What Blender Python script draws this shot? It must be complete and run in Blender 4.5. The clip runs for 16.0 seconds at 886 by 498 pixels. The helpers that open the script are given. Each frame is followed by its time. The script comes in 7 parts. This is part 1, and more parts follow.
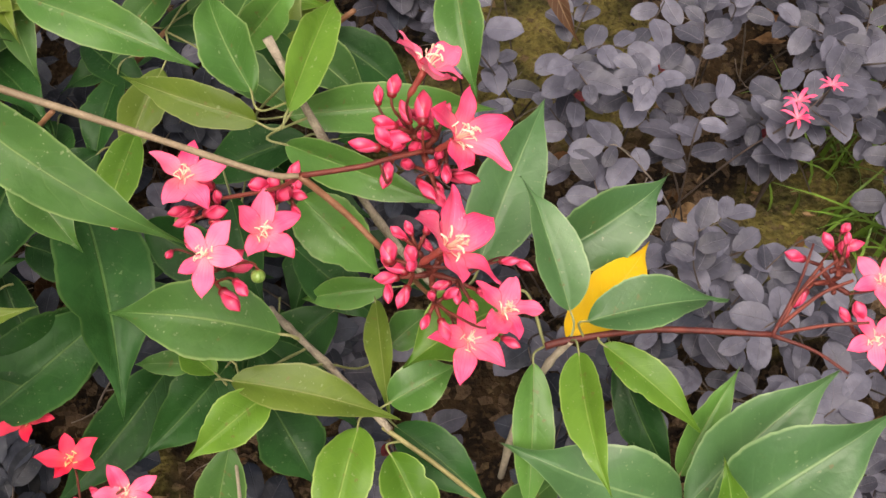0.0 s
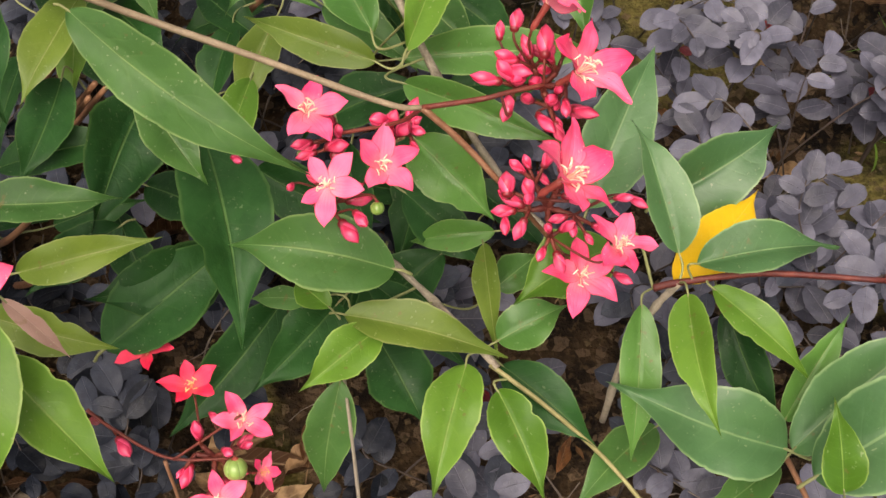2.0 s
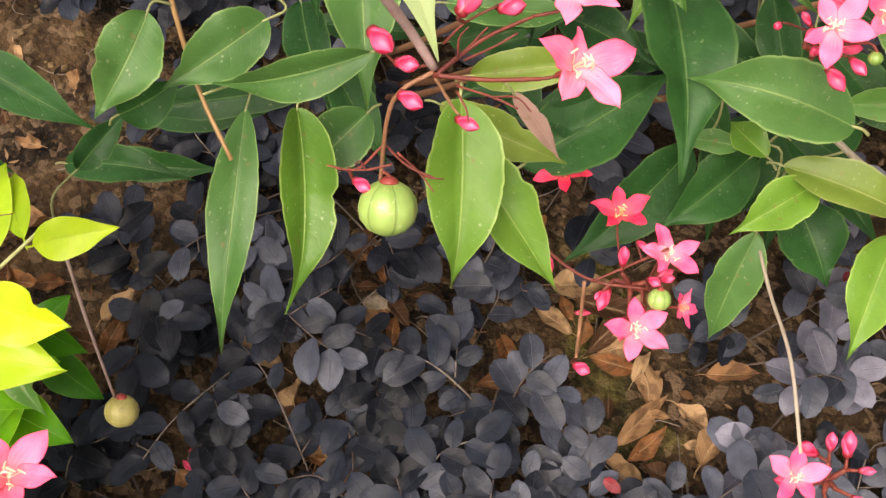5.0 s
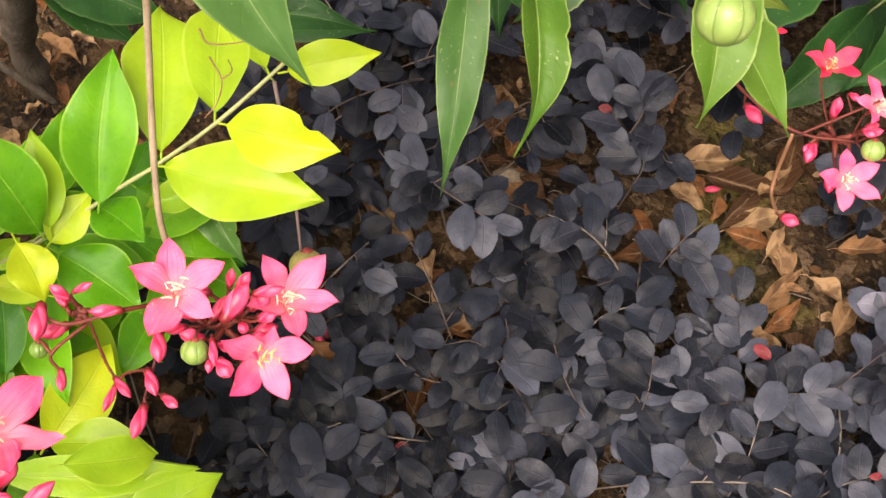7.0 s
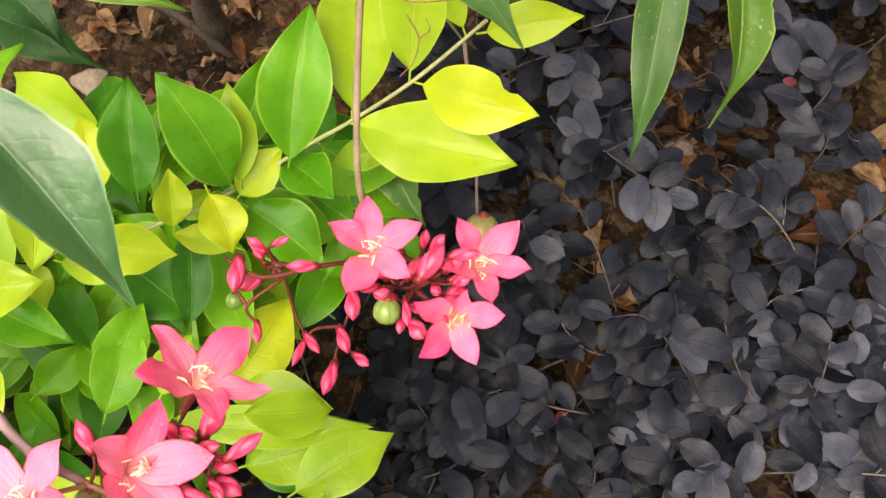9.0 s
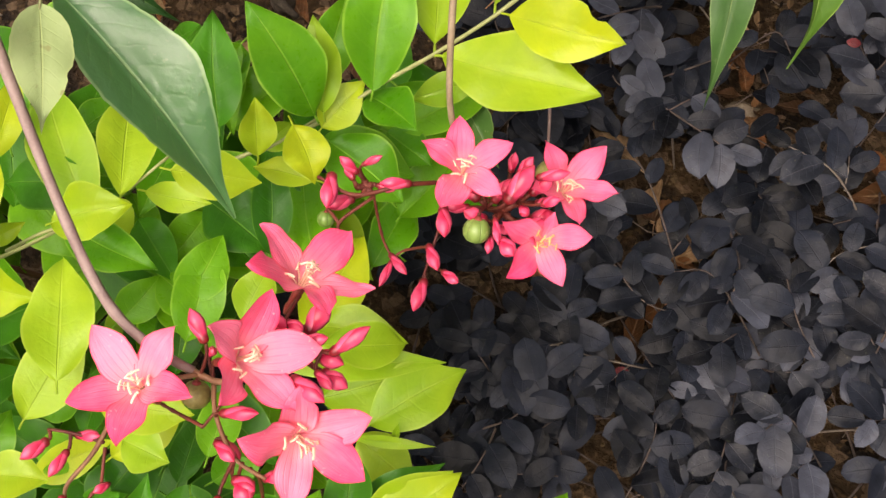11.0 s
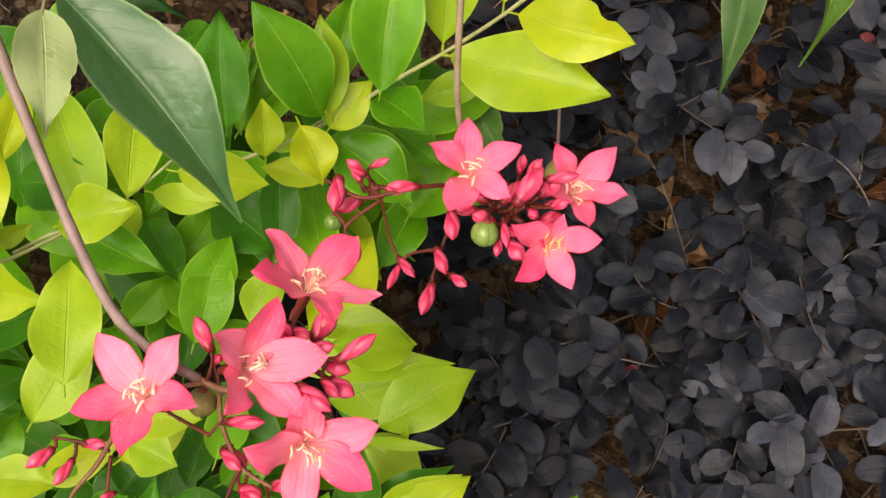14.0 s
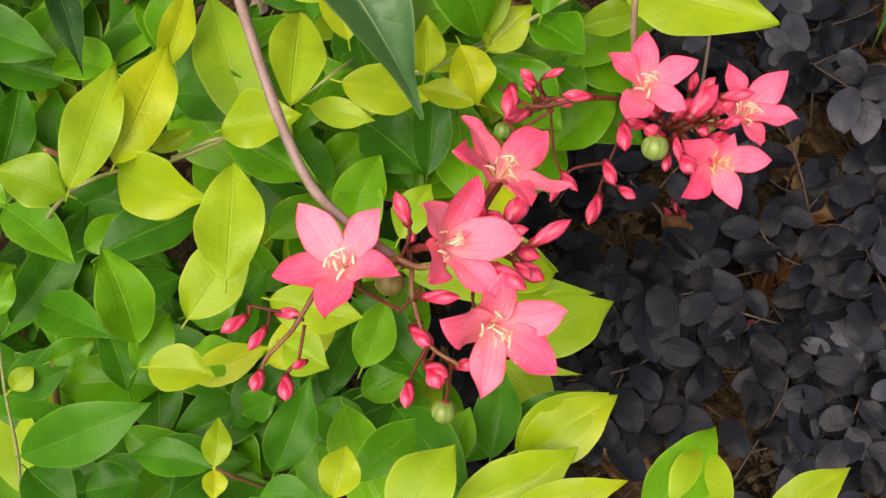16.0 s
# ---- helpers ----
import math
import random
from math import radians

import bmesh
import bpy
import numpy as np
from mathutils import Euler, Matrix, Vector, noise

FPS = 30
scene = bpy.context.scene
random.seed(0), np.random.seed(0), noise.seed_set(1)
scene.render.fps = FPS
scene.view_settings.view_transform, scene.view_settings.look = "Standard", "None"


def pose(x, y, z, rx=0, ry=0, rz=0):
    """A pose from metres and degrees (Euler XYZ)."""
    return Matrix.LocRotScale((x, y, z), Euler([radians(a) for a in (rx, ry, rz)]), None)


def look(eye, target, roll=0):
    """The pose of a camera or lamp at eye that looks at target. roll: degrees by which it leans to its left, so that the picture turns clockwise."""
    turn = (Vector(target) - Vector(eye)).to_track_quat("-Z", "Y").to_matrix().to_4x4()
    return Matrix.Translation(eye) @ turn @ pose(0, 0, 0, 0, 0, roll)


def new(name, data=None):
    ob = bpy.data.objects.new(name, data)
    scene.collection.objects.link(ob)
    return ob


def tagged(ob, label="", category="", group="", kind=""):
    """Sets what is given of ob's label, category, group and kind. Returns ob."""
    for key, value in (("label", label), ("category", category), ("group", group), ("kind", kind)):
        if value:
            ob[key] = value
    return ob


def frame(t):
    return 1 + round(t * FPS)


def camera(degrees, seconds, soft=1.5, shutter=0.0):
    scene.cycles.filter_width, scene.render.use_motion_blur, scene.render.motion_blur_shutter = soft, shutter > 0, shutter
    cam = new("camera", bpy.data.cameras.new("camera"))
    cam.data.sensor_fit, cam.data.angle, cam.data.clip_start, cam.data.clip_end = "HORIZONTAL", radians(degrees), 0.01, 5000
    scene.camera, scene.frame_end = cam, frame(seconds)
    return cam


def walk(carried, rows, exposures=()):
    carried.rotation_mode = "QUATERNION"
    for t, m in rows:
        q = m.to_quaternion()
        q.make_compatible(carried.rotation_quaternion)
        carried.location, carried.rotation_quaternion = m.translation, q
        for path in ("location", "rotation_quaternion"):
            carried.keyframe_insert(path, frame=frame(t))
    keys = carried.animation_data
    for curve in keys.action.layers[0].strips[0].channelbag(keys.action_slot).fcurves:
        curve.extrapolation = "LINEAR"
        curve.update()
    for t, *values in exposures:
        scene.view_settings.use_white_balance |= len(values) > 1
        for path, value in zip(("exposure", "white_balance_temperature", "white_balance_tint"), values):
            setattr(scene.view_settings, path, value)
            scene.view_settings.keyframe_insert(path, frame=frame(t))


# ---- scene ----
cam = camera(42.0, 16.0)
PATH = [
    (0, (-0.03085, 0.15363, 0.63238), (-0.02278, 0.32592, 0.27147), 2.265),
    (0.5, (-0.03335, 0.15063, 0.63440), (-0.03292, 0.31671, 0.27051), 0.119),
    (1, (-0.03495, 0.14880, 0.63432), (-0.03784, 0.31654, 0.27120), -0.722),
    (1.5, (-0.03382, 0.14026, 0.63296), (-0.04405, 0.31171, 0.27172), -3.058),
    (2, (-0.04570, 0.13355, 0.63276), (-0.06355, 0.30007, 0.26951), -4.560),
    (2.5, (-0.06448, 0.12231, 0.63045), (-0.09284, 0.28228, 0.26493), -6.543),
    (3, (-0.08781, 0.11551, 0.62862), (-0.14153, 0.26033, 0.25965), -13.452),
    (3.5, (-0.10990, 0.10762, 0.62559), (-0.17782, 0.24250, 0.25519), -16.976),
    (4, (-0.12947, 0.10475, 0.62786), (-0.20614, 0.22584, 0.25442), -19.784),
    (6.5, (-0.25155, 0.05088, 0.63273), (-0.28197, 0.18226, 0.25614), -2.085),
    (7, (-0.28221, 0.03348, 0.61962), (-0.31016, 0.14699, 0.23709), -1.859),
    (7.5, (-0.27935, 0.03561, 0.62060), (-0.31410, 0.15186, 0.23944), -3.832),
    (8, (-0.28223, 0.03760, 0.61823), (-0.32774, 0.14923, 0.23683), -8.986),
    (8.5, (-0.29306, 0.03955, 0.61661), (-0.35015, 0.13898, 0.23340), -15.469),
    (9, (-0.30586, 0.02971, 0.61404), (-0.37217, 0.12196, 0.23052), -19.989),
    (9.5, (-0.30945, 0.01463, 0.61652), (-0.38119, 0.11164, 0.23515), -20.315),
    (10, (-0.31418, 0.00540, 0.61621), (-0.38836, 0.10071, 0.23488), -21.167),
    (12.5, (-0.32025, -0.00641, 0.61094), (-0.39258, 0.08439, 0.22816), -21.723),
    (13, (-0.31740, -0.00548, 0.61143), (-0.39139, 0.08632, 0.22920), -22.210),
    (13.5, (-0.32298, -0.00146, 0.60950), (-0.39663, 0.08863, 0.22680), -22.419),
    (14, (-0.31945, 0.00141, 0.61197), (-0.39590, 0.08938, 0.22933), -24.222),
    (14.5, (-0.32599, -0.00239, 0.61287), (-0.40287, 0.08060, 0.22920), -25.113),
    (15, (-0.32753, -0.01445, 0.61326), (-0.40907, 0.06043, 0.22888), -29.209),
    (15.5, (-0.33539, -0.02853, 0.61264), (-0.42636, 0.04835, 0.23078), -30.479),
    (16, (-0.34456, -0.03872, 0.61336), (-0.43759, 0.04306, 0.23302), -28.453),
]
SUN, SKY = 1.5, 0.15
EXPOSURES = ((0, 0.55, 7300, 15), (2.0, 0.50, 7300, 15), (3.0, 0.70, 7250, 15), (4.0, 1.02, 7350, 15), (6.5, 1.04, 7500, 18.5), (8.0, 0.92, 7500, 18), (9.5, 0.74, 7500, 17.5), (12.5, 0.42, 7600, 16.5), (16, 0.28, 7800, 15.5))
walk(cam, [(t, look(eye, target, roll)) for t, eye, target, roll in PATH], EXPOSURES)

# ---- light: soft daylight under a bright, hazy sky ----
world = bpy.data.worlds.new("sky")
scene.world = world
world.use_nodes = True
wt = world.node_tree
sky = wt.nodes.new("ShaderNodeTexSky")
sky.sky_type, sky.sun_disc = "NISHITA", False
sky.sun_elevation, sky.sun_rotation = radians(72), radians(200)
sky.air_density, sky.dust_density, sky.ozone_density = 0.8, 8.0, 0.5
veil = wt.nodes.new("ShaderNodeHueSaturation")  # thin cloud whitens the blue
veil.inputs["Saturation"].default_value = 0.4
wt.links.new(sky.outputs[0], veil.inputs["Color"])
wt.links.new(veil.outputs[0], wt.nodes["Background"].inputs[0])
wt.nodes["Background"].inputs[1].default_value = SKY
sun_data = bpy.data.lights.new("sun", "SUN")
sun_data.energy, sun_data.angle, sun_data.color = SUN, radians(60), (1.0, 0.96, 0.9)
sun = new("sun", sun_data)
sun.matrix_world = look((-0.2, -0.19, 1.5), (-0.05, 0.25, 0.0))


# ---- materials ----
class Nodes:
    """Small helper to build a node material."""

    def __init__(self, name):
        self.mat = bpy.data.materials.new(name)
        self.mat.use_nodes = True
        self.tree = self.mat.node_tree
        self.bsdf = self.tree.nodes["Principled BSDF"]
        self.out = self.tree.nodes["Material Output"]

    def add(self, kind, **inputs):
        n = self.tree.nodes.new(kind)
        for key, value in inputs.items():
            self.put(n.inputs[key.replace("_", " ")], value)
        return n

    def put(self, socket, value):
        if isinstance(value, bpy.types.NodeSocket):
            self.tree.links.new(value, socket)
        elif isinstance(value, tuple) and len(value) == 3 and socket.type == "RGBA":
            socket.default_value = (*value, 1)
        else:
            socket.default_value = value

    def math(self, op, a, b=0.0, c=0.0):
        n = self.tree.nodes.new("ShaderNodeMath")
        n.operation = op
        for s, v in zip(n.inputs, (a, b, c)):
            self.put(s, v)
        return n.outputs[0]

    def ramp(self, value, a, b, c=0.0, d=1.0):
        n = self.tree.nodes.new("ShaderNodeMapRange")
        n.interpolation_type = "SMOOTHSTEP"
        for s, v in zip(n.inputs, (value, a, b, c, d)):
            self.put(s, v)
        return n.outputs[0]

    def mix(self, factor, a, b):
        n = self.tree.nodes.new("ShaderNodeMix")
        n.data_type = "RGBA"
        self.put(n.inputs[0], factor)
        self.put(n.inputs[6], a)
        self.put(n.inputs[7], b)
        return n.outputs[2]

    def noise(self, scale, detail=3.0, where=None):
        n = self.add("ShaderNodeTexNoise", Scale=scale, Detail=detail)
        self.put(n.inputs["Vector"], where or self.add("ShaderNodeTexCoord").outputs["Object"])
        return n.outputs[0]

    def random(self):
        return self.add("ShaderNodeObjectInfo").outputs["Random"]

    def bump(self, height, strength, distance):
        n = self.add("ShaderNodeBump", Height=height, Strength=strength, Distance=distance)
        self.put(self.bsdf.inputs["Normal"], n.outputs[0])
        return n.outputs[0]

    def surface(self, colour, rough, spec=0.5, glow=None, share=0.3):
        """colour on the principled surface; glow: colour of the light that a thin leaf lets through."""
        self.put(self.bsdf.inputs["Base Color"], colour)
        self.put(self.bsdf.inputs["Roughness"], rough)
        self.put(self.bsdf.inputs["Specular IOR Level"], spec)
        if glow is not None:
            thin = self.add("ShaderNodeBsdfTranslucent", Color=glow)
            both = self.add("ShaderNodeMixShader")
            both.inputs[0].default_value = share
            self.tree.links.new(self.bsdf.outputs[0], both.inputs[1])
            self.tree.links.new(thin.outputs[0], both.inputs[2])
            self.tree.links.new(both.outputs[0], self.out.inputs[0])
        return self.mat


def leaf_material(name, dark, light, rib, rough=0.42, veins=9.0, share=0.25, specks=0.25, edge=0.4, vein_gain=0.06, spec=0.3, midrib=0.58):
    n = Nodes(name)
    uv = n.add("ShaderNodeSeparateXYZ", Vector=n.add("ShaderNodeTexCoord").outputs["UV"])
    along, across = uv.outputs[0], n.math("MULTIPLY", n.math("ABSOLUTE", n.math("SUBTRACT", uv.outputs[1], 0.5)), 2.0)
    where = n.add("ShaderNodeTexCoord").outputs["Object"]
    broad, fine = n.noise(45.0, 4.0, where), n.noise(420.0, 3.0, where)
    mixed = n.math("ADD", n.math("MULTIPLY", broad, 0.75), n.math("MULTIPLY", n.random(), 0.55))
    colour = n.mix(n.ramp(mixed, 0.3, 0.95), dark, light)
    colour = n.mix(n.math("MULTIPLY", n.ramp(fine, 0.5, 0.75), 0.25), colour, light)
    # side veins run forward from the midrib
    drift = n.math("MULTIPLY", n.math("SUBTRACT", n.noise(60.0, 2.0, where), 0.5), 0.12)
    phase = n.math("FRACT", n.math("MULTIPLY", n.math("ADD", n.math("SUBTRACT", along, n.math("MULTIPLY", n.math("POWER", across, 1.4), 0.17)), drift), veins))
    side = n.ramp(n.math("ABSOLUTE", n.math("SUBTRACT", phase, 0.5)), 0.0, 0.11, 1.0, 0.0)
    side = n.math("MULTIPLY", side, n.ramp(across, 0.95, 0.3, 0.0, 1.0))
    mid = n.ramp(across, 0.012, 0.045, 1.0, 0.0)
    colour = n.mix(n.math("MULTIPLY", side, vein_gain), colour, rib)
    colour = n.mix(n.math("MULTIPLY", mid, midrib), colour, rib)
    colour = n.mix(n.math("MULTIPLY", n.ramp(across, 0.91, 0.97), edge), colour, rib)
    # pale feeding marks and a few brown scars, in patches
    warped = n.math("ADD", n.noise(520.0, 1.0, where), n.math("MULTIPLY", n.noise(1500.0, 2.0, where), 0.25))
    dotted = n.math("MULTIPLY", n.ramp(warped, 0.80, 0.88), n.ramp(n.noise(70.0, 2.0, where), 0.48, 0.6))
    colour = n.mix(n.math("MULTIPLY", dotted, specks * 2.0), colour, (0.42, 0.46, 0.26))
    scar = n.math("MULTIPLY", n.ramp(n.noise(150.0, 3.0, where), 0.70, 0.74), 0.7 if specks > 0.15 else 0.0)
    colour = n.mix(scar, colour, (0.16, 0.10, 0.035))
    colour = n.mix(n.math("MULTIPLY", n.ramp(n.noise(130.0, 5.0, where), 0.42, 0.62), 0.3), colour, dark)
    lift = n.math("ADD", n.math("ADD", n.math("MULTIPLY", side, -0.06), n.math("MULTIPLY", mid, -0.3)), n.math("MULTIPLY", broad, 1.6))
    n.bump(n.math("ADD", lift, n.math("MULTIPLY", n.noise(210.0, 4.0, where), 0.5)), 0.75, 0.0012)
    bright = n.mix(0.5, light, rib)
    return n.surface(colour, n.math("ADD", n.math("MULTIPLY", fine, 0.2), rough - 0.1), spec, bright, share)


MID = leaf_material("leaf_mid_green", (0.042, 0.128, 0.021), (0.092, 0.228, 0.042), (0.30, 0.40, 0.15), rough=0.38, spec=0.42, edge=0.6)
GREEN = leaf_material("leaf_green", (0.028, 0.088, 0.018), (0.060, 0.152, 0.034), (0.25, 0.36, 0.12), rough=0.42, edge=0.6, spec=0.26)
# DARK: leaf green with the shade deep inside the shrub mixed in
DARK = leaf_material("leaf_shaded_dark_green", (0.0062, 0.033, 0.007), (0.019, 0.072, 0.016), (0.10, 0.18, 0.05), rough=0.44, share=0.10, specks=0.1, spec=0.17)
BRIGHT = leaf_material("leaf_bright_green", (0.055, 0.145, 0.012), (0.115, 0.240, 0.026), (0.34, 0.46, 0.12), rough=0.40, edge=0.7)
OLIVE = leaf_material("leaf_olive", (0.080, 0.135, 0.016), (0.145, 0.215, 0.030), (0.36, 0.36, 0.15))
YELLOW = leaf_material("leaf_yellow", (0.74, 0.42, 0.010), (0.86, 0.54, 0.018), (0.85, 0.65, 0.1), specks=0.1, vein_gain=0.15)
PALE = leaf_material("leaf_pale", (0.27, 0.36, 0.15), (0.39, 0.49, 0.25), (0.52, 0.6, 0.24), rough=0.5, spec=0.2)
PINK = leaf_material("leaf_young_pink", (0.22, 0.12, 0.10), (0.30, 0.19, 0.15), (0.4, 0.3, 0.22), rough=0.45)
GLOSSY = leaf_material("leaf_glossy_green", (0.031, 0.132, 0.036), (0.080, 0.222, 0.066), (0.36, 0.54, 0.22), rough=0.36, spec=0.8, edge=0.6, specks=0.1)
LIGHT = leaf_material("leaf_light_green", (0.042, 0.122, 0.038), (0.090, 0.206, 0.072), (0.28, 0.42, 0.18), rough=0.40, spec=0.55, edge=0.7)
GOLD = leaf_material("hedge_gold", (0.220, 0.372, 0.011), (0.45, 0.545, 0.017), (0.62, 0.74, 0.12), rough=0.34, share=0.32, specks=0.0, edge=0.3, vein_gain=0.06, veins=6.0, spec=0.3, midrib=0.22)
LIME = leaf_material("hedge_lime", (0.176, 0.350, 0.012), (0.335, 0.500, 0.020), (0.62, 0.72, 0.14), rough=0.36, share=0.32, specks=0.0, edge=0.35, vein_gain=0.06, veins=6.0, spec=0.3, midrib=0.24)
FRESH = leaf_material("hedge_fresh_green", (0.046, 0.205, 0.005), (0.135, 0.370, 0.012), (0.34, 0.56, 0.07), rough=0.30, specks=0.03, edge=0.5, vein_gain=0.06, veins=6.0, spec=0.2, midrib=0.4)
DEEP = leaf_material("hedge_deep_green", (0.014, 0.092, 0.004), (0.044, 0.200, 0.008), (0.20, 0.42, 0.05), rough=0.34, share=0.22, specks=0.03, edge=0.3, veins=7.0, spec=0.17, midrib=0.4)
# plum to mauve leaves; brighter light to the right is put into the tones
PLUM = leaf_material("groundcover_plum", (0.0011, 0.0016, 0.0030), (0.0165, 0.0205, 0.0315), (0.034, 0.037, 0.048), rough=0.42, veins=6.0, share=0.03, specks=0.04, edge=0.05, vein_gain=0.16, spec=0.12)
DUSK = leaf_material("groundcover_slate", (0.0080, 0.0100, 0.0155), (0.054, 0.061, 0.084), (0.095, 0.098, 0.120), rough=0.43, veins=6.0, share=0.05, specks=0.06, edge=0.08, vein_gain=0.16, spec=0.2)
LIT_MAUVE = leaf_material("groundcover_lit_mauve", (0.030, 0.031, 0.045), (0.132, 0.131, 0.175), (0.21, 0.20, 0.235), rough=0.5, veins=6.0, share=0.08, specks=0.1, edge=0.1, vein_gain=0.14, spec=0.35)
RED_LEAF = leaf_material("groundcover_red", (0.07, 0.006, 0.010), (0.18, 0.016, 0.022), (0.3, 0.08, 0.07), rough=0.45, share=0.15, specks=0.0, edge=0.1)


def dead_leaf_material(name, low):
    """Dry leaf: each one between dark brown, rust and tan, blotched, with a pale midrib and side veins."""
    n = Nodes(name)
    uv = n.add("ShaderNodeSeparateXYZ", Vector=n.add("ShaderNodeTexCoord").outputs["UV"])
    along, across = uv.outputs[0], n.math("MULTIPLY", n.math("ABSOLUTE", n.math("SUBTRACT", uv.outputs[1], 0.5)), 2.0)
    tint = n.math("ADD", n.math("MULTIPLY", n.random(), 1.0 - low), low)
    colour = n.mix(n.ramp(tint, 0.1, 0.45), (0.055, 0.024, 0.010), (0.20, 0.080, 0.026))
    colour = n.mix(n.ramp(tint, 0.5, 0.95), colour, (0.36, 0.235, 0.125))
    blotch = n.noise(85.0, 5.0)
    colour = n.mix(n.math("MULTIPLY", n.ramp(blotch, 0.46, 0.66), 0.7), colour, (0.045, 0.020, 0.008))
    phase = n.math("FRACT", n.math("MULTIPLY", n.math("SUBTRACT", along, n.math("MULTIPLY", across, 0.2)), 8.0))
    vein = n.ramp(n.math("ABSOLUTE", n.math("SUBTRACT", phase, 0.5)), 0.02, 0.12, 1.0, 0.0)
    mid = n.ramp(across, 0.03, 0.09, 1.0, 0.0)
    colour = n.mix(n.math("ADD", n.math("MULTIPLY", vein, 0.16), n.math("MULTIPLY", mid, 0.4)), colour, (0.40, 0.27, 0.15))
    n.bump(n.math("ADD", n.math("MULTIPLY", blotch, 0.8), n.math("ADD", n.math("MULTIPLY", mid, 0.5), n.math("MULTIPLY", vein, 0.3))), 0.8, 0.0012)
    return n.surface(colour, 0.7, 0.3, (0.40, 0.20, 0.07), 0.1)


DRY, TAN_DRY = dead_leaf_material("dead_leaf", 0.0), dead_leaf_material("dead_leaf_tan", 0.65)



def petal_material(name, deep, rose, heart):
    n = Nodes(name)
    uv = n.add("ShaderNodeSeparateXYZ", Vector=n.add("ShaderNodeTexCoord").outputs["UV"])
    across = n.math("MULTIPLY", n.math("ABSOLUTE", n.math("SUBTRACT", uv.outputs[1], 0.5)), 2.0)
    streak = n.add("ShaderNodeTexNoise", Scale=14.0, Detail=2.0)
    stretched = n.add("ShaderNodeCombineXYZ", X=n.math("MULTIPLY", uv.outputs[0], 0.25), Y=n.math("MULTIPLY", uv.outputs[1], 2.2), Z=n.random())
    n.put(streak.inputs["Vector"], stretched.outputs[0])
    grain = n.noise(900.0, 2.0)
    colour = n.mix(n.ramp(n.math("ADD", n.math("ADD", n.math("MULTIPLY", streak.outputs[0], 0.35), n.math("MULTIPLY", n.noise(130.0, 3.0), 0.5)), n.math("MULTIPLY", n.random(), 0.35)), 0.3, 0.9), deep, rose)
    colour = n.mix(n.math("MULTIPLY", n.ramp(uv.outputs[0], 0.6, 0.05), 0.6), colour, heart)
    vein = n.ramp(n.math("ABSOLUTE", n.math("SUBTRACT", n.math("FRACT", n.math("MULTIPLY", across, 3.2)), 0.5)), 0.03, 0.14, 1.0, 0.0)
    colour = n.mix(n.math("MULTIPLY", n.math("MULTIPLY", vein, n.ramp(uv.outputs[0], 0.8, 0.3)), 0.22), colour, deep)
    colour = n.mix(n.math("MULTIPLY", n.ramp(across, 0.90, 0.97), 0.75), colour, (0.86, 0.016, 0.07))
    colour = n.mix(n.math("MULTIPLY", n.math("MULTIPLY", n.ramp(n.noise(620.0, 1.0), 0.68, 0.73), n.ramp(n.noise(90.0, 2.0), 0.55, 0.65)), 0.4), colour, (0.95, 0.72, 0.66))
    n.bump(n.math("ADD", n.math("ADD", n.math("MULTIPLY", streak.outputs[0], 0.45), n.math("MULTIPLY", vein, -0.3)), n.math("MULTIPLY", grain, 0.15)), 0.5, 0.0005)
    return n.surface(colour, 0.45, 0.2, rose, 0.16)


def plain_material(name, dark, light, rough, scale=60.0, spec=0.4, depth=0.0006):
    n = Nodes(name)
    where = n.add("ShaderNodeTexCoord").outputs["Object"]
    broad, fine = n.noise(scale, 4.0, where), n.noise(scale * 9.0, 3.0, where)
    value = n.math("ADD", n.math("ADD", n.math("MULTIPLY", broad, 0.7), n.math("MULTIPLY", fine, 0.3)), n.math("MULTIPLY", n.random(), 0.25))
    n.bump(n.math("ADD", broad, n.math("MULTIPLY", fine, 0.5)), 0.6, depth)
    return n.surface(n.mix(n.ramp(value, 0.35, 0.85), dark, light), rough, spec)


PETAL = petal_material("petal_pink", (0.91, 0.036, 0.155), (0.97, 0.19, 0.335), (0.97, 0.43, 0.47))
PALE_PETAL = petal_material("petal_rose", (0.96, 0.055, 0.18), (0.99, 0.26, 0.40), (0.98, 0.50, 0.54))
RED_PETAL = petal_material("petal_scarlet", (0.80, 0.018, 0.065), (0.92, 0.06, 0.13), (0.92, 0.2, 0.2))


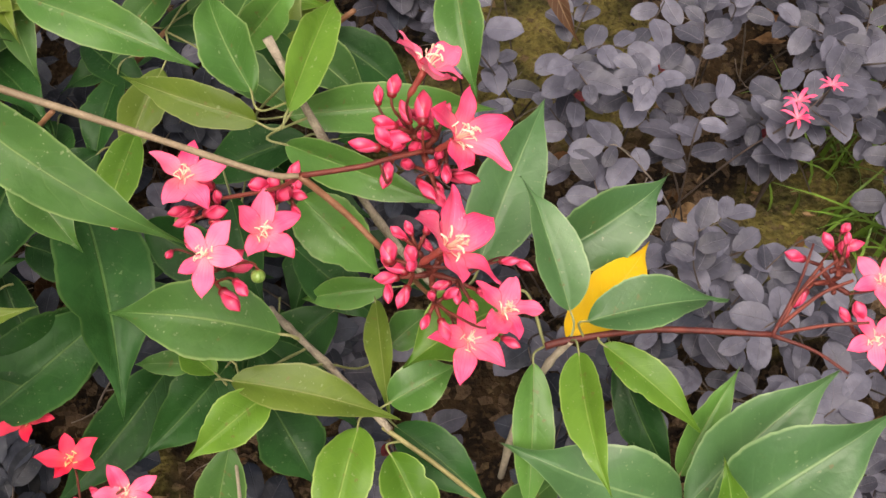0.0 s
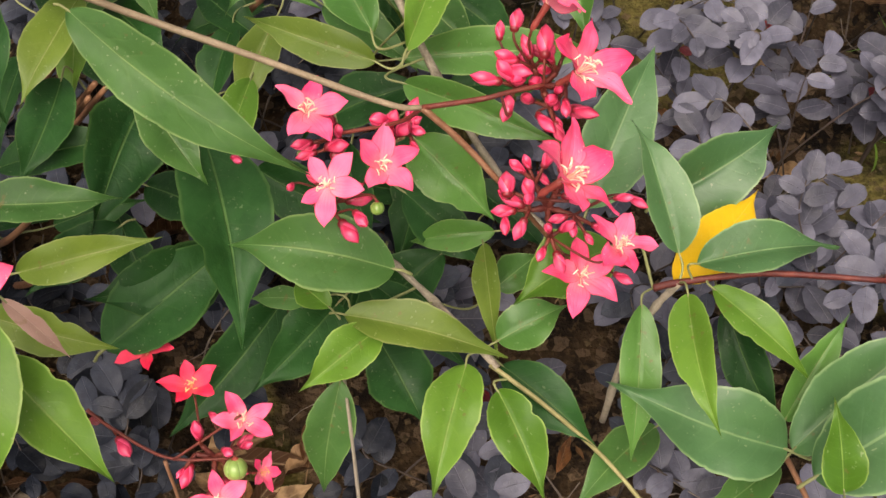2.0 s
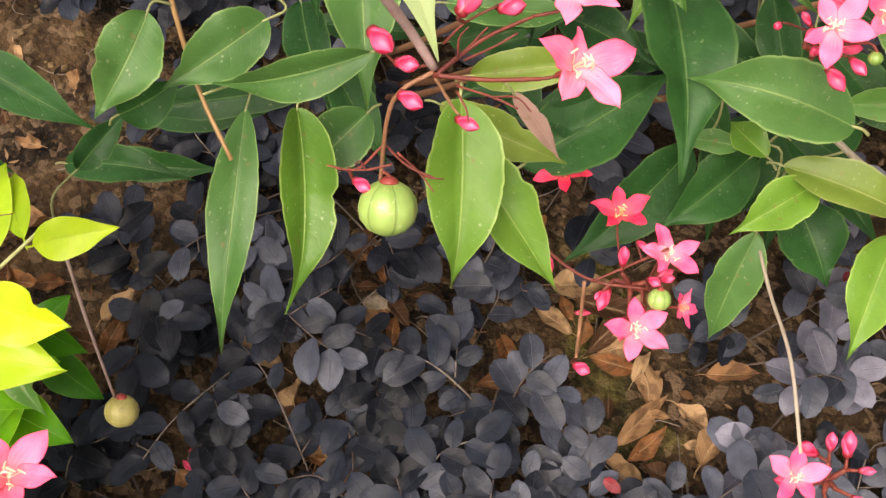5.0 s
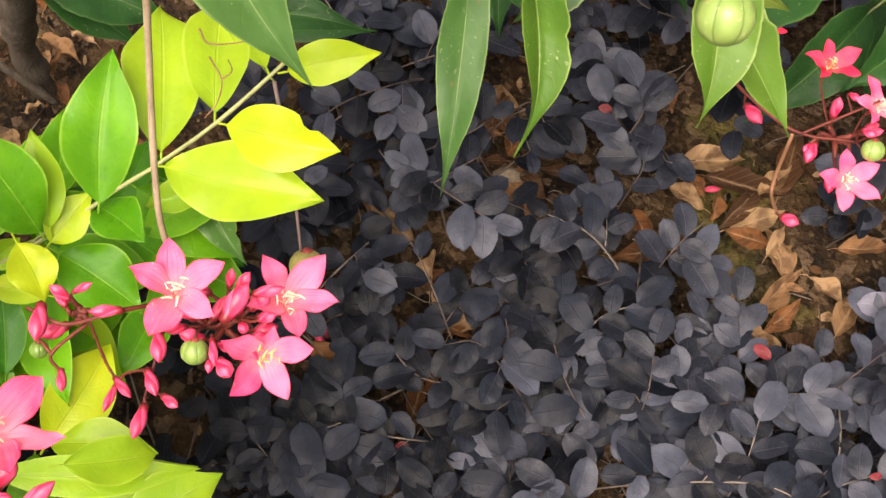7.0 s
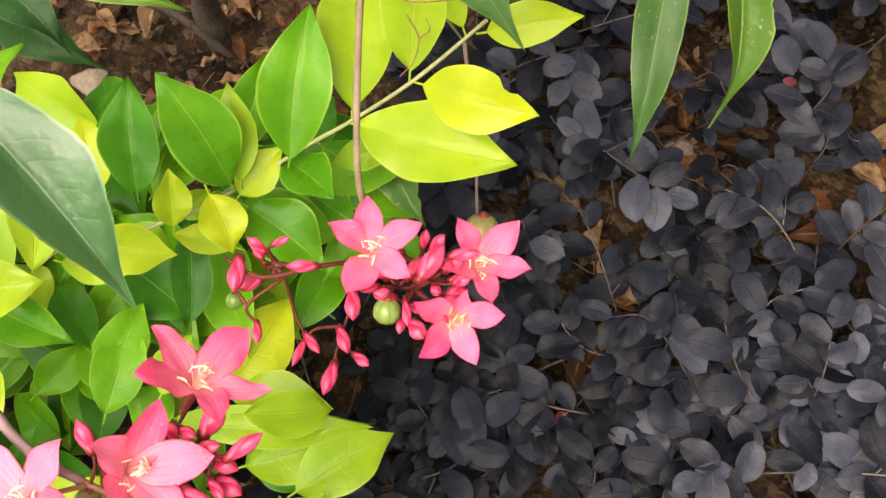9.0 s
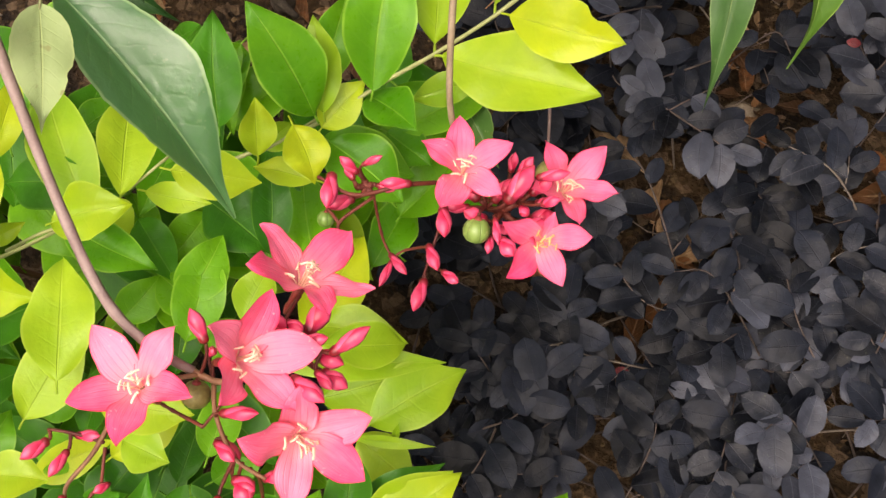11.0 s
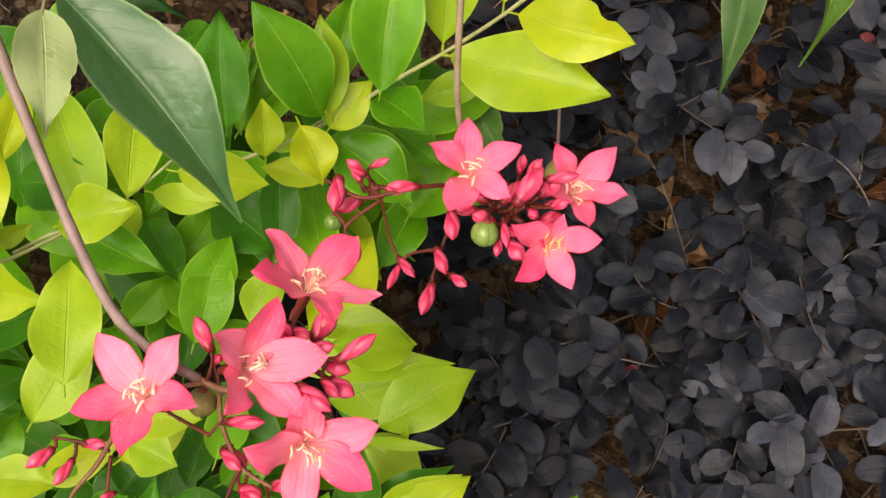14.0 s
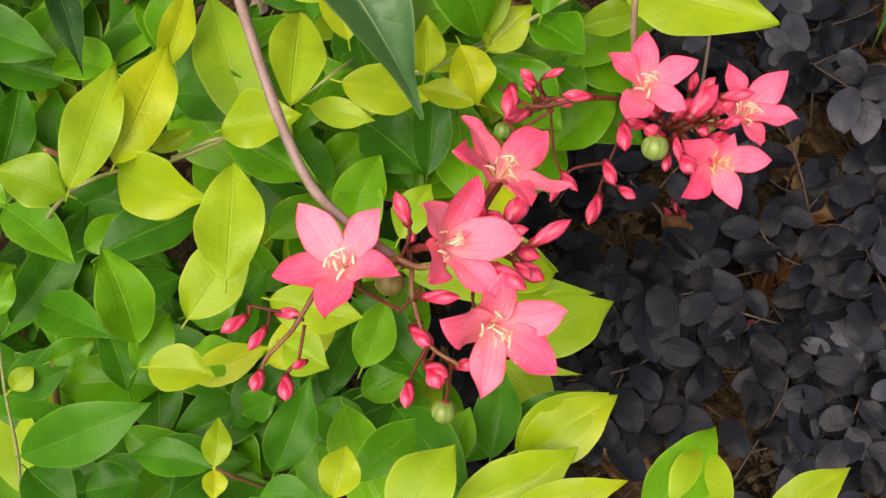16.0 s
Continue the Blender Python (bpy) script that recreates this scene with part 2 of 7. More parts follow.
def bud_material():
    """Crimson, with a maroon cup at the base, a rosy flank and overlapping petal edges that wind round it."""
    n = Nodes("bud_crimson")
    own = n.add("ShaderNodeSeparateXYZ", Vector=n.add("ShaderNodeTexCoord").outputs["Generated"])
    along = own.outputs[0]
    turn = n.math("ARCTAN2", n.math("SUBTRACT", own.outputs[2], 0.5), n.math("SUBTRACT", own.outputs[1], 0.5))
    wind = n.math("FRACT", n.math("ADD", n.math("MULTIPLY", turn, 0.477), n.math("MULTIPLY", along, 0.9)))
    colour = n.mix(n.ramp(n.math("ADD", n.math("MULTIPLY", n.noise(240.0, 3.0), 0.6), n.math("MULTIPLY", wind, 0.5)), 0.3, 0.85), (0.52, 0.010, 0.062), (0.88, 0.11, 0.235))
    colour = n.mix(n.ramp(wind, 0.1, 0.0), colour, (0.40, 0.008, 0.03))
    colour = n.mix(n.math("MULTIPLY", n.ramp(along, 0.85, 1.0), 0.5), colour, (0.55, 0.01, 0.04))
    colour = n.mix(n.ramp(along, 0.26, 0.14), colour, (0.20, 0.012, 0.018))
    n.bump(n.math("ADD", n.math("MULTIPLY", wind, 0.6), n.math("MULTIPLY", n.noise(500.0, 2.0), 0.3)), 0.4, 0.0004)
    return n.surface(colour, 0.34, 0.5, (0.9, 0.12, 0.2), 0.08)


BUD = bud_material()
STAMEN = plain_material("stamen_cream", (0.84, 0.50, 0.36), (0.94, 0.72, 0.55), 0.5, 300.0, 0.3, 0.0001)
ANTHER = plain_material("stamen_orange", (0.78, 0.34, 0.12), (0.90, 0.58, 0.28), 0.5, 300.0, 0.3, 0.0001)
CALYX = plain_material("calyx_maroon", (0.16, 0.018, 0.018), (0.28, 0.05, 0.035), 0.45, 200.0)
TAN_STEM = plain_material("stem_tan", (0.17, 0.125, 0.075), (0.31, 0.24, 0.155), 0.55, 120.0)
OLIVE_STEM = plain_material("stem_olive", (0.19, 0.17, 0.06), (0.32, 0.29, 0.13), 0.5, 120.0)
RED_STEM = plain_material("stem_red", (0.072, 0.014, 0.012), (0.165, 0.036, 0.023), 0.5, 150.0, 0.3)
BROWN_STEM = plain_material("stem_brown", (0.15, 0.065, 0.03), (0.26, 0.13, 0.07), 0.55, 150.0)
PLUM_STEM = plain_material("stem_mauve", (0.19, 0.125, 0.113), (0.30, 0.218, 0.198), 0.5, 120.0)
ORANGE_STEM = plain_material("stem_orange", (0.22, 0.125, 0.05), (0.34, 0.21, 0.09), 0.5, 120.0)
PALE_STEM = plain_material("stem_pale", (0.19, 0.155, 0.115), (0.33, 0.28, 0.215), 0.55, 120.0)
WOOD_STEM = plain_material("stem_woody_grey", (0.10, 0.08, 0.055), (0.36, 0.31, 0.235), 0.8, 150.0, 0.25, 0.003)
BARK_STEM = plain_material("bark_dark", (0.03, 0.024, 0.018), (0.11, 0.09, 0.07), 0.85, 60.0, 0.2, 0.004)
PETIOLE = plain_material("petiole_olive", (0.11, 0.125, 0.045), (0.24, 0.25, 0.10), 0.5, 120.0)
LIME_STEM = plain_material("stem_green", (0.17, 0.20, 0.07), (0.33, 0.35, 0.15), 0.5, 120.0)
PALE_TWIG = plain_material("twig_tan", (0.07, 0.056, 0.045), (0.20, 0.165, 0.135), 0.7, 120.0)
TWIG_STEM = plain_material("twig_grey_brown", (0.025, 0.019, 0.017), (0.095, 0.070, 0.058), 0.7, 120.0)
GRIT = plain_material("grit_brown", (0.03, 0.02, 0.010), (0.17, 0.115, 0.055), 0.85, 90.0, 0.2, 0.001)
GRASS = plain_material("grass_green", (0.05, 0.13, 0.012), (0.14, 0.25, 0.03), 0.5, 60.0)
STONE = plain_material("stone_grey", (0.13, 0.10, 0.07), (0.42, 0.35, 0.26), 0.8, 40.0, 0.3, 0.003)


def capsule_material():
    n = Nodes("capsule_green")
    where = n.add("ShaderNodeTexCoord").outputs["Object"]
    colour = n.mix(n.ramp(n.math("ADD", n.noise(60.0, 3.0, where), n.math("MULTIPLY", n.random(), 0.3)), 0.35, 0.85), (0.10, 0.20, 0.028), (0.25, 0.36, 0.095))
    colour = n.mix(n.math("MULTIPLY", n.ramp(n.noise(500.0, 2.0, where), 0.62, 0.72), 0.35), colour, (0.5, 0.52, 0.3))
    own = n.add("ShaderNodeSeparateXYZ", Vector=where)
    turn = n.math("FRACT", n.math("ADD", n.math("MULTIPLY", n.math("ARCTAN2", own.outputs[2], own.outputs[1]), 6 / math.tau), 0.5))
    seam = n.ramp(n.math("ABSOLUTE", n.math("SUBTRACT", turn, 0.5)), 0.015, 0.07, 1.0, 0.0)
    colour = n.mix(n.math("MULTIPLY", seam, 0.42), colour, (0.05, 0.075, 0.016))
    n.bump(n.math("SUBTRACT", n.noise(300.0, 2.0, where), n.math("MULTIPLY", seam, 0.8)), 0.35, 0.0004)
    return n.surface(colour, 0.33, 0.5)


CAPSULE = capsule_material()
OLD_CAPSULE = plain_material("capsule_olive_brown", (0.10, 0.075, 0.02), (0.30, 0.27, 0.09), 0.45, 90.0, 0.4, 0.0004)


def crumb_material():
    n = Nodes("leaf_crumb")
    tint = n.add("ShaderNodeNewGeometry").outputs["Random Per Island"]
    fine = n.noise(350.0, 3.0)
    colour = n.mix(n.ramp(n.math("ADD", tint, n.math("MULTIPLY", fine, 0.4)), 0.35, 1.4), (0.005, 0.003, 0.0015), (0.12, 0.058, 0.022))
    colour = n.mix(n.ramp(n.math("FRACT", n.math("MULTIPLY", tint, 7.3)), 0.72, 0.95), colour, (0.22, 0.14, 0.075))
    n.bump(fine, 0.5, 0.0006)
    return n.surface(colour, 0.85, 0.2)


CRUMB = crumb_material()


def soil_material():
    n = Nodes("soil")
    where = n.add("ShaderNodeTexCoord").outputs["Object"]
    broad, mid, fine = n.noise(5.0, 5.0, where), n.noise(38.0, 6.0, where), n.noise(260.0, 4.0, where)
    stones = n.add("ShaderNodeTexVoronoi", Vector=where, Scale=170.0)
    grit = n.ramp(stones.outputs["Distance"], 0.15, 0.6, 1.0, 0.0)
    colour = n.mix(n.ramp(mid, 0.35, 0.7), (0.007, 0.0042, 0.0024), (0.055, 0.032, 0.014))
    colour = n.mix(n.math("MULTIPLY", n.ramp(fine, 0.5, 0.7), 0.4), colour, (0.13, 0.080, 0.036))
    tint = n.add("ShaderNodeSeparateColor", Color=stones.outputs["Color"]).outputs[0]
    colour = n.mix(n.math("MULTIPLY", n.ramp(tint, 0.7, 0.85), 0.55), colour, (0.15, 0.10, 0.06))
    # moss grows in cushions, most of them round the damp spots between the plants
    damp = n.math("MULTIPLY", n.noise(2.3, 3.0, where), 0.2)
    for spot, reach in (((0.03, 0.60, 0.0), 0.16), ((-0.06, 0.54, 0.0), 0.10), ((0.19, 0.455, 0.0), 0.10), ((-0.137, 0.223, 0.0), 0.05), ((-0.176, 0.243, 0.0), 0.05), ((-0.15, 0.303, 0.0), 0.07), ((-0.204, 0.303, 0.0), 0.07), ((0.25, 0.53, 0.0), 0.10), ((0.165, 0.435, 0.0), 0.09), ((0.10, 0.59, 0.0), 0.09)):
        away = n.add("ShaderNodeVectorMath", Vector=where)
        away.operation = "DISTANCE"
        away.inputs[1].default_value = spot
        damp = n.math("ADD", damp, n.ramp(away.outputs["Value"], 0.2 * reach, reach, 0.2, 0.0))
    cushions = n.ramp(n.math("ADD", n.math("ADD", n.math("MULTIPLY", broad, 0.5), n.math("MULTIPLY", n.noise(24.0, 4.0, where), 0.5)), damp), 0.74, 0.86)
    moss = n.math("MULTIPLY", cushions, n.ramp(fine, 0.3, 0.55, 0.35, 1.0))
    colour = n.mix(n.math("MULTIPLY", moss, 0.85), colour, n.mix(n.ramp(mid, 0.35, 0.65), (0.045, 0.044, 0.010), (0.16, 0.135, 0.035)))
    n.bump(n.math("ADD", n.math("MULTIPLY", mid, 1.5), n.math("ADD", n.math("MULTIPLY", grit, 0.4), n.math("MULTIPLY", fine, 1.4))), 1.0, 0.004)
    return n.surface(colour, 0.9, 0.2)


SOIL = soil_material()


# ---- shapes ----
def part(name, mesh, material, parent, label=""):
    """A mesh as one object under a thing or a part. mesh: bmesh or mesh data."""
    if isinstance(mesh, bmesh.types.BMesh):
        data = bpy.data.meshes.new(name)
        mesh.to_mesh(data)
        mesh.free()
        data.polygons.foreach_set("use_smooth", [True] * len(data.polygons))
    else:
        data = mesh
    if material and not data.materials:
        data.materials.append(material)
    ob = new(name, data)
    ob.parent = parent
    return tagged(ob, label)


def thing(name, place, label, category, group=""):
    ob = new(name)
    ob.empty_display_size = 0.02
    ob.location = place
    return tagged(ob, label, category, group)


def frame_matrix(origin, along, normal):
    """x along, z near normal."""
    x = Vector(along).normalized()
    z = Vector(normal)
    z = (z - x * z.dot(x)).normalized()
    y = z.cross(x)
    m = Matrix((x, y, z)).transposed().to_4x4()
    m.translation = origin
    return m


def blade(length, width, a, b, bend, fold, wave, seed, petiole=0.0, nu=14, nv=3, bites=(), curl=0.0, drip=0.0, twist=0.0, peak=0.0, saw=0.0):
    """A leaf along +x with its face towards +z, a creased midrib and a waved margin; a, b shape base and tip.
    With a peak, the widest place, the base is blunt (a: 0.5 round, 1 wedge) and the sides run straighter to the tip."""
    rnd = random.Random(seed)
    ph, ph2, skew = rnd.uniform(0, 6), rnd.uniform(0, 6), rnd.uniform(-0.035, 0.035)
    crest = a / (a + b)
    top = crest**a * (1 - crest) ** b

    def outline(s):
        if not peak:
            return max(s, 1e-4) ** a * max(1 - s, 1e-4) ** b / top
        if s < peak:
            q = max(s, 0.002) / peak
            return (q * (2 - q)) ** a
        return max(0.0, 1 - ((s - peak) / (1 - peak)) ** b) + 0.004

    bm = bmesh.new()
    uv = bm.loops.layers.uv.new("UVMap")
    rows = []
    for i in range(nu + 1):
        s = i / nu
        if peak:
            s = s**1.25 if s < 0.5 else s + (0.5**1.25 - 0.5) * (1 - s) / 0.5
        hw = 0.5 * width * outline(s)
        hw *= 1 - drip * math.exp(-(((s - 0.92) / 0.15) ** 2))
        z0 = -bend * length * (2 * s - 1) ** 2 + bend * length - curl * length * max(0, s - 0.7) ** 2
        row = []
        for j in range(-nv, nv + 1):
            v = j / nv
            edge = 1 + 0.03 * math.sin(8 * s + ph + (2.3 if v > 0 else 0)) + 0.012 * math.sin(23 * s + ph2 + (4.1 if v > 0 else 0))
            if peak:
                edge += saw * abs(v) * (math.sin(61 * s + 3 * ph + (1.3 if v > 0 else 0)) + 1.6 * math.sin(19 * s + 2 * ph2 + (2.9 if v > 0 else 0)) + 0.7 * math.sin(97 * s + ph + (0.6 if v > 0 else 0)))
            for at, deep, side, span in bites:
                if side * v > 0:
                    edge *= 1 - deep * math.exp(-(((s - at) / span) ** 2))
            y = hw * v * edge + skew * length * math.sin(math.pi * s)
            z = z0 + twist * hw * v * (s - 0.4) + fold * hw * (abs(v) - 0.32 * v * v) + wave * width * abs(v) ** 2 * math.sin(11 * s + ph + (1.7 if v > 0 else 0))
            row.append((bm.verts.new((s * length, y, z)), s, 0.5 + 0.5 * v))
        rows.append(row)
    for r0, r1 in zip(rows, rows[1:]):
        for k in range(2 * nv):
            quad = (r0[k], r1[k], r1[k + 1], r0[k + 1])
            face = bm.faces.new([q[0] for q in quad])
            for loop, q in zip(face.loops, quad):
                loop[uv].uv = q[1:]
    if petiole:
        rad = max(0.0004, width * 0.018)
        rings = []
        for i in range(5):
            s = i / 4
            c = Vector((-petiole * s, 0, -petiole * 0.5 * s * s))
            rings.append([bm.verts.new(c + Vector((0, rad * math.cos(q), rad * math.sin(q)))) for q in (0, 1.57, 3.14, 4.71)])
        for r0, r1 in zip(rings, rings[1:]):
            for k in range(4):
                face = bm.faces.new((r0[k], r0[(k + 1) % 4], r1[(k + 1) % 4], r1[k]))
                for loop in face.loops:
                    loop[uv].uv = (0.1, 0.5)
    return bm


def tube(points, r0, r1, sides=7, knobs=0.0, seed=0):
    """A tapered, softly bent stem through a few points."""
    rnd = random.Random(seed)
    pts = [Vector(p) for p in points]
    ext = [2 * pts[0] - pts[1]] + pts + [2 * pts[-1] - pts[-2]]
    line = []
    for k in range(1, len(ext) - 2):
        p0, p1, p2, p3 = ext[k - 1 : k + 3]
        for q in range(6):
            t = q / 6
            line.append(0.5 * (2 * p1 + (p2 - p0) * t + (2 * p0 - 5 * p1 + 4 * p2 - p3) * t * t + (3 * p1 - p0 - 3 * p2 + p3) * t**3))
    line.append(pts[-1])
    bm = bmesh.new()
    rings = []
    for i, c in enumerate(line):
        way = (line[min(i + 1, len(line) - 1)] - line[max(i - 1, 0)]).normalized()
        side = way.orthogonal().normalized()
        up = way.cross(side)
        r = r0 + (r1 - r0) * i / (len(line) - 1)
        r *= 1 + knobs * rnd.uniform(-0.5, 1) + (0.35 if knobs and i % 5 == 0 else 0) * min(1, knobs * 5)
        rings.append([bm.verts.new(c + r * (math.cos(6.2832 * k / sides) * side + math.sin(6.2832 * k / sides) * up)) for k in range(sides)])
    # rings may start at different angles: pair each vertex with the nearest one of the next ring
    for ra, rb in zip(rings, rings[1:]):
        off = min(range(sides), key=lambda o: sum((ra[k].co - rb[(k + o) % sides].co).length for k in range(sides)))
        for k in range(sides):
            bm.faces.new((ra[k], ra[(k + 1) % sides], rb[(k + 1 + off) % sides], rb[(k + off) % sides]))
    bm.faces.new(rings[0])
    bm.faces.new(rings[-1])
    bmesh.ops.recalc_face_normals(bm, faces=bm.faces)
    return bm


def spindle(profile, sides=10, lobes=0, depth=0.0, twist=0.0):
    """A body of revolution along +x from (x, radius) pairs, optionally lobed."""
    bm = bmesh.new()
    rings = []
    for i, (x, r) in enumerate(profile):
        ring = []
        for k in range(sides):
            q = 6.2832 * k / sides + twist * i
            rr = r * (1 - depth * max(0, math.cos(lobes * q)) ** 6 if lobes else 1)
            ring.append(bm.verts.new((x, rr * math.cos(q), rr * math.sin(q))))
        rings.append(ring)
    for ra, rb in zip(rings, rings[1:]):
        for k in range(sides):
            bm.faces.new((ra[k], ra[(k + 1) % sides], rb[(k + 1) % sides], rb[k]))
    bm.faces.new(rings[0])
    bm.faces.new(rings[-1])
    bmesh.ops.recalc_face_normals(bm, faces=bm.faces)
    return bm


def merge(bm, other, m=None):
    """Adds another bmesh, moved by m, to bm."""
    data = bpy.data.meshes.new("tmp")
    if m is not None:
        bmesh.ops.transform(other, matrix=m, verts=other.verts)
    other.to_mesh(data)
    other.free()
    bm.from_mesh(data)
    bpy.data.meshes.remove(data)


SEED = [100]


def seed():
    SEED[0] += 1
    return SEED[0]


# ---- ground: one sheet, fine near the plants and wide towards the horizon ----
def ground_height(x, y):
    near = math.exp(-((x + 0.15) ** 2 + (y - 0.3) ** 2) / 1.2)
    return near * (0.012 * noise.noise((x * 7, y * 7, 3.1)) + 0.005 * noise.noise((x * 31, y * 31, 7.7)) - 0.006)


def build_ground():
    n = 230
    steps = [math.sinh(8.2 * (2 * i / n - 1)) / math.sinh(8.2) for i in range(n + 1)]
    xs = [-0.15 + 260 * s for s in steps]
    ys = [0.3 + 260 * s for s in steps]
    verts = [(x, y, ground_height(x, y)) for y in ys for x in xs]
    faces = [(j * (n + 1) + i, j * (n + 1) + i + 1, (j + 1) * (n + 1) + i + 1, (j + 1) * (n + 1) + i) for j in range(n) for i in range(n)]
    data = bpy.data.meshes.new("ground")
    data.from_pydata(verts, [], faces)
    data.polygons.foreach_set("use_smooth", [True] * len(faces))
    data.materials.append(SOIL)
    tagged(new("ground", data), "brown gritty soil with patches of yellow-green moss", "ground", kind="structure")


build_ground()

# ---- the plants ----
SHRUB = thing("flowering_shrub", (-0.58, 0.28, 0.0), "tall shrub with glossy green leaves and clusters of pink-red star flowers", "shrub")
HEDGE = thing("golden_hedge_shrub", (-0.55, 0.05, 0.0), "leafy hedge shrub with lime-yellow young leaves over deep green ones", "shrub")
SHRUB_AT, HEDGE_AT = Vector((-0.58, 0.28, 0.0)), Vector((-0.55, 0.05, 0.0))


def place_part(ob, m):
    ob.matrix_basis = Matrix.Translation(-ob.parent.location) @ m
    return ob


LEAF_ENDS = []  # where a leaf blade ends in its petiole


def shrub_leaf(tone, base, tip, width, normal, bend, fold, bites=()):
    base, tip = Vector(base), Vector(tip)
    long = (tip - base).length
    rnd = random.Random(seed())
    if not bites and rnd.random() < 0.34:
        bites = ((rnd.uniform(0.3, 0.8), rnd.uniform(0.08, 0.25), rnd.choice((-1, 1)), rnd.uniform(0.03, 0.06)),)
    bm = blade(long, width * 0.97, rnd.uniform(0.5, 0.64), rnd.uniform(1.25, 1.6), bend, 0.22 + 1.9 * fold, rnd.uniform(0.04, 0.10), seed(), nu=40, nv=4, bites=bites, curl=rnd.uniform(0, 1.2), drip=rnd.uniform(0.42, 0.6), twist=rnd.uniform(-0.7, 0.7), peak=rnd.uniform(0.36, 0.46), saw=0.011)
    if tone is PALE and width < 0.012:
        tone = PINK
    LEAF_ENDS.append((base, (base - tip).normalized(), max(0.00045, width * 0.018)))
    return place_part(part("leaf", bm, tone, SHRUB), frame_matrix(base, tip - base, normal))


def hedge_leaf(tone, base, tip, width, normal, bend, fold, bites=()):
    base, tip = Vector(base), Vector(tip)
    long = (tip - base).length
    rnd = random.Random(seed())
    bm = blade(long, width, rnd.uniform(0.66, 0.85), rnd.uniform(1.6, 2.1), bend, 0.15 + 1.2 * fold, rnd.uniform(0.03, 0.09), seed(), petiole=0.004, nu=20, nv=4, bites=bites, curl=rnd.uniform(0, 0.5), drip=rnd.uniform(0.1, 0.3), twist=rnd.uniform(-0.6, 0.6), peak=rnd.uniform(0.4, 0.5))
    return place_part(part("leaf", bm, tone, HEDGE), frame_matrix(base, tip - base, normal))


STEM_SPOTS = []  # along all stems of the shrub
STALK_ENDS = []  # where buds, flowers and capsules want a stalk
STALK_ROOTS = []  # where a stalk may spring from


def stem(owner, material, points, r0, r1):
    if owner is SHRUB:
        for p, q in zip(points, points[1:]):
            STEM_SPOTS.extend(Vector(p).lerp(Vector(q), k / 6) for k in range(7))
    if owner is SHRUB and r0 < 0.0017:
        for p, q in zip(points, points[1:]):
            STALK_ROOTS.extend(Vector(p).lerp(Vector(q), k / 4) for k in range(5))
    woody = material in (WOOD_STEM, BARK_STEM)
    bm = tube([Vector(p) - owner.location for p in points], r0, r1, 9 if woody else 7, 0.18 if woody else 0.05, seed())
    return part("stem", bm, material, owner)


def petal_mesh(radius, k, tone):
    """A petal whose tip lies on +x; it rises from the throat, then flattens, with a shallow channel and a blunt point."""
    rnd = random.Random(k)
    bm = blade(radius, radius * rnd.uniform(0.46, 0.55), rnd.uniform(0.72, 0.85), rnd.uniform(1.75, 2.3), 0.0, rnd.uniform(0.1, 0.5), 0.09, k, nu=18, nv=4, twist=rnd.uniform(-0.6, 0.6), peak=rnd.uniform(0.48, 0.56), saw=0.006)
    bow, nod = rnd.uniform(0.12, 0.34), rnd.uniform(-0.05, 0.1)
    for v in bm.verts:
        s = v.co.x / radius
        v.co.z += radius * (bow * s * (1 - s) - nod * max(0, s - 0.75) ** 2 * 4)
    data = bpy.data.meshes.new("petal")
    bm.to_mesh(data)
    bm.free()
    data.polygons.foreach_set("use_smooth", [True] * len(data.polygons))
    data.materials.append(tone)
    return data


def stamen_bmesh(radius, k):
    """Ten stamens: thin red-tinged threads with fat cream anthers, the inner ones taller."""
    rnd = random.Random(k)
    bm = bmesh.new()
    for q in range(10):
        ang = q * 2.4 + rnd.uniform(-0.4, 0.4)
        h, out = radius * (rnd.uniform(0.34, 0.46) if q % 2 else rnd.uniform(0.2, 0.34)), radius * (rnd.uniform(0.02, 0.12) if q % 2 else rnd.uniform(0.13, 0.27))
        d = Vector((math.cos(ang), math.sin(ang), 0))
        top = d * out + Vector((0, 0, h))
        merge(bm, tube([d * 0.02 * radius, d * out * 0.5 + Vector((0, 0, h * 0.6)), top], radius * 0.012, radius * 0.009, 5))
        # the anther: a long sac, bowed over the thread's end
        lie = (Vector((-d.y, d.x, 0)) * rnd.uniform(-1, 1) + d * rnd.uniform(-0.4, 1.0) + Vector((0, 0, rnd.uniform(-0.3, 0.5)))).normalized()
        e = radius * rnd.uniform(0.06, 0.09)
        bow = Vector((0, 0, 1)) * e * rnd.uniform(0.2, 0.6)
        merge(bm, tube([top - lie * e, top - lie * e * 0.4 + bow * 0.7, top + lie * e * 0.3 + bow * 0.6, top + lie * e - bow * 0.3], e * 0.24, e * 0.17, 6, 0.2, k + q))
    return bm


FLOWER_COUNT = [0]
STAR = ((0, 1.0), (72, 1.03), (143, 0.97), (216, 1.02), (288, 0.98))


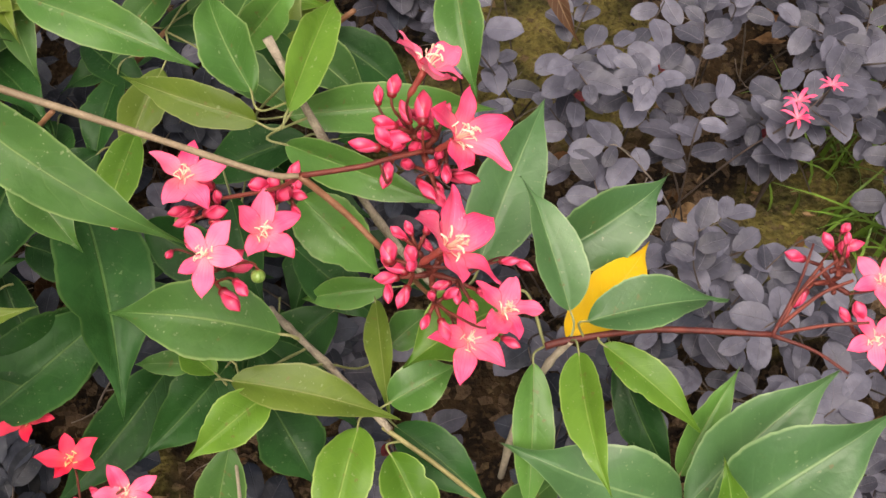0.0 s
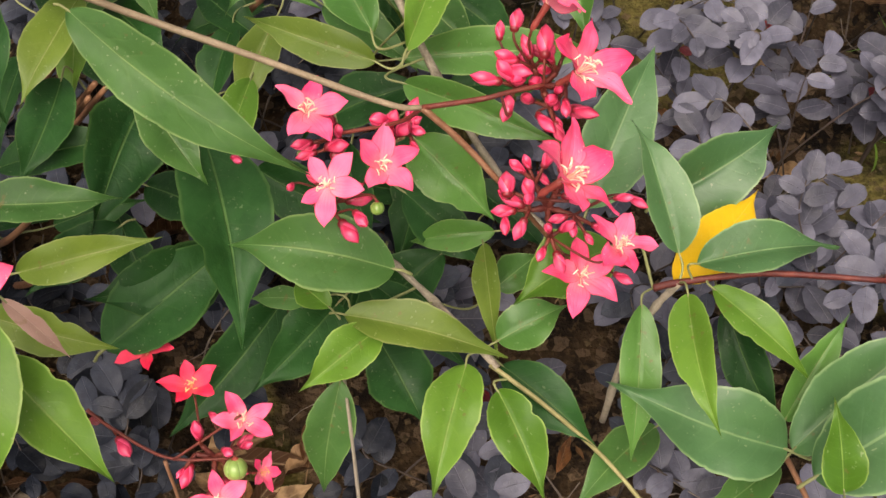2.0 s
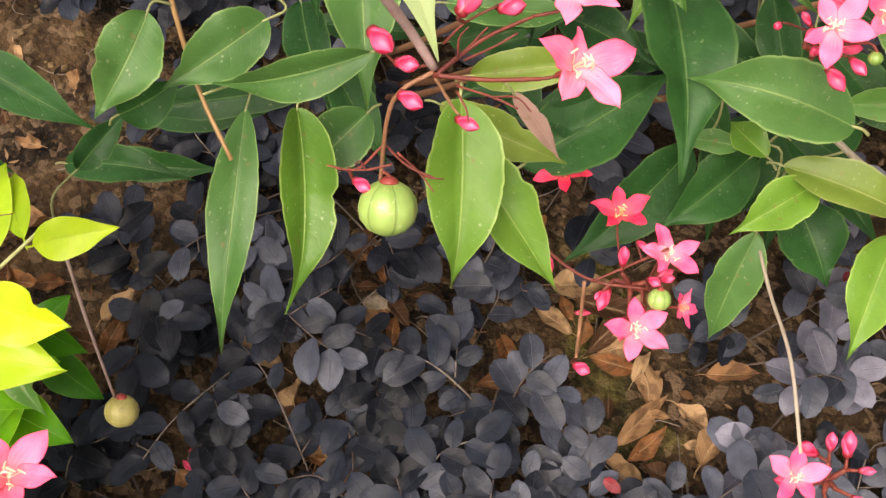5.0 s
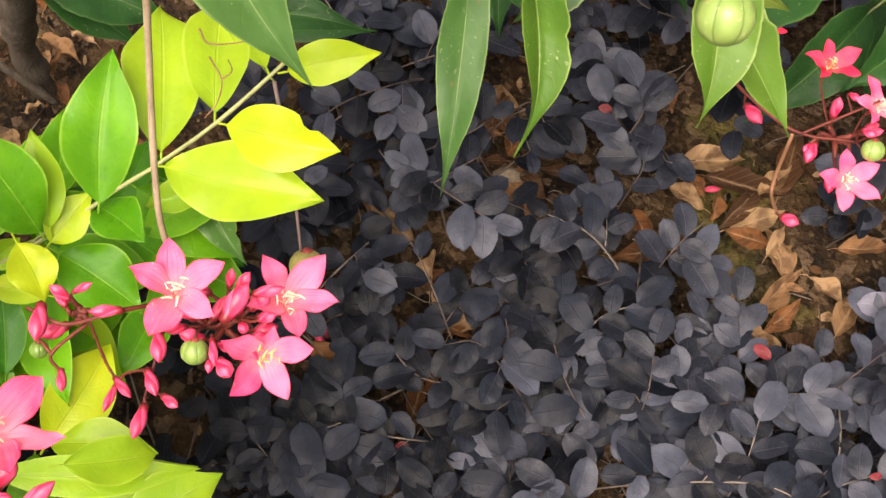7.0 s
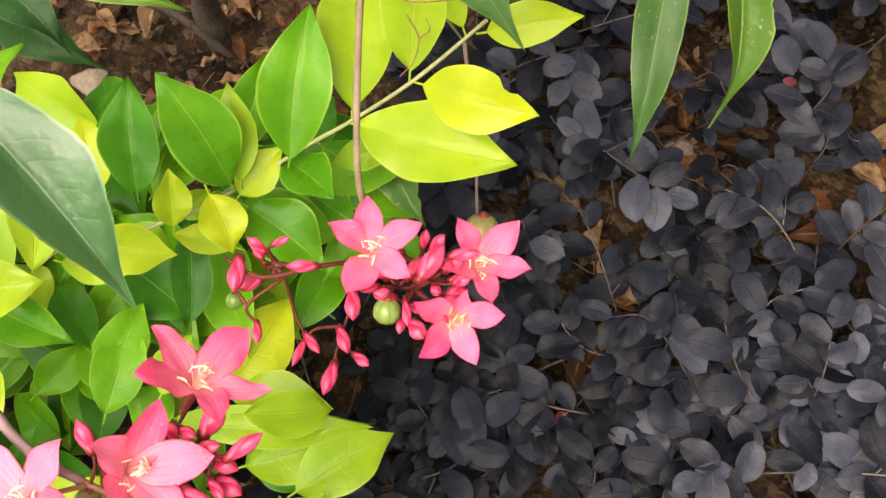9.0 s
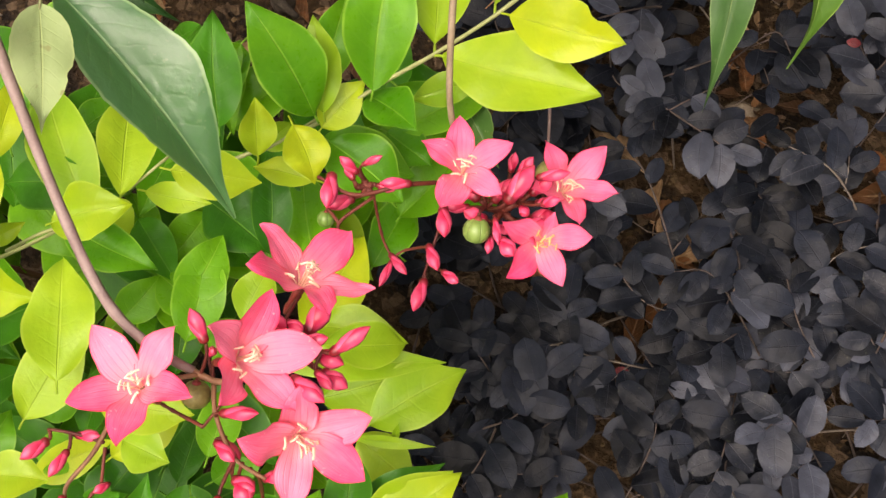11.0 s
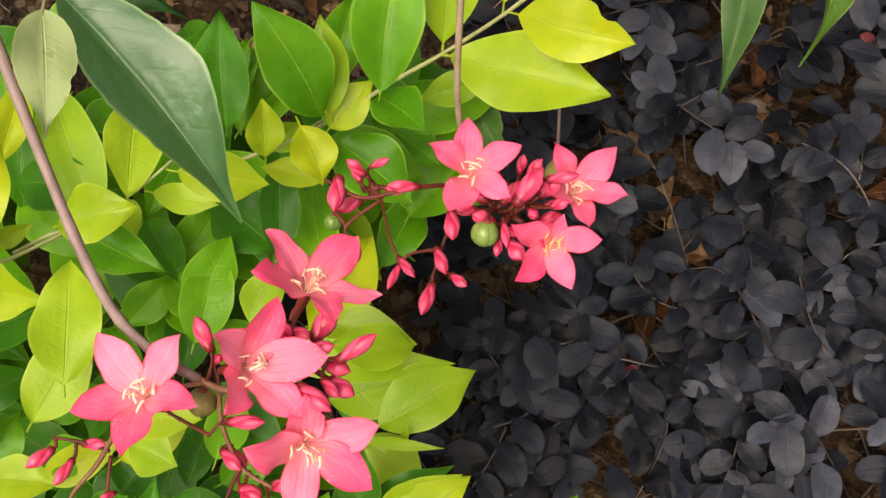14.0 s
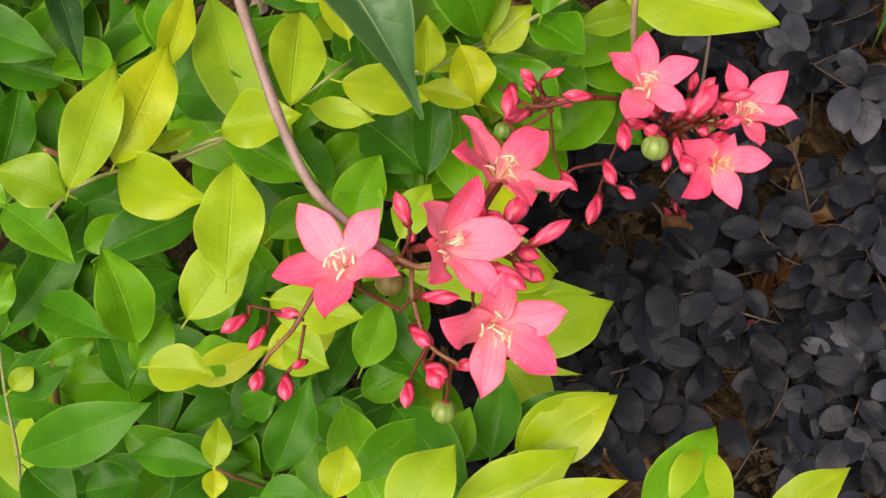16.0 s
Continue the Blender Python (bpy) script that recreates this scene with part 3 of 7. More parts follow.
def flower(throat, reach, normal, first, cup=0.4, petals=STAR, tone=PETAL):
    """A star flower of five petals: the short tube is the part, petals and stamens hang under it.
    petals: the turn of each from the first, in degrees, and its share of the reach; cup: how far they rise, in radians."""
    k = seed()
    rnd = random.Random(k)
    r = reach
    bm = spindle([(-0.5 * r, 0.03 * r), (-0.45 * r, 0.05 * r), (-0.36 * r, 0.062 * r), (-0.3 * r, 0.048 * r), (-0.1 * r, 0.06 * r), (0.02 * r, 0.065 * r)], 8)
    bmesh.ops.rotate(bm, cent=(0, 0, 0), matrix=Matrix.Rotation(-math.pi / 2, 3, "Y"), verts=bm.verts)
    heart = part("flower", bm, CALYX, SHRUB)
    place_part(heart, frame_matrix(throat, first, normal))
    for q, (turn, share) in enumerate(petals):
        p = part("petal", petal_mesh(r * share, seed(), tone), None, heart)
        p.matrix_basis = Matrix.Rotation(radians(turn), 4, "Z") @ Matrix.Rotation(-cup, 4, "Y") @ Matrix.Rotation(rnd.uniform(-0.16, 0.16), 4, "X") @ Matrix.Translation((0.02 * r, 0, 0.0005 * (q % 3)))
    FLOWER_COUNT[0] += 1
    down = -Vector(normal).normalized()
    STALK_ENDS.append((Vector(throat) + down * 0.48 * r, down, 0.0006))
    part("stamen_tuft", stamen_bmesh(r, k), ANTHER if tone is RED_PETAL or FLOWER_COUNT[0] in (15, 20) else STAMEN, heart, "cream-yellow stamens")
    return heart


def bud_bmesh(long, w):
    prof = [(0, 0.16), (0.06, 0.3), (0.16, 0.33), (0.2, 0.3), (0.38, 0.44), (0.6, 0.5), (0.76, 0.42), (0.9, 0.23), (0.97, 0.1), (1.02, 0.02)]
    return spindle([(x * long, r * w) for x, r in prof], 9, 5, 0.14, 0.12)


def bud(base, tip, width):
    base, tip = Vector(base), Vector(tip)
    long = max((tip - base).length, width * 1.3)
    STALK_ENDS.append((base, (base - tip).normalized(), 0.0006))
    return place_part(part("bud", bud_bmesh(long, width), BUD, SHRUB), frame_matrix(base, tip - base, (0.1, -0.3, 1)))


def capsule(centre, radius, old=False):
    prof = [(-1.0, 0.12), (-0.95, 0.4), (-0.75, 0.72), (-0.4, 0.95), (0.0, 1.02), (0.4, 0.94), (0.75, 0.68), (0.95, 0.3), (1.0, 0.08)]
    bm = spindle([(0.95 * x * radius, r * radius) for x, r in prof], 36, 6, 0.055)
    body = place_part(part("seed_capsule", bm, OLD_CAPSULE if old else CAPSULE, SHRUB, "olive-brown ripening seed capsule" if old else "round green three-lobed seed capsule"), frame_matrix(centre, (0.05, -0.75, -0.6), (0, 0, 1)))
    cap = spindle([(-1.12 * radius, 0.14 * radius), (-1.0 * radius, 0.3 * radius), (-0.9 * radius, 0.34 * radius), (-0.88 * radius, 0.1 * radius)], 10)
    part("calyx", cap, CALYX, body, "maroon dried calyx")
    STALK_ENDS.append((Vector(centre) + Vector((-0.05, 0.75, 0.6)).normalized() * 1.1 * radius, Vector((-0.05, 0.75, 0.6)).normalized(), 0.0007))
    return body


def bud_cluster(centre, radius, count, normal):
    """Many small buds on short red stalks that branch from one spot."""
    k = seed()
    rnd = random.Random(k)
    centre, normal = Vector(centre), Vector(normal).normalized()
    side = normal.orthogonal().normalized()
    up = normal.cross(side)
    root = centre - normal * radius * 0.45
    forks = []
    for i in range(5):
        q = math.tau * i / 5 + rnd.uniform(-0.4, 0.4)
        fork = centre + (side * math.cos(q) + up * math.sin(q)) * radius * rnd.uniform(0.3, 0.6) - normal * radius * rnd.uniform(0.1, 0.3)
        forks.append(fork)
        STALK_ROOTS.append(fork)
        part("flower_stalk", tube([p - SHRUB_AT for p in (root, root.lerp(fork, 0.5) + normal * radius * 0.05, fork)], 0.0013, 0.001, 6, 0.15, k + i), RED_STEM, SHRUB)
    for i in range(count):
        fork = forks[i % 5]
        q = rnd.uniform(0, math.tau)
        out = (fork - centre).normalized() * 0.8 + side * math.cos(q) + up * math.sin(q)
        end = fork + out.normalized() * radius * rnd.uniform(0.1, 0.5) + normal * rnd.uniform(0.0, 0.35) * radius
        part("flower_stalk", tube([p - SHRUB_AT for p in (fork, fork.lerp(end, 0.5) + normal * 0.001, end)], 0.0009, 0.0007, 5), RED_STEM, SHRUB)
        long = rnd.uniform(0.0055, 0.0115)
        way = out * rnd.uniform(0.4, 1.0) + normal * rnd.uniform(0.2, 0.9)
        place_part(part("bud", bud_bmesh(long, long * rnd.uniform(0.45, 0.62)), BUD, SHRUB), frame_matrix(end, way, normal))


# ---- shrub: stems, flowers, buds and capsules ----
flower((-0.0130, 0.3077, 0.2294), 0.0165, (0.15, -0.14, 0.98), (-0.23, -0.97, -0.10), 0.36, ((0, 1.16), (64, 1.04), (133, 0.92), (204, 0.91), (284, 1.02)))
flower((-0.1074, 0.3316, 0.2548), 0.0143, (-0.12, -0.31, 0.94), (-0.82, -0.50, -0.27), 0.27, ((0, 0.83), (56, 1.16), (138, 1.07), (197, 1.09), (268, 0.91)))
flower((-0.1182, 0.3606, 0.2588), 0.0164, (0.37, 0.07, 0.93), (-0.34, -0.92, 0.20), 0.36, ((0, 1.10), (55, 1.11), (132, 1.02), (193, 0.94), (270, 0.93)))
flower((-0.0189, 0.3544, 0.2972), 0.0207, (0.61, -0.06, 0.79), (-0.32, -0.93, 0.18), 0.53, ((0, 1.06), (77, 1.04), (138, 1.01), (207, 0.91), (293, 1.07)))
flower((-0.0230, 0.3199, 0.2839), 0.0230, (0.67, 0.13, 0.73), (-0.03, -0.98, 0.20), 0.46, ((0, 0.90), (57, 0.96), (138, 0.97), (196, 0.95), (288, 1.24)))
flower((-0.0019, 0.3092, 0.2524), 0.0160, (0.41, 0.26, 0.87), (-0.46, -0.77, 0.45), 0.30, ((0, 1.22), (45, 0.93), (129, 0.97), (195, 1.03), (270, 0.94)))
flower((-0.0293, 0.3719, 0.3121), 0.0207, (0.50, 0.49, 0.72), (0.04, -0.84, 0.55), 0.39, ((0, 1.30), (73, 0.62), (150, 0.94), (240, 0.74), (307, 1.00)))
flower((-0.0896, 0.3451, 0.2450), 0.0168, (0.30, -0.19, 0.93), (-0.48, -0.88, -0.02), 0.62, ((0, 0.96), (72, 1.07), (144, 0.99), (215, 1.06), (267, 0.96)))
flower((0.1596, 0.3442, 0.2000), 0.0135, (-0.33, -0.04, 0.94), (0.55, 0.81, 0.23))
flower((0.1524, 0.3194, 0.2000), 0.0138, (-0.18, -0.34, 0.92), (-0.92, -0.27, -0.28))
flower((-0.2003, 0.3020, 0.1498), 0.0112, (-0.01, 0.09, 1.00), (-0.87, -0.49, 0.04), 0.19, ((0, 1.30), (78, 0.98), (152, 1.21), (214, 0.73), (298, 0.79)), RED_PETAL)
flower((-0.1715, 0.2783, 0.1719), 0.0136, (0.08, 0.08, 0.99), (-0.52, -0.85, 0.11), 0.54, ((0, 0.79), (98, 1.04), (157, 1.12), (230, 0.90), (307, 1.17)), RED_PETAL)
flower((-0.1493, 0.2653, 0.1690), 0.0140, (0.30, -0.00, 0.95), (-0.40, -0.91, 0.12), 0.41, ((0, 0.81), (89, 1.08), (149, 1.04), (244, 1.05), (304, 1.03)))
flower((-0.1567, 0.2334, 0.1610), 0.0156, (0.15, -0.13, 0.98), (-0.08, -0.99, -0.12), 0.47, ((0, 1.04), (70, 1.07), (133, 1.00), (202, 0.92), (282, 1.01)))
flower((-0.1408, 0.2455, 0.1640), 0.0093, (0.82, -0.04, 0.57), (-0.40, -0.75, 0.53))
flower((-0.1884, 0.2430, 0.3591), 0.0154, (0.59, 0.00, 0.80), (-0.26, -0.94, 0.20), 0.40, ((0, 1.05), (75, 1.07), (145, 1.18), (219, 0.69), (292, 1.04)), PALE_PETAL)
flower((-0.1920, 0.2580, 0.3710), 0.0141, (0.16, 0.04, 0.99), (0.95, -0.29, -0.14), tone=PALE_PETAL)
flower((-0.3871, 0.1054, 0.2683), 0.0186, (0.21, 0.14, 0.97), (-0.15, -0.97, 0.17), 0.52, ((0, 1.16), (74, 0.95), (143, 1.02), (214, 0.98), (274, 0.97)))
flower((-0.3567, 0.1138, 0.2492), 0.0195, (0.37, 0.24, 0.90), (0.36, -0.93, 0.10), 0.57, ((0, 0.95), (77, 0.95), (138, 1.08), (215, 0.97), (288, 1.06)))
flower((-0.3586, 0.0967, 0.2492), 0.0165, (0.28, -0.38, 0.88), (-0.55, -0.82, -0.18), 0.50, ((0, 1.11), (71, 1.03), (147, 1.07), (209, 0.70), (289, 1.09)))
flower((-0.4349, 0.0082, 0.3331), 0.0196, (-0.13, 0.16, 0.98), (-0.80, -0.60, -0.01), 0.46, ((0, 0.96), (70, 1.02), (142, 1.04), (215, 0.93), (291, 1.06)), PALE_PETAL)
flower((-0.4152, 0.0221, 0.3326), 0.0207, (0.73, 0.18, 0.65), (-0.18, -0.88, 0.44), 0.62, ((0, 0.95), (80, 0.98), (142, 1.06), (212, 0.99), (292, 1.02)), PALE_PETAL)
flower((-0.4095, 0.0467, 0.3196), 0.0206, (0.34, 0.64, 0.68), (0.62, -0.70, 0.35), 0.46, ((0, 0.91), (63, 0.98), (130, 1.07), (216, 0.95), (275, 1.02)), PALE_PETAL)
flower((-0.3976, 0.0099, 0.3178), 0.0205, (0.62, -0.31, 0.72), (-0.78, -0.16, 0.60), 0.53, ((0, 1.06), (89, 0.98), (162, 1.04), (218, 1.00), (296, 0.97)), PALE_PETAL)
flower((-0.0859, 0.1851, 0.1657), 0.0133, (0.05, -0.13, 0.99), (-0.58, -0.81, -0.07), 0.45, ((0, 0.92), (81, 0.84), (152, 1.09), (225, 1.03), (282, 1.15)))
bud((-0.4230, 0.0237, 0.3353), (-0.4290, 0.0306, 0.3383), 0.0044)
bud((-0.3940, 0.0313, 0.3253), (-0.3857, 0.0406, 0.3283), 0.0046)
bud((-0.4025, 0.0319, 0.3253), (-0.3952, 0.0348, 0.3283), 0.0040)
bud((-0.4002, 0.0224, 0.3303), (-0.3894, 0.0186, 0.3333), 0.0052)
bud((-0.3961, 0.0261, 0.3253), (-0.3899, 0.0226, 0.3283), 0.0034)
bud((-0.4149, 0.0084, 0.3303), (-0.4044, 0.0111, 0.3333), 0.0041)
bud((-0.4167, 0.0017, 0.3203), (-0.4093, -0.0017, 0.3233), 0.0042)
bud((-0.4102, -0.0060, 0.3153), (-0.4030, -0.0071, 0.3183), 0.0052)
bud((-0.4577, -0.0110, 0.3253), (-0.4617, -0.0177, 0.3283), 0.0042)
bud((-0.4517, -0.0119, 0.3253), (-0.4527, -0.0196, 0.3283), 0.0035)
bud((-0.4510, -0.0078, 0.3253), (-0.4437, -0.0060, 0.3283), 0.0035)
bud((-0.4379, -0.0167, 0.3253), (-0.4398, -0.0198, 0.3283), 0.0027)
bud((-0.4078, 0.0362, 0.3253), (-0.4021, 0.0348, 0.3283), 0.0037)
bud((-0.4245, 0.0220, 0.3253), (-0.4231, 0.0238, 0.3283), 0.0029)
bud((-0.4169, 0.0024, 0.3153), (-0.4095, -0.0015, 0.3183), 0.0048)
bud((-0.4089, -0.0053, 0.3153), (-0.4038, -0.0106, 0.3183), 0.0059)
bud((-0.4126, -0.0113, 0.3153), (-0.4104, -0.0185, 0.3183), 0.0041)
bud((-0.4026, -0.0036, 0.3153), (-0.3977, -0.0014, 0.3183), 0.0038)
bud((-0.4482, -0.0231, 0.3253), (-0.4472, -0.0289, 0.3283), 0.0043)
bud((-0.4415, -0.0220, 0.3253), (-0.4380, -0.0282, 0.3283), 0.0046)
bud((-0.4272, 0.0942, 0.2699), (-0.4242, 0.0818, 0.2729), 0.0061)
bud((-0.4004, 0.0966, 0.2729), (-0.4096, 0.0933, 0.2759), 0.0043)
bud((-0.4157, 0.0758, 0.2679), (-0.4122, 0.0685, 0.2709), 0.0034)
bud((-0.3896, 0.0936, 0.2679), (-0.3856, 0.0834, 0.2709), 0.0055)
bud((-0.3899, 0.0715, 0.2579), (-0.3897, 0.0599, 0.2609), 0.0050)
bud((-0.3920, 0.0822, 0.2599), (-0.3860, 0.0742, 0.2629), 0.0046)
bud((-0.3849, 0.0750, 0.2599), (-0.3784, 0.0721, 0.2629), 0.0038)
bud((-0.4187, 0.0993, 0.2699), (-0.4126, 0.1030, 0.2729), 0.0029)
bud((-0.3712, 0.1005, 0.2659), (-0.3656, 0.1139, 0.2689), 0.0070)
bud((-0.3642, 0.1113, 0.2659), (-0.3541, 0.1148, 0.2689), 0.0042)
bud((-0.3730, 0.0950, 0.2659), (-0.3690, 0.0862, 0.2689), 0.0031)
bud((-0.3693, 0.0888, 0.2659), (-0.3634, 0.0839, 0.2689), 0.0058)
bud((-0.4055, 0.0780, 0.2429), (-0.4062, 0.0673, 0.2459), 0.0032)
bud((-0.4071, 0.0797, 0.2429), (-0.3988, 0.0738, 0.2459), 0.0036)
bud((-0.3605, 0.1038, 0.2639), (-0.3549, 0.1063, 0.2669), 0.0038)
bud((-0.2452, 0.2468, 0.3560), (-0.2371, 0.2396, 0.3590), 0.0067)
bud((-0.2387, 0.2433, 0.3460), (-0.2311, 0.2418, 0.3490), 0.0051)
bud((-0.2352, 0.2338, 0.3460), (-0.2272, 0.2295, 0.3490), 0.0053)
bud((-0.2197, 0.2338, 0.3360), (-0.2121, 0.2306, 0.3390), 0.0041)
bud((-0.2492, 0.2177, 0.3160), (-0.2429, 0.2141, 0.3190), 0.0044)
bud((-0.2212, 0.2521, 0.3610), (-0.2168, 0.2606, 0.3640), 0.0067)
bud((-0.2120, 0.2590, 0.3560), (-0.2042, 0.2599, 0.3590), 0.0052)
bud((-0.2024, 0.2588, 0.1640), (-0.1951, 0.2500, 0.1670), 0.0063)
bud((-0.1791, 0.2155, 0.1540), (-0.1719, 0.2124, 0.1570), 0.0058)
bud((-0.1623, 0.2675, 0.1740), (-0.1581, 0.2640, 0.1770), 0.0033)
bud((-0.1552, 0.2523, 0.1740), (-0.1501, 0.2493, 0.1770), 0.0043)
bud((-0.0405, 0.3694, 0.3000), (-0.0385, 0.3770, 0.3030), 0.0054)
bud((-0.0452, 0.3725, 0.2900), (-0.0451, 0.3792, 0.2930), 0.0040)
bud((-0.0297, 0.3583, 0.3000), (-0.0294, 0.3705, 0.3030), 0.0066)
bud((-0.0438, 0.3611, 0.2900), (-0.0336, 0.3570, 0.2930), 0.0054)
bud((-0.0418, 0.3448, 0.2850), (-0.0418, 0.3516, 0.2880), 0.0047)
bud((-0.0415, 0.3227, 0.2650), (-0.0420, 0.3318, 0.2680), 0.0068)
bud((-0.0421, 0.3207, 0.2550), (-0.0419, 0.3112, 0.2580), 0.0040)
bud((-0.1112, 0.3509, 0.2500), (-0.1016, 0.3506, 0.2530), 0.0059)
bud((-0.0987, 0.3263, 0.2450), (-0.0932, 0.3186, 0.2480), 0.0050)
bud((0.0036, 0.3346, 0.2450), (0.0109, 0.3283, 0.2480), 0.0038)
bud((-0.0021, 0.3310, 0.2500), (0.0055, 0.3300, 0.2530), 0.0037)
bud((-0.0005, 0.3093, 0.2300), (0.0062, 0.3040, 0.2330), 0.0042)
bud((-0.1250, 0.3428, 0.2350), (-0.1258, 0.3385, 0.2380), 0.0034)
bud((-0.1532, 0.3602, 0.2250), (-0.1481, 0.3561, 0.2280), 0.0036)
bud((-0.0316, 0.3487, 0.2800), (-0.0253, 0.3392, 0.2830), 0.0047)
bud((-0.0196, 0.3510, 0.2800), (-0.0099, 0.3464, 0.2830), 0.0048)
bud((0.1432, 0.3598, 0.2000), (0.1543, 0.3609, 0.2030), 0.0057)
bud((0.1464, 0.3671, 0.2000), (0.1485, 0.3689, 0.2030), 0.0043)
capsule((-0.3779, 0.0901, 0.2629), 0.0044)
capsule((-0.4262, 0.0805, 0.2629), 0.0029)
capsule((-0.4275, 0.0117, 0.3165), 0.0040, True)
capsule((-0.2378, 0.2120, 0.3120), 0.0089)
capsule((-0.3758, 0.1592, 0.1280), 0.0077, True)
capsule((-0.1493, 0.2447, 0.1720), 0.0048)
capsule((-0.0901, 0.3277, 0.2450), 0.0027)
capsule((-0.0365, 0.3699, 0.2900), 0.0022)
capsule((-0.1200, 0.3504, 0.2450), 0.0026)
capsule((-0.1497, 0.3666, 0.2250), 0.0035)
capsule((-0.4049, -0.0141, 0.2953), 0.0035)
bud_cluster((-0.0296, 0.3561, 0.2870), 0.0168, 24, (0.01, -0.50, 0.87))
bud_cluster((-0.0265, 0.3209, 0.2620), 0.0181, 22, (0.00, -0.41, 0.91))
bud_cluster((-0.1084, 0.3558, 0.2500), 0.0107, 10, (0.19, -0.45, 0.87))
bud_cluster((-0.0839, 0.3582, 0.2500), 0.0090, 11, (0.13, -0.46, 0.88))
bud_cluster((-0.1103, 0.3309, 0.2400), 0.0096, 7, (0.19, -0.40, 0.90))
bud_cluster((-0.3724, 0.1005, 0.2579), 0.0134, 18, (0.24, -0.17, 0.96))
bud_cluster((-0.4170, 0.0948, 0.2629), 0.0071, 4, (0.35, -0.15, 0.92))
bud_cluster((-0.4049, 0.0283, 0.3253), 0.0101, 8, (0.27, -0.12, 0.95))
bud_cluster((-0.1612, 0.2511, 0.1640), 0.0145, 8, (0.09, -0.30, 0.95))
bud_cluster((0.1404, 0.3466, 0.1950), 0.0165, 3, (-0.32, -0.38, 0.87))
bud_cluster((-0.0713, 0.1887, 0.1550), 0.0134, 8, (-0.14, -0.19, 0.97))
stem(SHRUB, TAN_STEM, [(-0.2050, 0.3552, 0.3600), (-0.1752, 0.3612, 0.3250), (-0.1242, 0.3529, 0.3050), (-0.0840, 0.3459, 0.2900), (-0.0717, 0.3463, 0.2870)], 0.0014, 0.0010)
stem(SHRUB, RED_STEM, [(-0.0717, 0.3463, 0.2870), (-0.0510, 0.3470, 0.2920), (-0.0423, 0.3497, 0.2920), (-0.0296, 0.3543, 0.2900)], 0.0010, 0.0008)
stem(SHRUB, BROWN_STEM, [(-0.0717, 0.3463, 0.2870), (-0.0575, 0.3390, 0.2750), (-0.0437, 0.3298, 0.2620), (-0.0292, 0.3263, 0.2350), (-0.0155, 0.3226, 0.2100)], 0.0013, 0.0008)
stem(SHRUB, RED_STEM, [(-0.0437, 0.3286, 0.2620), (-0.0335, 0.3242, 0.2620), (-0.0195, 0.3217, 0.2650)], 0.0008, 0.0006)
stem(SHRUB, RED_STEM, [(-0.0721, 0.3486, 0.2830), (-0.0828, 0.3563, 0.2600), (-0.1063, 0.3570, 0.2500)], 0.0009, 0.0008)
stem(SHRUB, WOOD_STEM, [(-0.0902, 0.4230, 0.2600), (-0.0668, 0.3944, 0.2200), (-0.0389, 0.3690, 0.1800), (-0.0151, 0.3497, 0.1650)], 0.0017, 0.0015)
stem(SHRUB, WOOD_STEM, [(-0.0996, 0.3579, 0.1400), (-0.0879, 0.3435, 0.1500), (-0.0638, 0.3167, 0.1600), (-0.0435, 0.2946, 0.1600)], 0.0015, 0.0015)
stem(SHRUB, OLIVE_STEM, [(-0.0467, 0.2960, 0.1600), (-0.0216, 0.2803, 0.1500), (0.0043, 0.2621, 0.1350), (0.0327, 0.2336, 0.1200), (0.0883, 0.1972, 0.0500)], 0.0011, 0.0009)
stem(SHRUB, PALE_STEM, [(-0.1121, 0.2952, 0.1400), (-0.1043, 0.2614, 0.1580), (-0.0963, 0.2274, 0.1830), (-0.0891, 0.1898, 0.1900)], 0.0008, 0.0007)
stem(SHRUB, RED_STEM, [(0.0208, 0.3226, 0.1850), (0.0313, 0.3244, 0.1870), (0.0645, 0.3266, 0.1930), (0.1121, 0.3214, 0.2000)], 0.0017, 0.0012)
stem(SHRUB, RED_STEM, [(0.1112, 0.3211, 0.2000), (0.1224, 0.3393, 0.2050), (0.1303, 0.3572, 0.2100)], 0.0009, 0.0005)
stem(SHRUB, RED_STEM, [(0.1147, 0.3252, 0.2000), (0.1313, 0.3367, 0.2050), (0.1439, 0.3408, 0.2100)], 0.0009, 0.0006)
stem(SHRUB, RED_STEM, [(0.1143, 0.3220, 0.2000), (0.1312, 0.3232, 0.2050), (0.1473, 0.3224, 0.2100)], 0.0008, 0.0006)
stem(SHRUB, RED_STEM, [(0.1198, 0.3326, 0.2030), (0.1243, 0.3383, 0.2100), (0.1364, 0.3472, 0.2150)], 0.0007, 0.0005)
stem(SHRUB, RED_STEM, [(0.1158, 0.3265, 0.2000), (0.1226, 0.3368, 0.2050), (0.1326, 0.3484, 0.2100)], 0.0009, 0.0006)
bud_cluster((0.1398, 0.3473, 0.2070), 0.0096, 2, (-0.33, -0.39, 0.86))
bud_cluster((0.1470, 0.3192, 0.2000), 0.0102, 2, (-0.35, -0.34, 0.88))
stem(SHRUB, RED_STEM, [(0.1112, 0.3211, 0.2000), (0.1273, 0.3142, 0.2000), (0.1394, 0.3047, 0.2000)], 0.0009, 0.0006)
stem(SHRUB, WOOD_STEM, [(0.0313, 0.3244, 0.1870), (0.0221, 0.3181, 0.1700), (0.0120, 0.3049, 0.1400), (0.0067, 0.2897, 0.1000)], 0.0015, 0.0015)
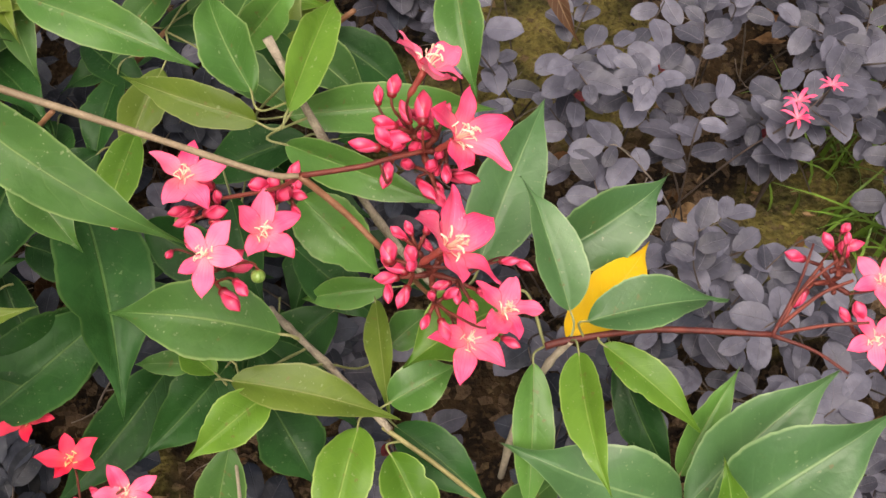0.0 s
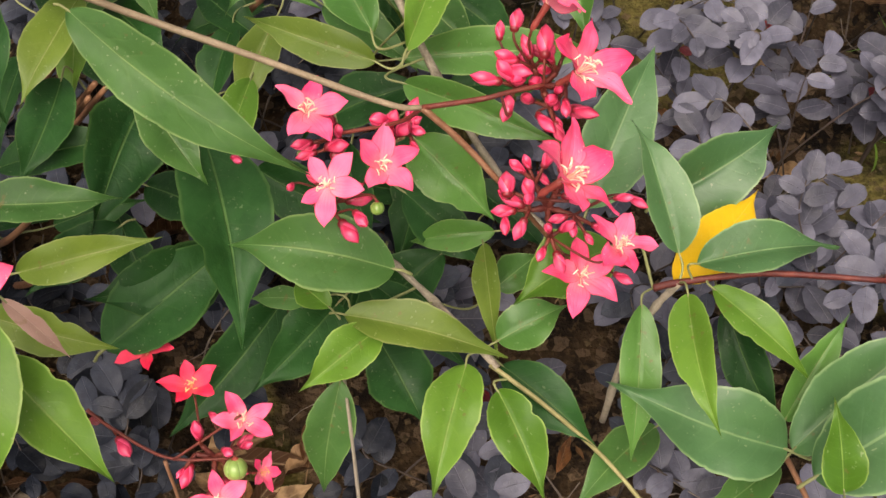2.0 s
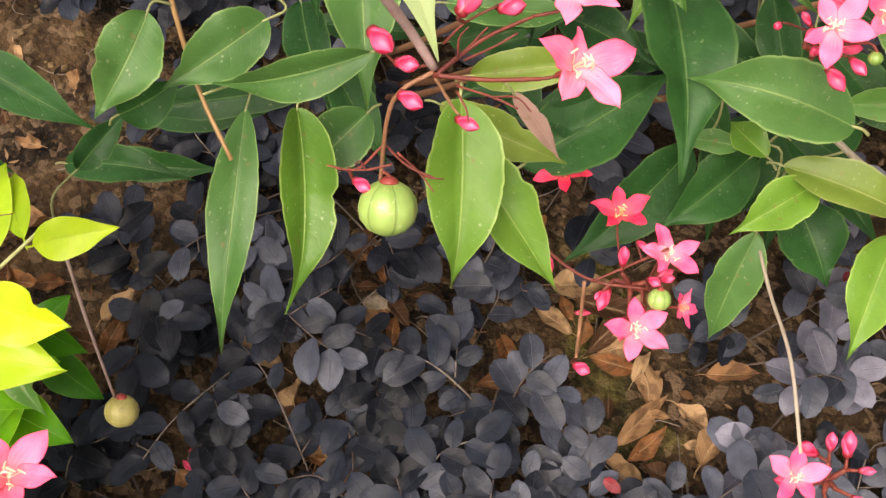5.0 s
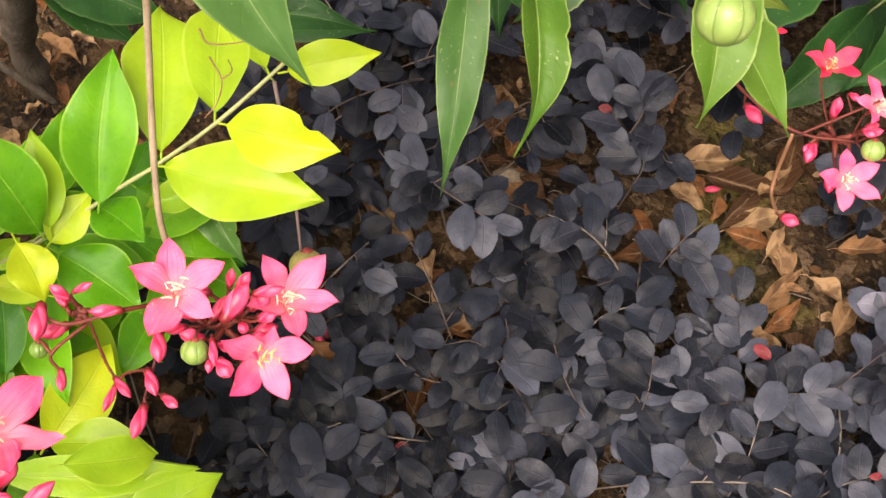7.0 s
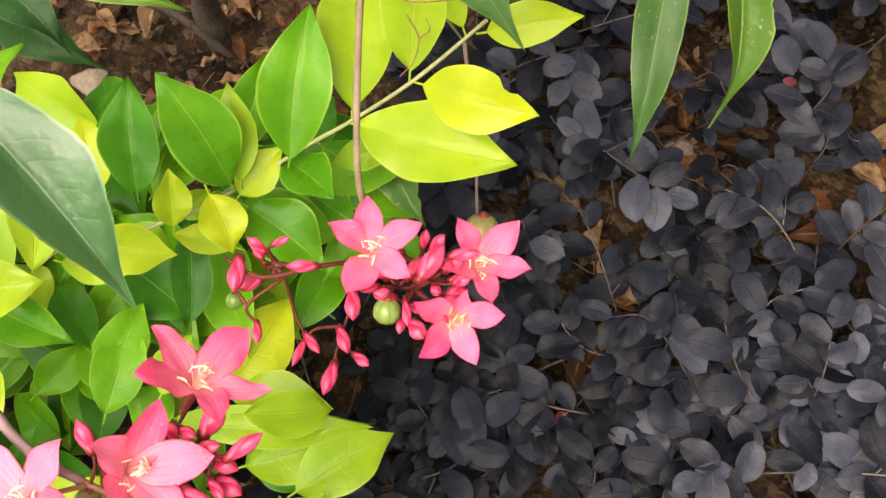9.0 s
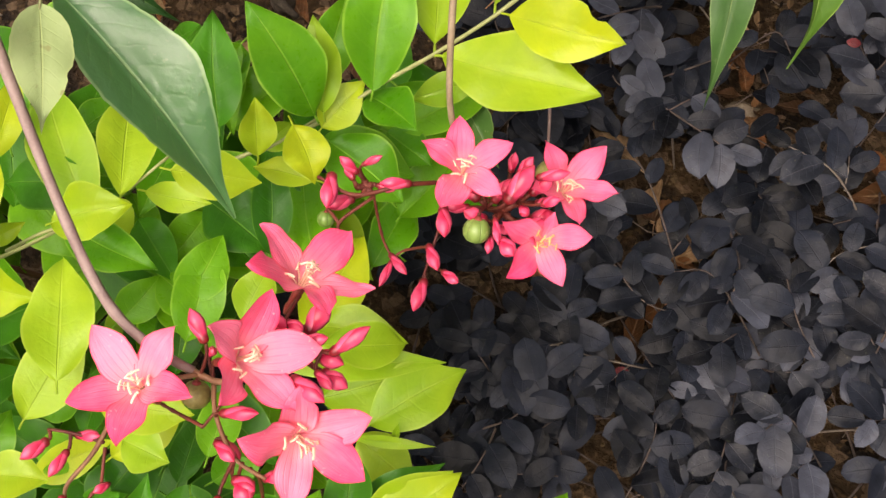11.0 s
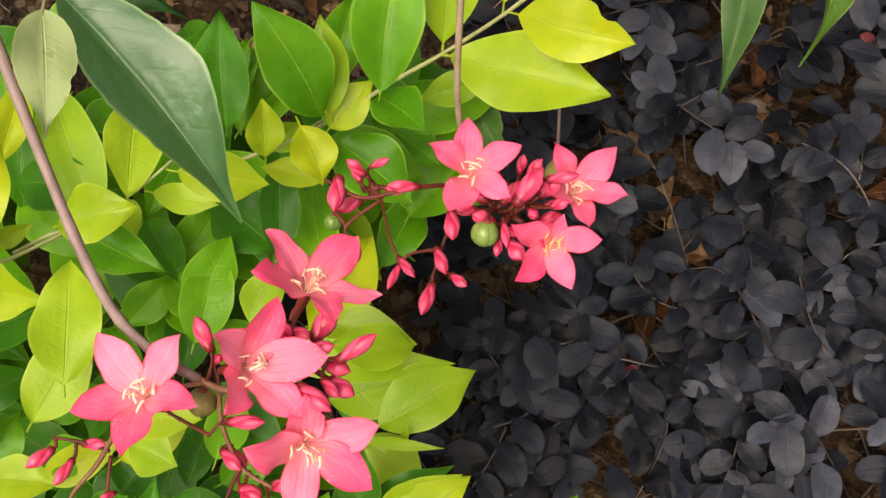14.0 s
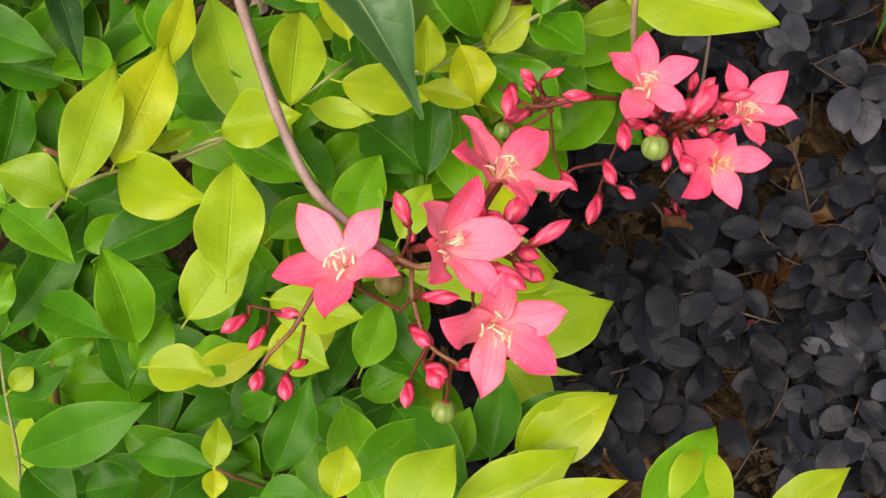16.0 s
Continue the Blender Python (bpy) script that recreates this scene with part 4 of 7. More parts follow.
stem(SHRUB, BROWN_STEM, [(0.0576, 0.3080, 0.1500), (0.0729, 0.2810, 0.1400), (0.0870, 0.2670, 0.1200), (0.1013, 0.2495, 0.1000)], 0.0015, 0.0013)
stem(SHRUB, RED_STEM, [(-0.2139, 0.2675, 0.1740), (-0.2035, 0.2611, 0.1690), (-0.1803, 0.2507, 0.1640), (-0.1541, 0.2509, 0.1640)], 0.0008, 0.0006)
stem(SHRUB, BROWN_STEM, [(-0.1810, 0.2491, 0.1640), (-0.1801, 0.2359, 0.1340), (-0.1788, 0.2205, 0.1440)], 0.0008, 0.0008)
stem(SHRUB, RED_STEM, [(-0.1777, 0.2498, 0.1640), (-0.1623, 0.2592, 0.1690), (-0.1492, 0.2668, 0.1740)], 0.0006, 0.0006)
stem(SHRUB, TAN_STEM, [(-0.3944, 0.2121, 0.3849), (-0.3988, 0.1897, 0.3549), (-0.4030, 0.1660, 0.3090), (-0.3984, 0.1301, 0.2750), (-0.3935, 0.1175, 0.2560), (-0.3900, 0.1060, 0.2560)], 0.0012, 0.0010)
stem(SHRUB, RED_STEM, [(-0.3900, 0.1060, 0.2570), (-0.4024, 0.0957, 0.2729), (-0.4177, 0.0890, 0.2699), (-0.4314, 0.0917, 0.2699)], 0.0008, 0.0006)
stem(SHRUB, RED_STEM, [(-0.3890, 0.1055, 0.2560), (-0.3750, 0.1065, 0.2450), (-0.3620, 0.1200, 0.2350)], 0.0007, 0.0006)
stem(SHRUB, RED_STEM, [(-0.4121, 0.0908, 0.2679), (-0.4208, 0.0796, 0.2659), (-0.4155, 0.0747, 0.2679)], 0.0006, 0.0005)
stem(SHRUB, RED_STEM, [(-0.3894, 0.0954, 0.2629), (-0.3907, 0.0825, 0.2579), (-0.3906, 0.0700, 0.2579)], 0.0006, 0.0004)
stem(SHRUB, PLUM_STEM, [(-0.5523, 0.1764, 0.4294), (-0.5141, 0.1084, 0.3783), (-0.4825, 0.0595, 0.3457), (-0.4574, 0.0299, 0.3330), (-0.4389, 0.0196, 0.3340), (-0.4262, 0.0165, 0.3283)], 0.0017, 0.0013)
stem(SHRUB, BROWN_STEM, [(-0.4262, 0.0165, 0.3283), (-0.4173, 0.0163, 0.3283), (-0.4091, 0.0232, 0.3303)], 0.0009, 0.0007)
stem(SHRUB, BROWN_STEM, [(-0.4210, 0.0157, 0.3253), (-0.4172, 0.0076, 0.3253), (-0.4103, -0.0009, 0.3203), (-0.4006, -0.0035, 0.3203)], 0.0007, 0.0005)
stem(SHRUB, BROWN_STEM, [(-0.4413, 0.0003, 0.3303), (-0.4441, -0.0105, 0.3273), (-0.4485, -0.0200, 0.3253), (-0.4476, -0.0239, 0.3253)], 0.0007, 0.0005)
stem(SHRUB, RED_STEM, [(-0.4420, -0.0073, 0.3283), (-0.4499, -0.0074, 0.3273), (-0.4578, -0.0084, 0.3273)], 0.0005, 0.0004)
stem(SHRUB, RED_STEM, [(-0.4412, -0.0084, 0.3283), (-0.4399, -0.0174, 0.3253)], 0.0005, 0.0004)
stem(SHRUB, RED_STEM, [(-0.4097, 0.0235, 0.3283), (-0.4027, 0.0304, 0.3253), (-0.3944, 0.0315, 0.3253)], 0.0007, 0.0005)
stem(SHRUB, RED_STEM, [(-0.4089, 0.0251, 0.3283), (-0.4082, 0.0376, 0.3253), (-0.4077, 0.0462, 0.3213)], 0.0005, 0.0005)
stem(SHRUB, BROWN_STEM, [(-0.4246, 0.0162, 0.3283), (-0.4328, 0.0097, 0.3353), (-0.4413, 0.0003, 0.3303)], 0.0007, 0.0005)
stem(SHRUB, RED_STEM, [(-0.4166, 0.0120, 0.3253), (-0.4195, 0.0041, 0.3253)], 0.0005, 0.0004)
stem(SHRUB, PLUM_STEM, [(-0.3933, 0.2123, 0.2000), (-0.3830, 0.1844, 0.1700), (-0.3789, 0.1638, 0.1330)], 0.0008, 0.0006)
stem(SHRUB, PLUM_STEM, [(-0.2411, 0.2488, 0.4060), (-0.2406, 0.2458, 0.3860), (-0.2338, 0.2464, 0.3610), (-0.2267, 0.2421, 0.3480)], 0.0016, 0.0013)
stem(SHRUB, RED_STEM, [(-0.2267, 0.2402, 0.3480), (-0.2118, 0.2407, 0.3490), (-0.1969, 0.2420, 0.3520)], 0.00072, 0.00060)
stem(SHRUB, RED_STEM, [(-0.2253, 0.2412, 0.3480), (-0.2144, 0.2501, 0.3540), (-0.2012, 0.2555, 0.3610)], 0.00072, 0.00045)
stem(SHRUB, RED_STEM, [(-0.2255, 0.2485, 0.3510), (-0.2197, 0.2535, 0.3560), (-0.2122, 0.2586, 0.3580)], 0.00043, 0.00038)
stem(SHRUB, BROWN_STEM, [(-0.2266, 0.2412, 0.3480), (-0.2347, 0.2349, 0.3460), (-0.2391, 0.2301, 0.3360), (-0.2414, 0.2175, 0.3140)], 0.00072, 0.00060)
stem(SHRUB, RED_STEM, [(-0.2272, 0.2437, 0.3480), (-0.2357, 0.2419, 0.3460), (-0.2433, 0.2445, 0.3510)], 0.00050, 0.00038)
stem(SHRUB, BROWN_STEM, [(-0.2264, 0.2404, 0.3460), (-0.2206, 0.2364, 0.3360), (-0.2166, 0.2334, 0.3360)], 0.00050, 0.00038)
stem(SHRUB, RED_STEM, [(-0.2413, 0.2271, 0.3260), (-0.2333, 0.2231, 0.3210), (-0.2246, 0.2208, 0.3210)], 0.00043, 0.00030)
stem(SHRUB, RED_STEM, [(-0.2411, 0.2254, 0.3260), (-0.2481, 0.2191, 0.3210), (-0.2571, 0.2187, 0.3210)], 0.00043, 0.00030)
stem(SHRUB, ORANGE_STEM, [(-0.3503, 0.3025, 0.2800), (-0.3460, 0.2882, 0.2600), (-0.3375, 0.2704, 0.2400), (-0.3235, 0.2518, 0.2250)], 0.0010, 0.0009)
stem(SHRUB, TAN_STEM, [(-0.3261, 0.3195, 0.2700), (-0.3279, 0.3030, 0.2600)], 0.0006, 0.0006)
stem(SHRUB, BARK_STEM, [(-0.4932, 0.2418, 0.2500), (-0.5336, 0.2545, 0.1500), (-0.5681, 0.2640, 0.0600), (-0.5709, 0.2592, 0.0100)], 0.0083, 0.0068)
stem(SHRUB, BARK_STEM, [(-0.6320, 0.2624, 0.0500), (-0.5896, 0.2574, 0.0500), (-0.5575, 0.2503, 0.0200)], 0.0031, 0.0021)
stem(HEDGE, LIME_STEM, [(-0.3773, 0.2004, 0.2500), (-0.3962, 0.1752, 0.2450), (-0.4175, 0.1588, 0.2320), (-0.4351, 0.1485, 0.2200), (-0.4608, 0.1295, 0.2050), (-0.4935, 0.1051, 0.2000)], 0.00072, 0.00086)
stem(HEDGE, LIME_STEM, [(-0.5368, 0.0649, 0.2100), (-0.5521, 0.0413, 0.2250), (-0.5669, 0.0310, 0.2300), (-0.5804, 0.0171, 0.2300), (-0.6228, 0.0037, 0.1700)], 0.00072, 0.00086)
stem(SHRUB, BROWN_STEM, [(-0.4812, -0.0539, 0.2400), (-0.4756, -0.0544, 0.2300), (-0.4745, -0.0550, 0.2000)], 0.0007, 0.0007)
stem(HEDGE, LIME_STEM, [(-0.6003, -0.0394, 0.2000), (-0.5796, -0.0595, 0.2100), (-0.5710, -0.0776, 0.2000), (-0.5695, -0.0982, 0.1800)], 0.00058, 0.00072)
stem(HEDGE, LIME_STEM, [(-0.5132, 0.0799, 0.2250), (-0.5035, 0.0960, 0.2250), (-0.5086, 0.1122, 0.2000)], 0.00050, 0.00058)
stem(HEDGE, LIME_STEM, [(-0.5581, 0.0474, 0.2100), (-0.5416, 0.0592, 0.2150), (-0.5332, 0.0686, 0.2000)], 0.00065, 0.00072)
stem(HEDGE, LIME_STEM, [(-0.4752, 0.1085, 0.2150), (-0.4654, 0.1193, 0.2150), (-0.4573, 0.1399, 0.2000)], 0.00058, 0.00058)
stem(SHRUB, BROWN_STEM, [(-0.4131, 0.2078, 0.2450), (-0.4063, 0.2015, 0.2480), (-0.3916, 0.2076, 0.2450)], 0.0004, 0.0002)
stem(SHRUB, BROWN_STEM, [(-0.4065, 0.1977, 0.2450), (-0.3993, 0.1892, 0.2470), (-0.3991, 0.1812, 0.2450), (-0.4031, 0.1761, 0.2410)], 0.0003, 0.0002)
stem(SHRUB, BROWN_STEM, [(-0.3993, 0.1892, 0.2470), (-0.3960, 0.1924, 0.2490), (-0.3991, 0.1972, 0.2470)], 0.0003, 0.0002)
stem(SHRUB, RED_STEM, [(-0.2239, 0.2334, 0.3600), (-0.2167, 0.2395, 0.3650), (-0.2110, 0.2450, 0.3700)], 0.00036, 0.00030)
stem(SHRUB, RED_STEM, [(-0.2177, 0.2376, 0.3650), (-0.2176, 0.2406, 0.3700), (-0.2155, 0.2432, 0.3720)], 0.00036, 0.00022)
stem(SHRUB, RED_STEM, [(-0.2160, 0.2371, 0.3650), (-0.2082, 0.2397, 0.3700), (-0.2027, 0.2435, 0.3720)], 0.00036, 0.00030)
stem(SHRUB, RED_STEM, [(-0.2172, 0.2320, 0.3600), (-0.2069, 0.2294, 0.3620), (-0.1996, 0.2273, 0.3620)], 0.00036, 0.00030)
stem(SHRUB, RED_STEM, [(-0.2069, 0.2294, 0.3620), (-0.2002, 0.2289, 0.3650), (-0.1957, 0.2256, 0.3650)], 0.00029, 0.00022)
stem(SHRUB, RED_STEM, [(-0.2168, 0.2304, 0.3600), (-0.2133, 0.2259, 0.3600), (-0.2121, 0.2230, 0.3580)], 0.00036, 0.00022)
stem(SHRUB, RED_STEM, [(-0.2334, 0.2149, 0.3400), (-0.2408, 0.2127, 0.3380), (-0.2498, 0.2122, 0.3360)], 0.00036, 0.00022)
stem(SHRUB, RED_STEM, [(-0.2408, 0.2127, 0.3380), (-0.2424, 0.2141, 0.3400), (-0.2438, 0.2130, 0.3400)], 0.00036, 0.00022)
stem(SHRUB, RED_STEM, [(-0.2316, 0.2166, 0.3450), (-0.2254, 0.2139, 0.3400), (-0.2203, 0.2097, 0.3380)], 0.00036, 0.00022)
stem(SHRUB, RED_STEM, [(-0.2244, 0.2132, 0.3400), (-0.2215, 0.2125, 0.3410), (-0.2181, 0.2132, 0.3400)], 0.00029, 0.00022)



def grow_stalks():
    """Joins each bud, flower and capsule to the nearest stem by a thin stalk, slightly bowed."""
    for n, (end, way, r) in enumerate(STALK_ENDS):
        root = min(STALK_ROOTS, key=lambda p: (p - end).length + 0.5 * max(0, (end - p).dot(way)) + 0.4 * max(0, p.z - end.z))
        gap = (root - end).length
        if not 0.0015 < gap < 0.03:
            continue
        bow = (way - (root - end).normalized()) * gap * 0.12
        part("flower_stalk", tube([p - SHRUB_AT for p in (root, root.lerp(end, 0.35) + bow * 0.7, root.lerp(end, 0.72) + bow, end)], r * 0.8, r * 0.75, 6, 0.15, n), RED_STEM, SHRUB)


grow_stalks()

# ---- shrub: leaves ----
shrub_leaf(MID, (0.0158, 0.3151, 0.1850), (0.0135, 0.2571, 0.1500), 0.0182, (0.02, -0.51, 0.86), 0.06, 0.17)
shrub_leaf(BRIGHT, (0.0333, 0.3156, 0.1950), (0.0402, 0.2538, 0.2050), 0.0193, (-0.53, 0.06, 0.85), 0.06, 0.23)
shrub_leaf(BRIGHT, (0.0443, 0.3212, 0.1900), (0.0857, 0.2886, 0.1750), 0.0181, (0.20, -0.19, 0.96), 0.02, 0.10)
shrub_leaf(DARK, (0.0548, 0.3225, 0.1650), (0.0799, 0.2737, 0.1400), 0.0201, (-0.21, -0.53, 0.82), 0.04, 0.15)
shrub_leaf(MID, (0.0793, 0.2773, 0.1500), (0.1054, 0.3179, 0.1740), 0.0157, (-0.09, -0.45, 0.89), 0.05, 0.27)
shrub_leaf(LIGHT, (0.0781, 0.2631, 0.1550), (0.0043, 0.2813, 0.1830), 0.0368, (0.25, -0.36, 0.90), 0.04, 0.20)
shrub_leaf(LIGHT, (0.0802, 0.2631, 0.1550), (0.1414, 0.3101, 0.1900), 0.0311, (-0.25, -0.33, 0.91), 0.03, 0.23)
shrub_leaf(LIGHT, (0.0854, 0.2492, 0.1650), (0.1546, 0.2867, 0.2050), 0.0442, (-0.27, -0.40, 0.88), 0.06, 0.25)
shrub_leaf(BRIGHT, (0.0900, 0.2381, 0.1860), (0.0829, 0.2671, 0.2120), 0.0175, (-0.10, -0.71, 0.70), 0.02, 0.25)
shrub_leaf(LIGHT, (0.0314, 0.3364, 0.1900), (0.0136, 0.3895, 0.2120), 0.0239, (0.30, -0.26, 0.92), 0.05, 0.35, ((0.86, 0.5, -1, 0.07),))
shrub_leaf(LIGHT, (0.0277, 0.3712, 0.1700), (0.0827, 0.4043, 0.1830), 0.0352, (0.20, -0.60, 0.78), 0.05, 0.20, ((0.8, 0.35, -1, 0.06),))
shrub_leaf(YELLOW, (0.0314, 0.3296, 0.1750), (0.0734, 0.3798, 0.1680), 0.0252, (0.21, -0.04, 0.98), 0.04, 0.11)
shrub_leaf(LIGHT, (0.0376, 0.3293, 0.1950), (0.1007, 0.3438, 0.1850), 0.0248, (0.13, 0.11, 0.99), 0.06, 0.30, ((0.82, 0.5, -1, 0.06),))
shrub_leaf(LIGHT, (-0.0045, 0.3675, 0.1700), (0.0268, 0.4415, 0.1890), 0.0339, (0.17, -0.30, 0.94), 0.05, 0.24)
shrub_leaf(MID, (-0.0151, 0.4841, 0.2200), (-0.0056, 0.4340, 0.2000), 0.0223, (-0.23, -0.39, 0.89), 0.07, 0.28)
shrub_leaf(MID, (-0.0855, 0.4156, 0.2150), (0.0042, 0.4283, 0.2000), 0.0226, (0.21, -0.47, 0.86), 0.08, 0.19)
shrub_leaf(BRIGHT, (-0.0821, 0.3956, 0.2500), (-0.0659, 0.4642, 0.2350), 0.0190, (0.50, 0.08, 0.86), 0.08, 0.12)
shrub_leaf(MID, (-0.0963, 0.4045, 0.2500), (-0.1190, 0.4565, 0.2500), 0.0237, (-0.23, -0.11, 0.97), 0.04, 0.29)
shrub_leaf(OLIVE, (-0.0958, 0.3996, 0.2360), (-0.1544, 0.4209, 0.2380), 0.0175, (-0.13, -0.46, 0.88), 0.06, 0.16)
shrub_leaf(MID, (-0.1903, 0.4439, 0.2600), (-0.1183, 0.4159, 0.2500), 0.0216, (-0.06, -0.46, 0.88), 0.05, 0.17)
shrub_leaf(MID, (-0.1104, 0.4624, 0.2000), (-0.0793, 0.4747, 0.2400), 0.0204, (-0.18, -0.87, 0.45), 0.06, 0.28)
shrub_leaf(MID, (-0.0829, 0.3866, 0.2400), (-0.0185, 0.3527, 0.2490), 0.0187, (-0.39, -0.61, 0.69), 0.07, 0.29)
shrub_leaf(MID, (-0.0807, 0.3841, 0.2000), (-0.0460, 0.3515, 0.1870), 0.0287, (-0.10, -0.46, 0.88), 0.09, 0.23)
shrub_leaf(MID, (-0.0459, 0.3645, 0.1500), (-0.0871, 0.3638, 0.1370), 0.0159, (-0.23, -0.55, 0.81), 0.08, 0.29)
shrub_leaf(BRIGHT, (0.0025, 0.3341, 0.2000), (-0.0376, 0.3078, 0.2000), 0.0310, (0.07, -0.10, 0.99), 0.06, 0.24)
shrub_leaf(MID, (-0.0436, 0.3050, 0.1650), (-0.0135, 0.3211, 0.1700), 0.0219, (-0.04, -0.21, 0.98), 0.08, 0.21)
shrub_leaf(DARK, (-0.1039, 0.3430, 0.1400), (-0.0549, 0.3016, 0.1300), 0.0178, (0.01, -0.23, 0.97), 0.02, 0.27)
shrub_leaf(OLIVE, (-0.0509, 0.3582, 0.1500), (-0.0437, 0.2992, 0.1600), 0.0127, (-0.31, 0.11, 0.94), 0.03, 0.26)
shrub_leaf(MID, (-0.0448, 0.3401, 0.1400), (-0.0242, 0.3584, 0.1400), 0.0187, (0.17, -0.19, 0.97), 0.03, 0.16)
shrub_leaf(GREEN, (-0.1986, 0.3768, 0.3000), (-0.1131, 0.3307, 0.2640), 0.0250, (0.09, -0.50, 0.86), 0.08, 0.11)
shrub_leaf(MID, (-0.1851, 0.3750, 0.2500), (-0.1598, 0.3443, 0.2300), 0.0209, (0.20, -0.40, 0.90), 0.02, 0.24)
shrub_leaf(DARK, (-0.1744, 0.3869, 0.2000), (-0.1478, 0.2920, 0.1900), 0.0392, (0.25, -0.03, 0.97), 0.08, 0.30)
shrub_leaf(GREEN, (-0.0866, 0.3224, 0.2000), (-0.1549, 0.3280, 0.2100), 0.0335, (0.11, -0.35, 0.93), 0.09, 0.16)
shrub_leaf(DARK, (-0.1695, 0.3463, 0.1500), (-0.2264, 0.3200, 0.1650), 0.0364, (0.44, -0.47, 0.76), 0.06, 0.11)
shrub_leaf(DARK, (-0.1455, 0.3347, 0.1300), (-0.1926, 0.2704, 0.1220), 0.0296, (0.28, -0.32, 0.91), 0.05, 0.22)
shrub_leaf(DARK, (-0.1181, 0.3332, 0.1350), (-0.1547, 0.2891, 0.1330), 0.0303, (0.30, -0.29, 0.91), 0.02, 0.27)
shrub_leaf(BRIGHT, (-0.1157, 0.3145, 0.1760), (-0.1324, 0.3309, 0.1700), 0.0154, (-0.32, 0.01, 0.95), 0.09, 0.28)
shrub_leaf(GREEN, (-0.1265, 0.3224, 0.1650), (-0.1546, 0.3242, 0.1600), 0.0110, (-0.17, -0.38, 0.91), 0.05, 0.20)
shrub_leaf(OLIVE, (-0.1087, 0.3105, 0.1780), (-0.0389, 0.2983, 0.1630), 0.0215, (0.20, -0.06, 0.98), 0.07, 0.22)
shrub_leaf(BRIGHT, (-0.0943, 0.3071, 0.1720), (-0.1259, 0.2779, 0.1730), 0.0214, (0.22, -0.20, 0.95), 0.06, 0.29)
shrub_leaf(BRIGHT, (-0.0570, 0.2959, 0.1600), (-0.0695, 0.2387, 0.1550), 0.0251, (0.04, -0.09, 0.99), 0.05, 0.24)
shrub_leaf(BRIGHT, (-0.0433, 0.2845, 0.1600), (-0.0227, 0.2384, 0.1550), 0.0232, (-0.01, -0.11, 0.99), 0.04, 0.30)
shrub_leaf(GREEN, (-0.1124, 0.2902, 0.1500), (-0.1221, 0.2502, 0.1050), 0.0237, (0.03, -0.74, 0.68), 0.06, 0.10)
shrub_leaf(DARK, (-0.0416, 0.3009, 0.1450), (0.0007, 0.2652, 0.1400), 0.0246, (-0.09, -0.25, 0.96), 0.06, 0.10)
shrub_leaf(DARK, (-0.0966, 0.3122, 0.1400), (-0.0765, 0.2784, 0.1300), 0.0311, (-0.02, -0.29, 0.96), 0.06, 0.11)
shrub_leaf(GREEN, (0.0287, 0.2817, 0.1200), (-0.0097, 0.2407, 0.1300), 0.0216, (0.14, 0.10, 0.98), 0.05, 0.24)
shrub_leaf(GREEN, (0.0792, 0.2639, 0.1300), (0.0369, 0.2317, 0.1400), 0.0184, (0.21, 0.03, 0.98), 0.07, 0.25)
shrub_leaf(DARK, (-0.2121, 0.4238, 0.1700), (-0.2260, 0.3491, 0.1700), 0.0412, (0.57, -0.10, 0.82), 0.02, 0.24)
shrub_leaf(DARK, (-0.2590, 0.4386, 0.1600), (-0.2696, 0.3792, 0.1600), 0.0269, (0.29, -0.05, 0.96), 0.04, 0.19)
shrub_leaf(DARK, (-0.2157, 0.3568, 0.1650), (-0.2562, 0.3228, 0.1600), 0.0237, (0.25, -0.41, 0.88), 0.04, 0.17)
shrub_leaf(OLIVE, (-0.2429, 0.3177, 0.2000), (-0.1814, 0.3307, 0.2100), 0.0188, (-0.04, -0.43, 0.90), 0.05, 0.22)
shrub_leaf(GREEN, (-0.2570, 0.3385, 0.2200), (-0.2009, 0.3484, 0.2100), 0.0211, (0.18, -0.04, 0.98), 0.04, 0.18)
shrub_leaf(OLIVE, (-0.2488, 0.2927, 0.2200), (-0.1953, 0.2852, 0.2000), 0.0182, (0.26, -0.43, 0.87), 0.02, 0.21)
shrub_leaf(PALE, (-0.2145, 0.2780, 0.2700), (-0.1945, 0.2637, 0.2500), 0.0074, (0.39, -0.49, 0.78), 0.04, 0.14)
shrub_leaf(BRIGHT, (-0.2357, 0.2820, 0.2500), (-0.2266, 0.2180, 0.2200), 0.0311, (0.39, -0.33, 0.86), 0.06, 0.26)
shrub_leaf(BRIGHT, (-0.2323, 0.2705, 0.2300), (-0.1896, 0.2320, 0.1970), 0.0262, (0.45, -0.22, 0.87), 0.03, 0.19)
shrub_leaf(MID, (-0.2560, 0.3629, 0.3000), (-0.2388, 0.3386, 0.2600), 0.0222, (0.43, -0.65, 0.63), 0.03, 0.16)
shrub_leaf(PALE, (-0.2546, 0.2867, 0.3730), (-0.2238, 0.2410, 0.3580), 0.0166, (0.25, -0.14, 0.96), 0.08, 0.19)
shrub_leaf(GREEN, (-0.3172, 0.3023, 0.2500), (-0.3491, 0.2656, 0.2500), 0.0258, (0.36, -0.30, 0.88), 0.03, 0.17)
shrub_leaf(GREEN, (-0.2645, 0.2797, 0.2800), (-0.3263, 0.2661, 0.2600), 0.0178, (0.01, -0.83, 0.56), 0.07, 0.28)
shrub_leaf(DARK, (-0.3136, 0.3105, 0.1800), (-0.4039, 0.2791, 0.1800), 0.0192, (0.18, -0.49, 0.86), 0.04, 0.12)
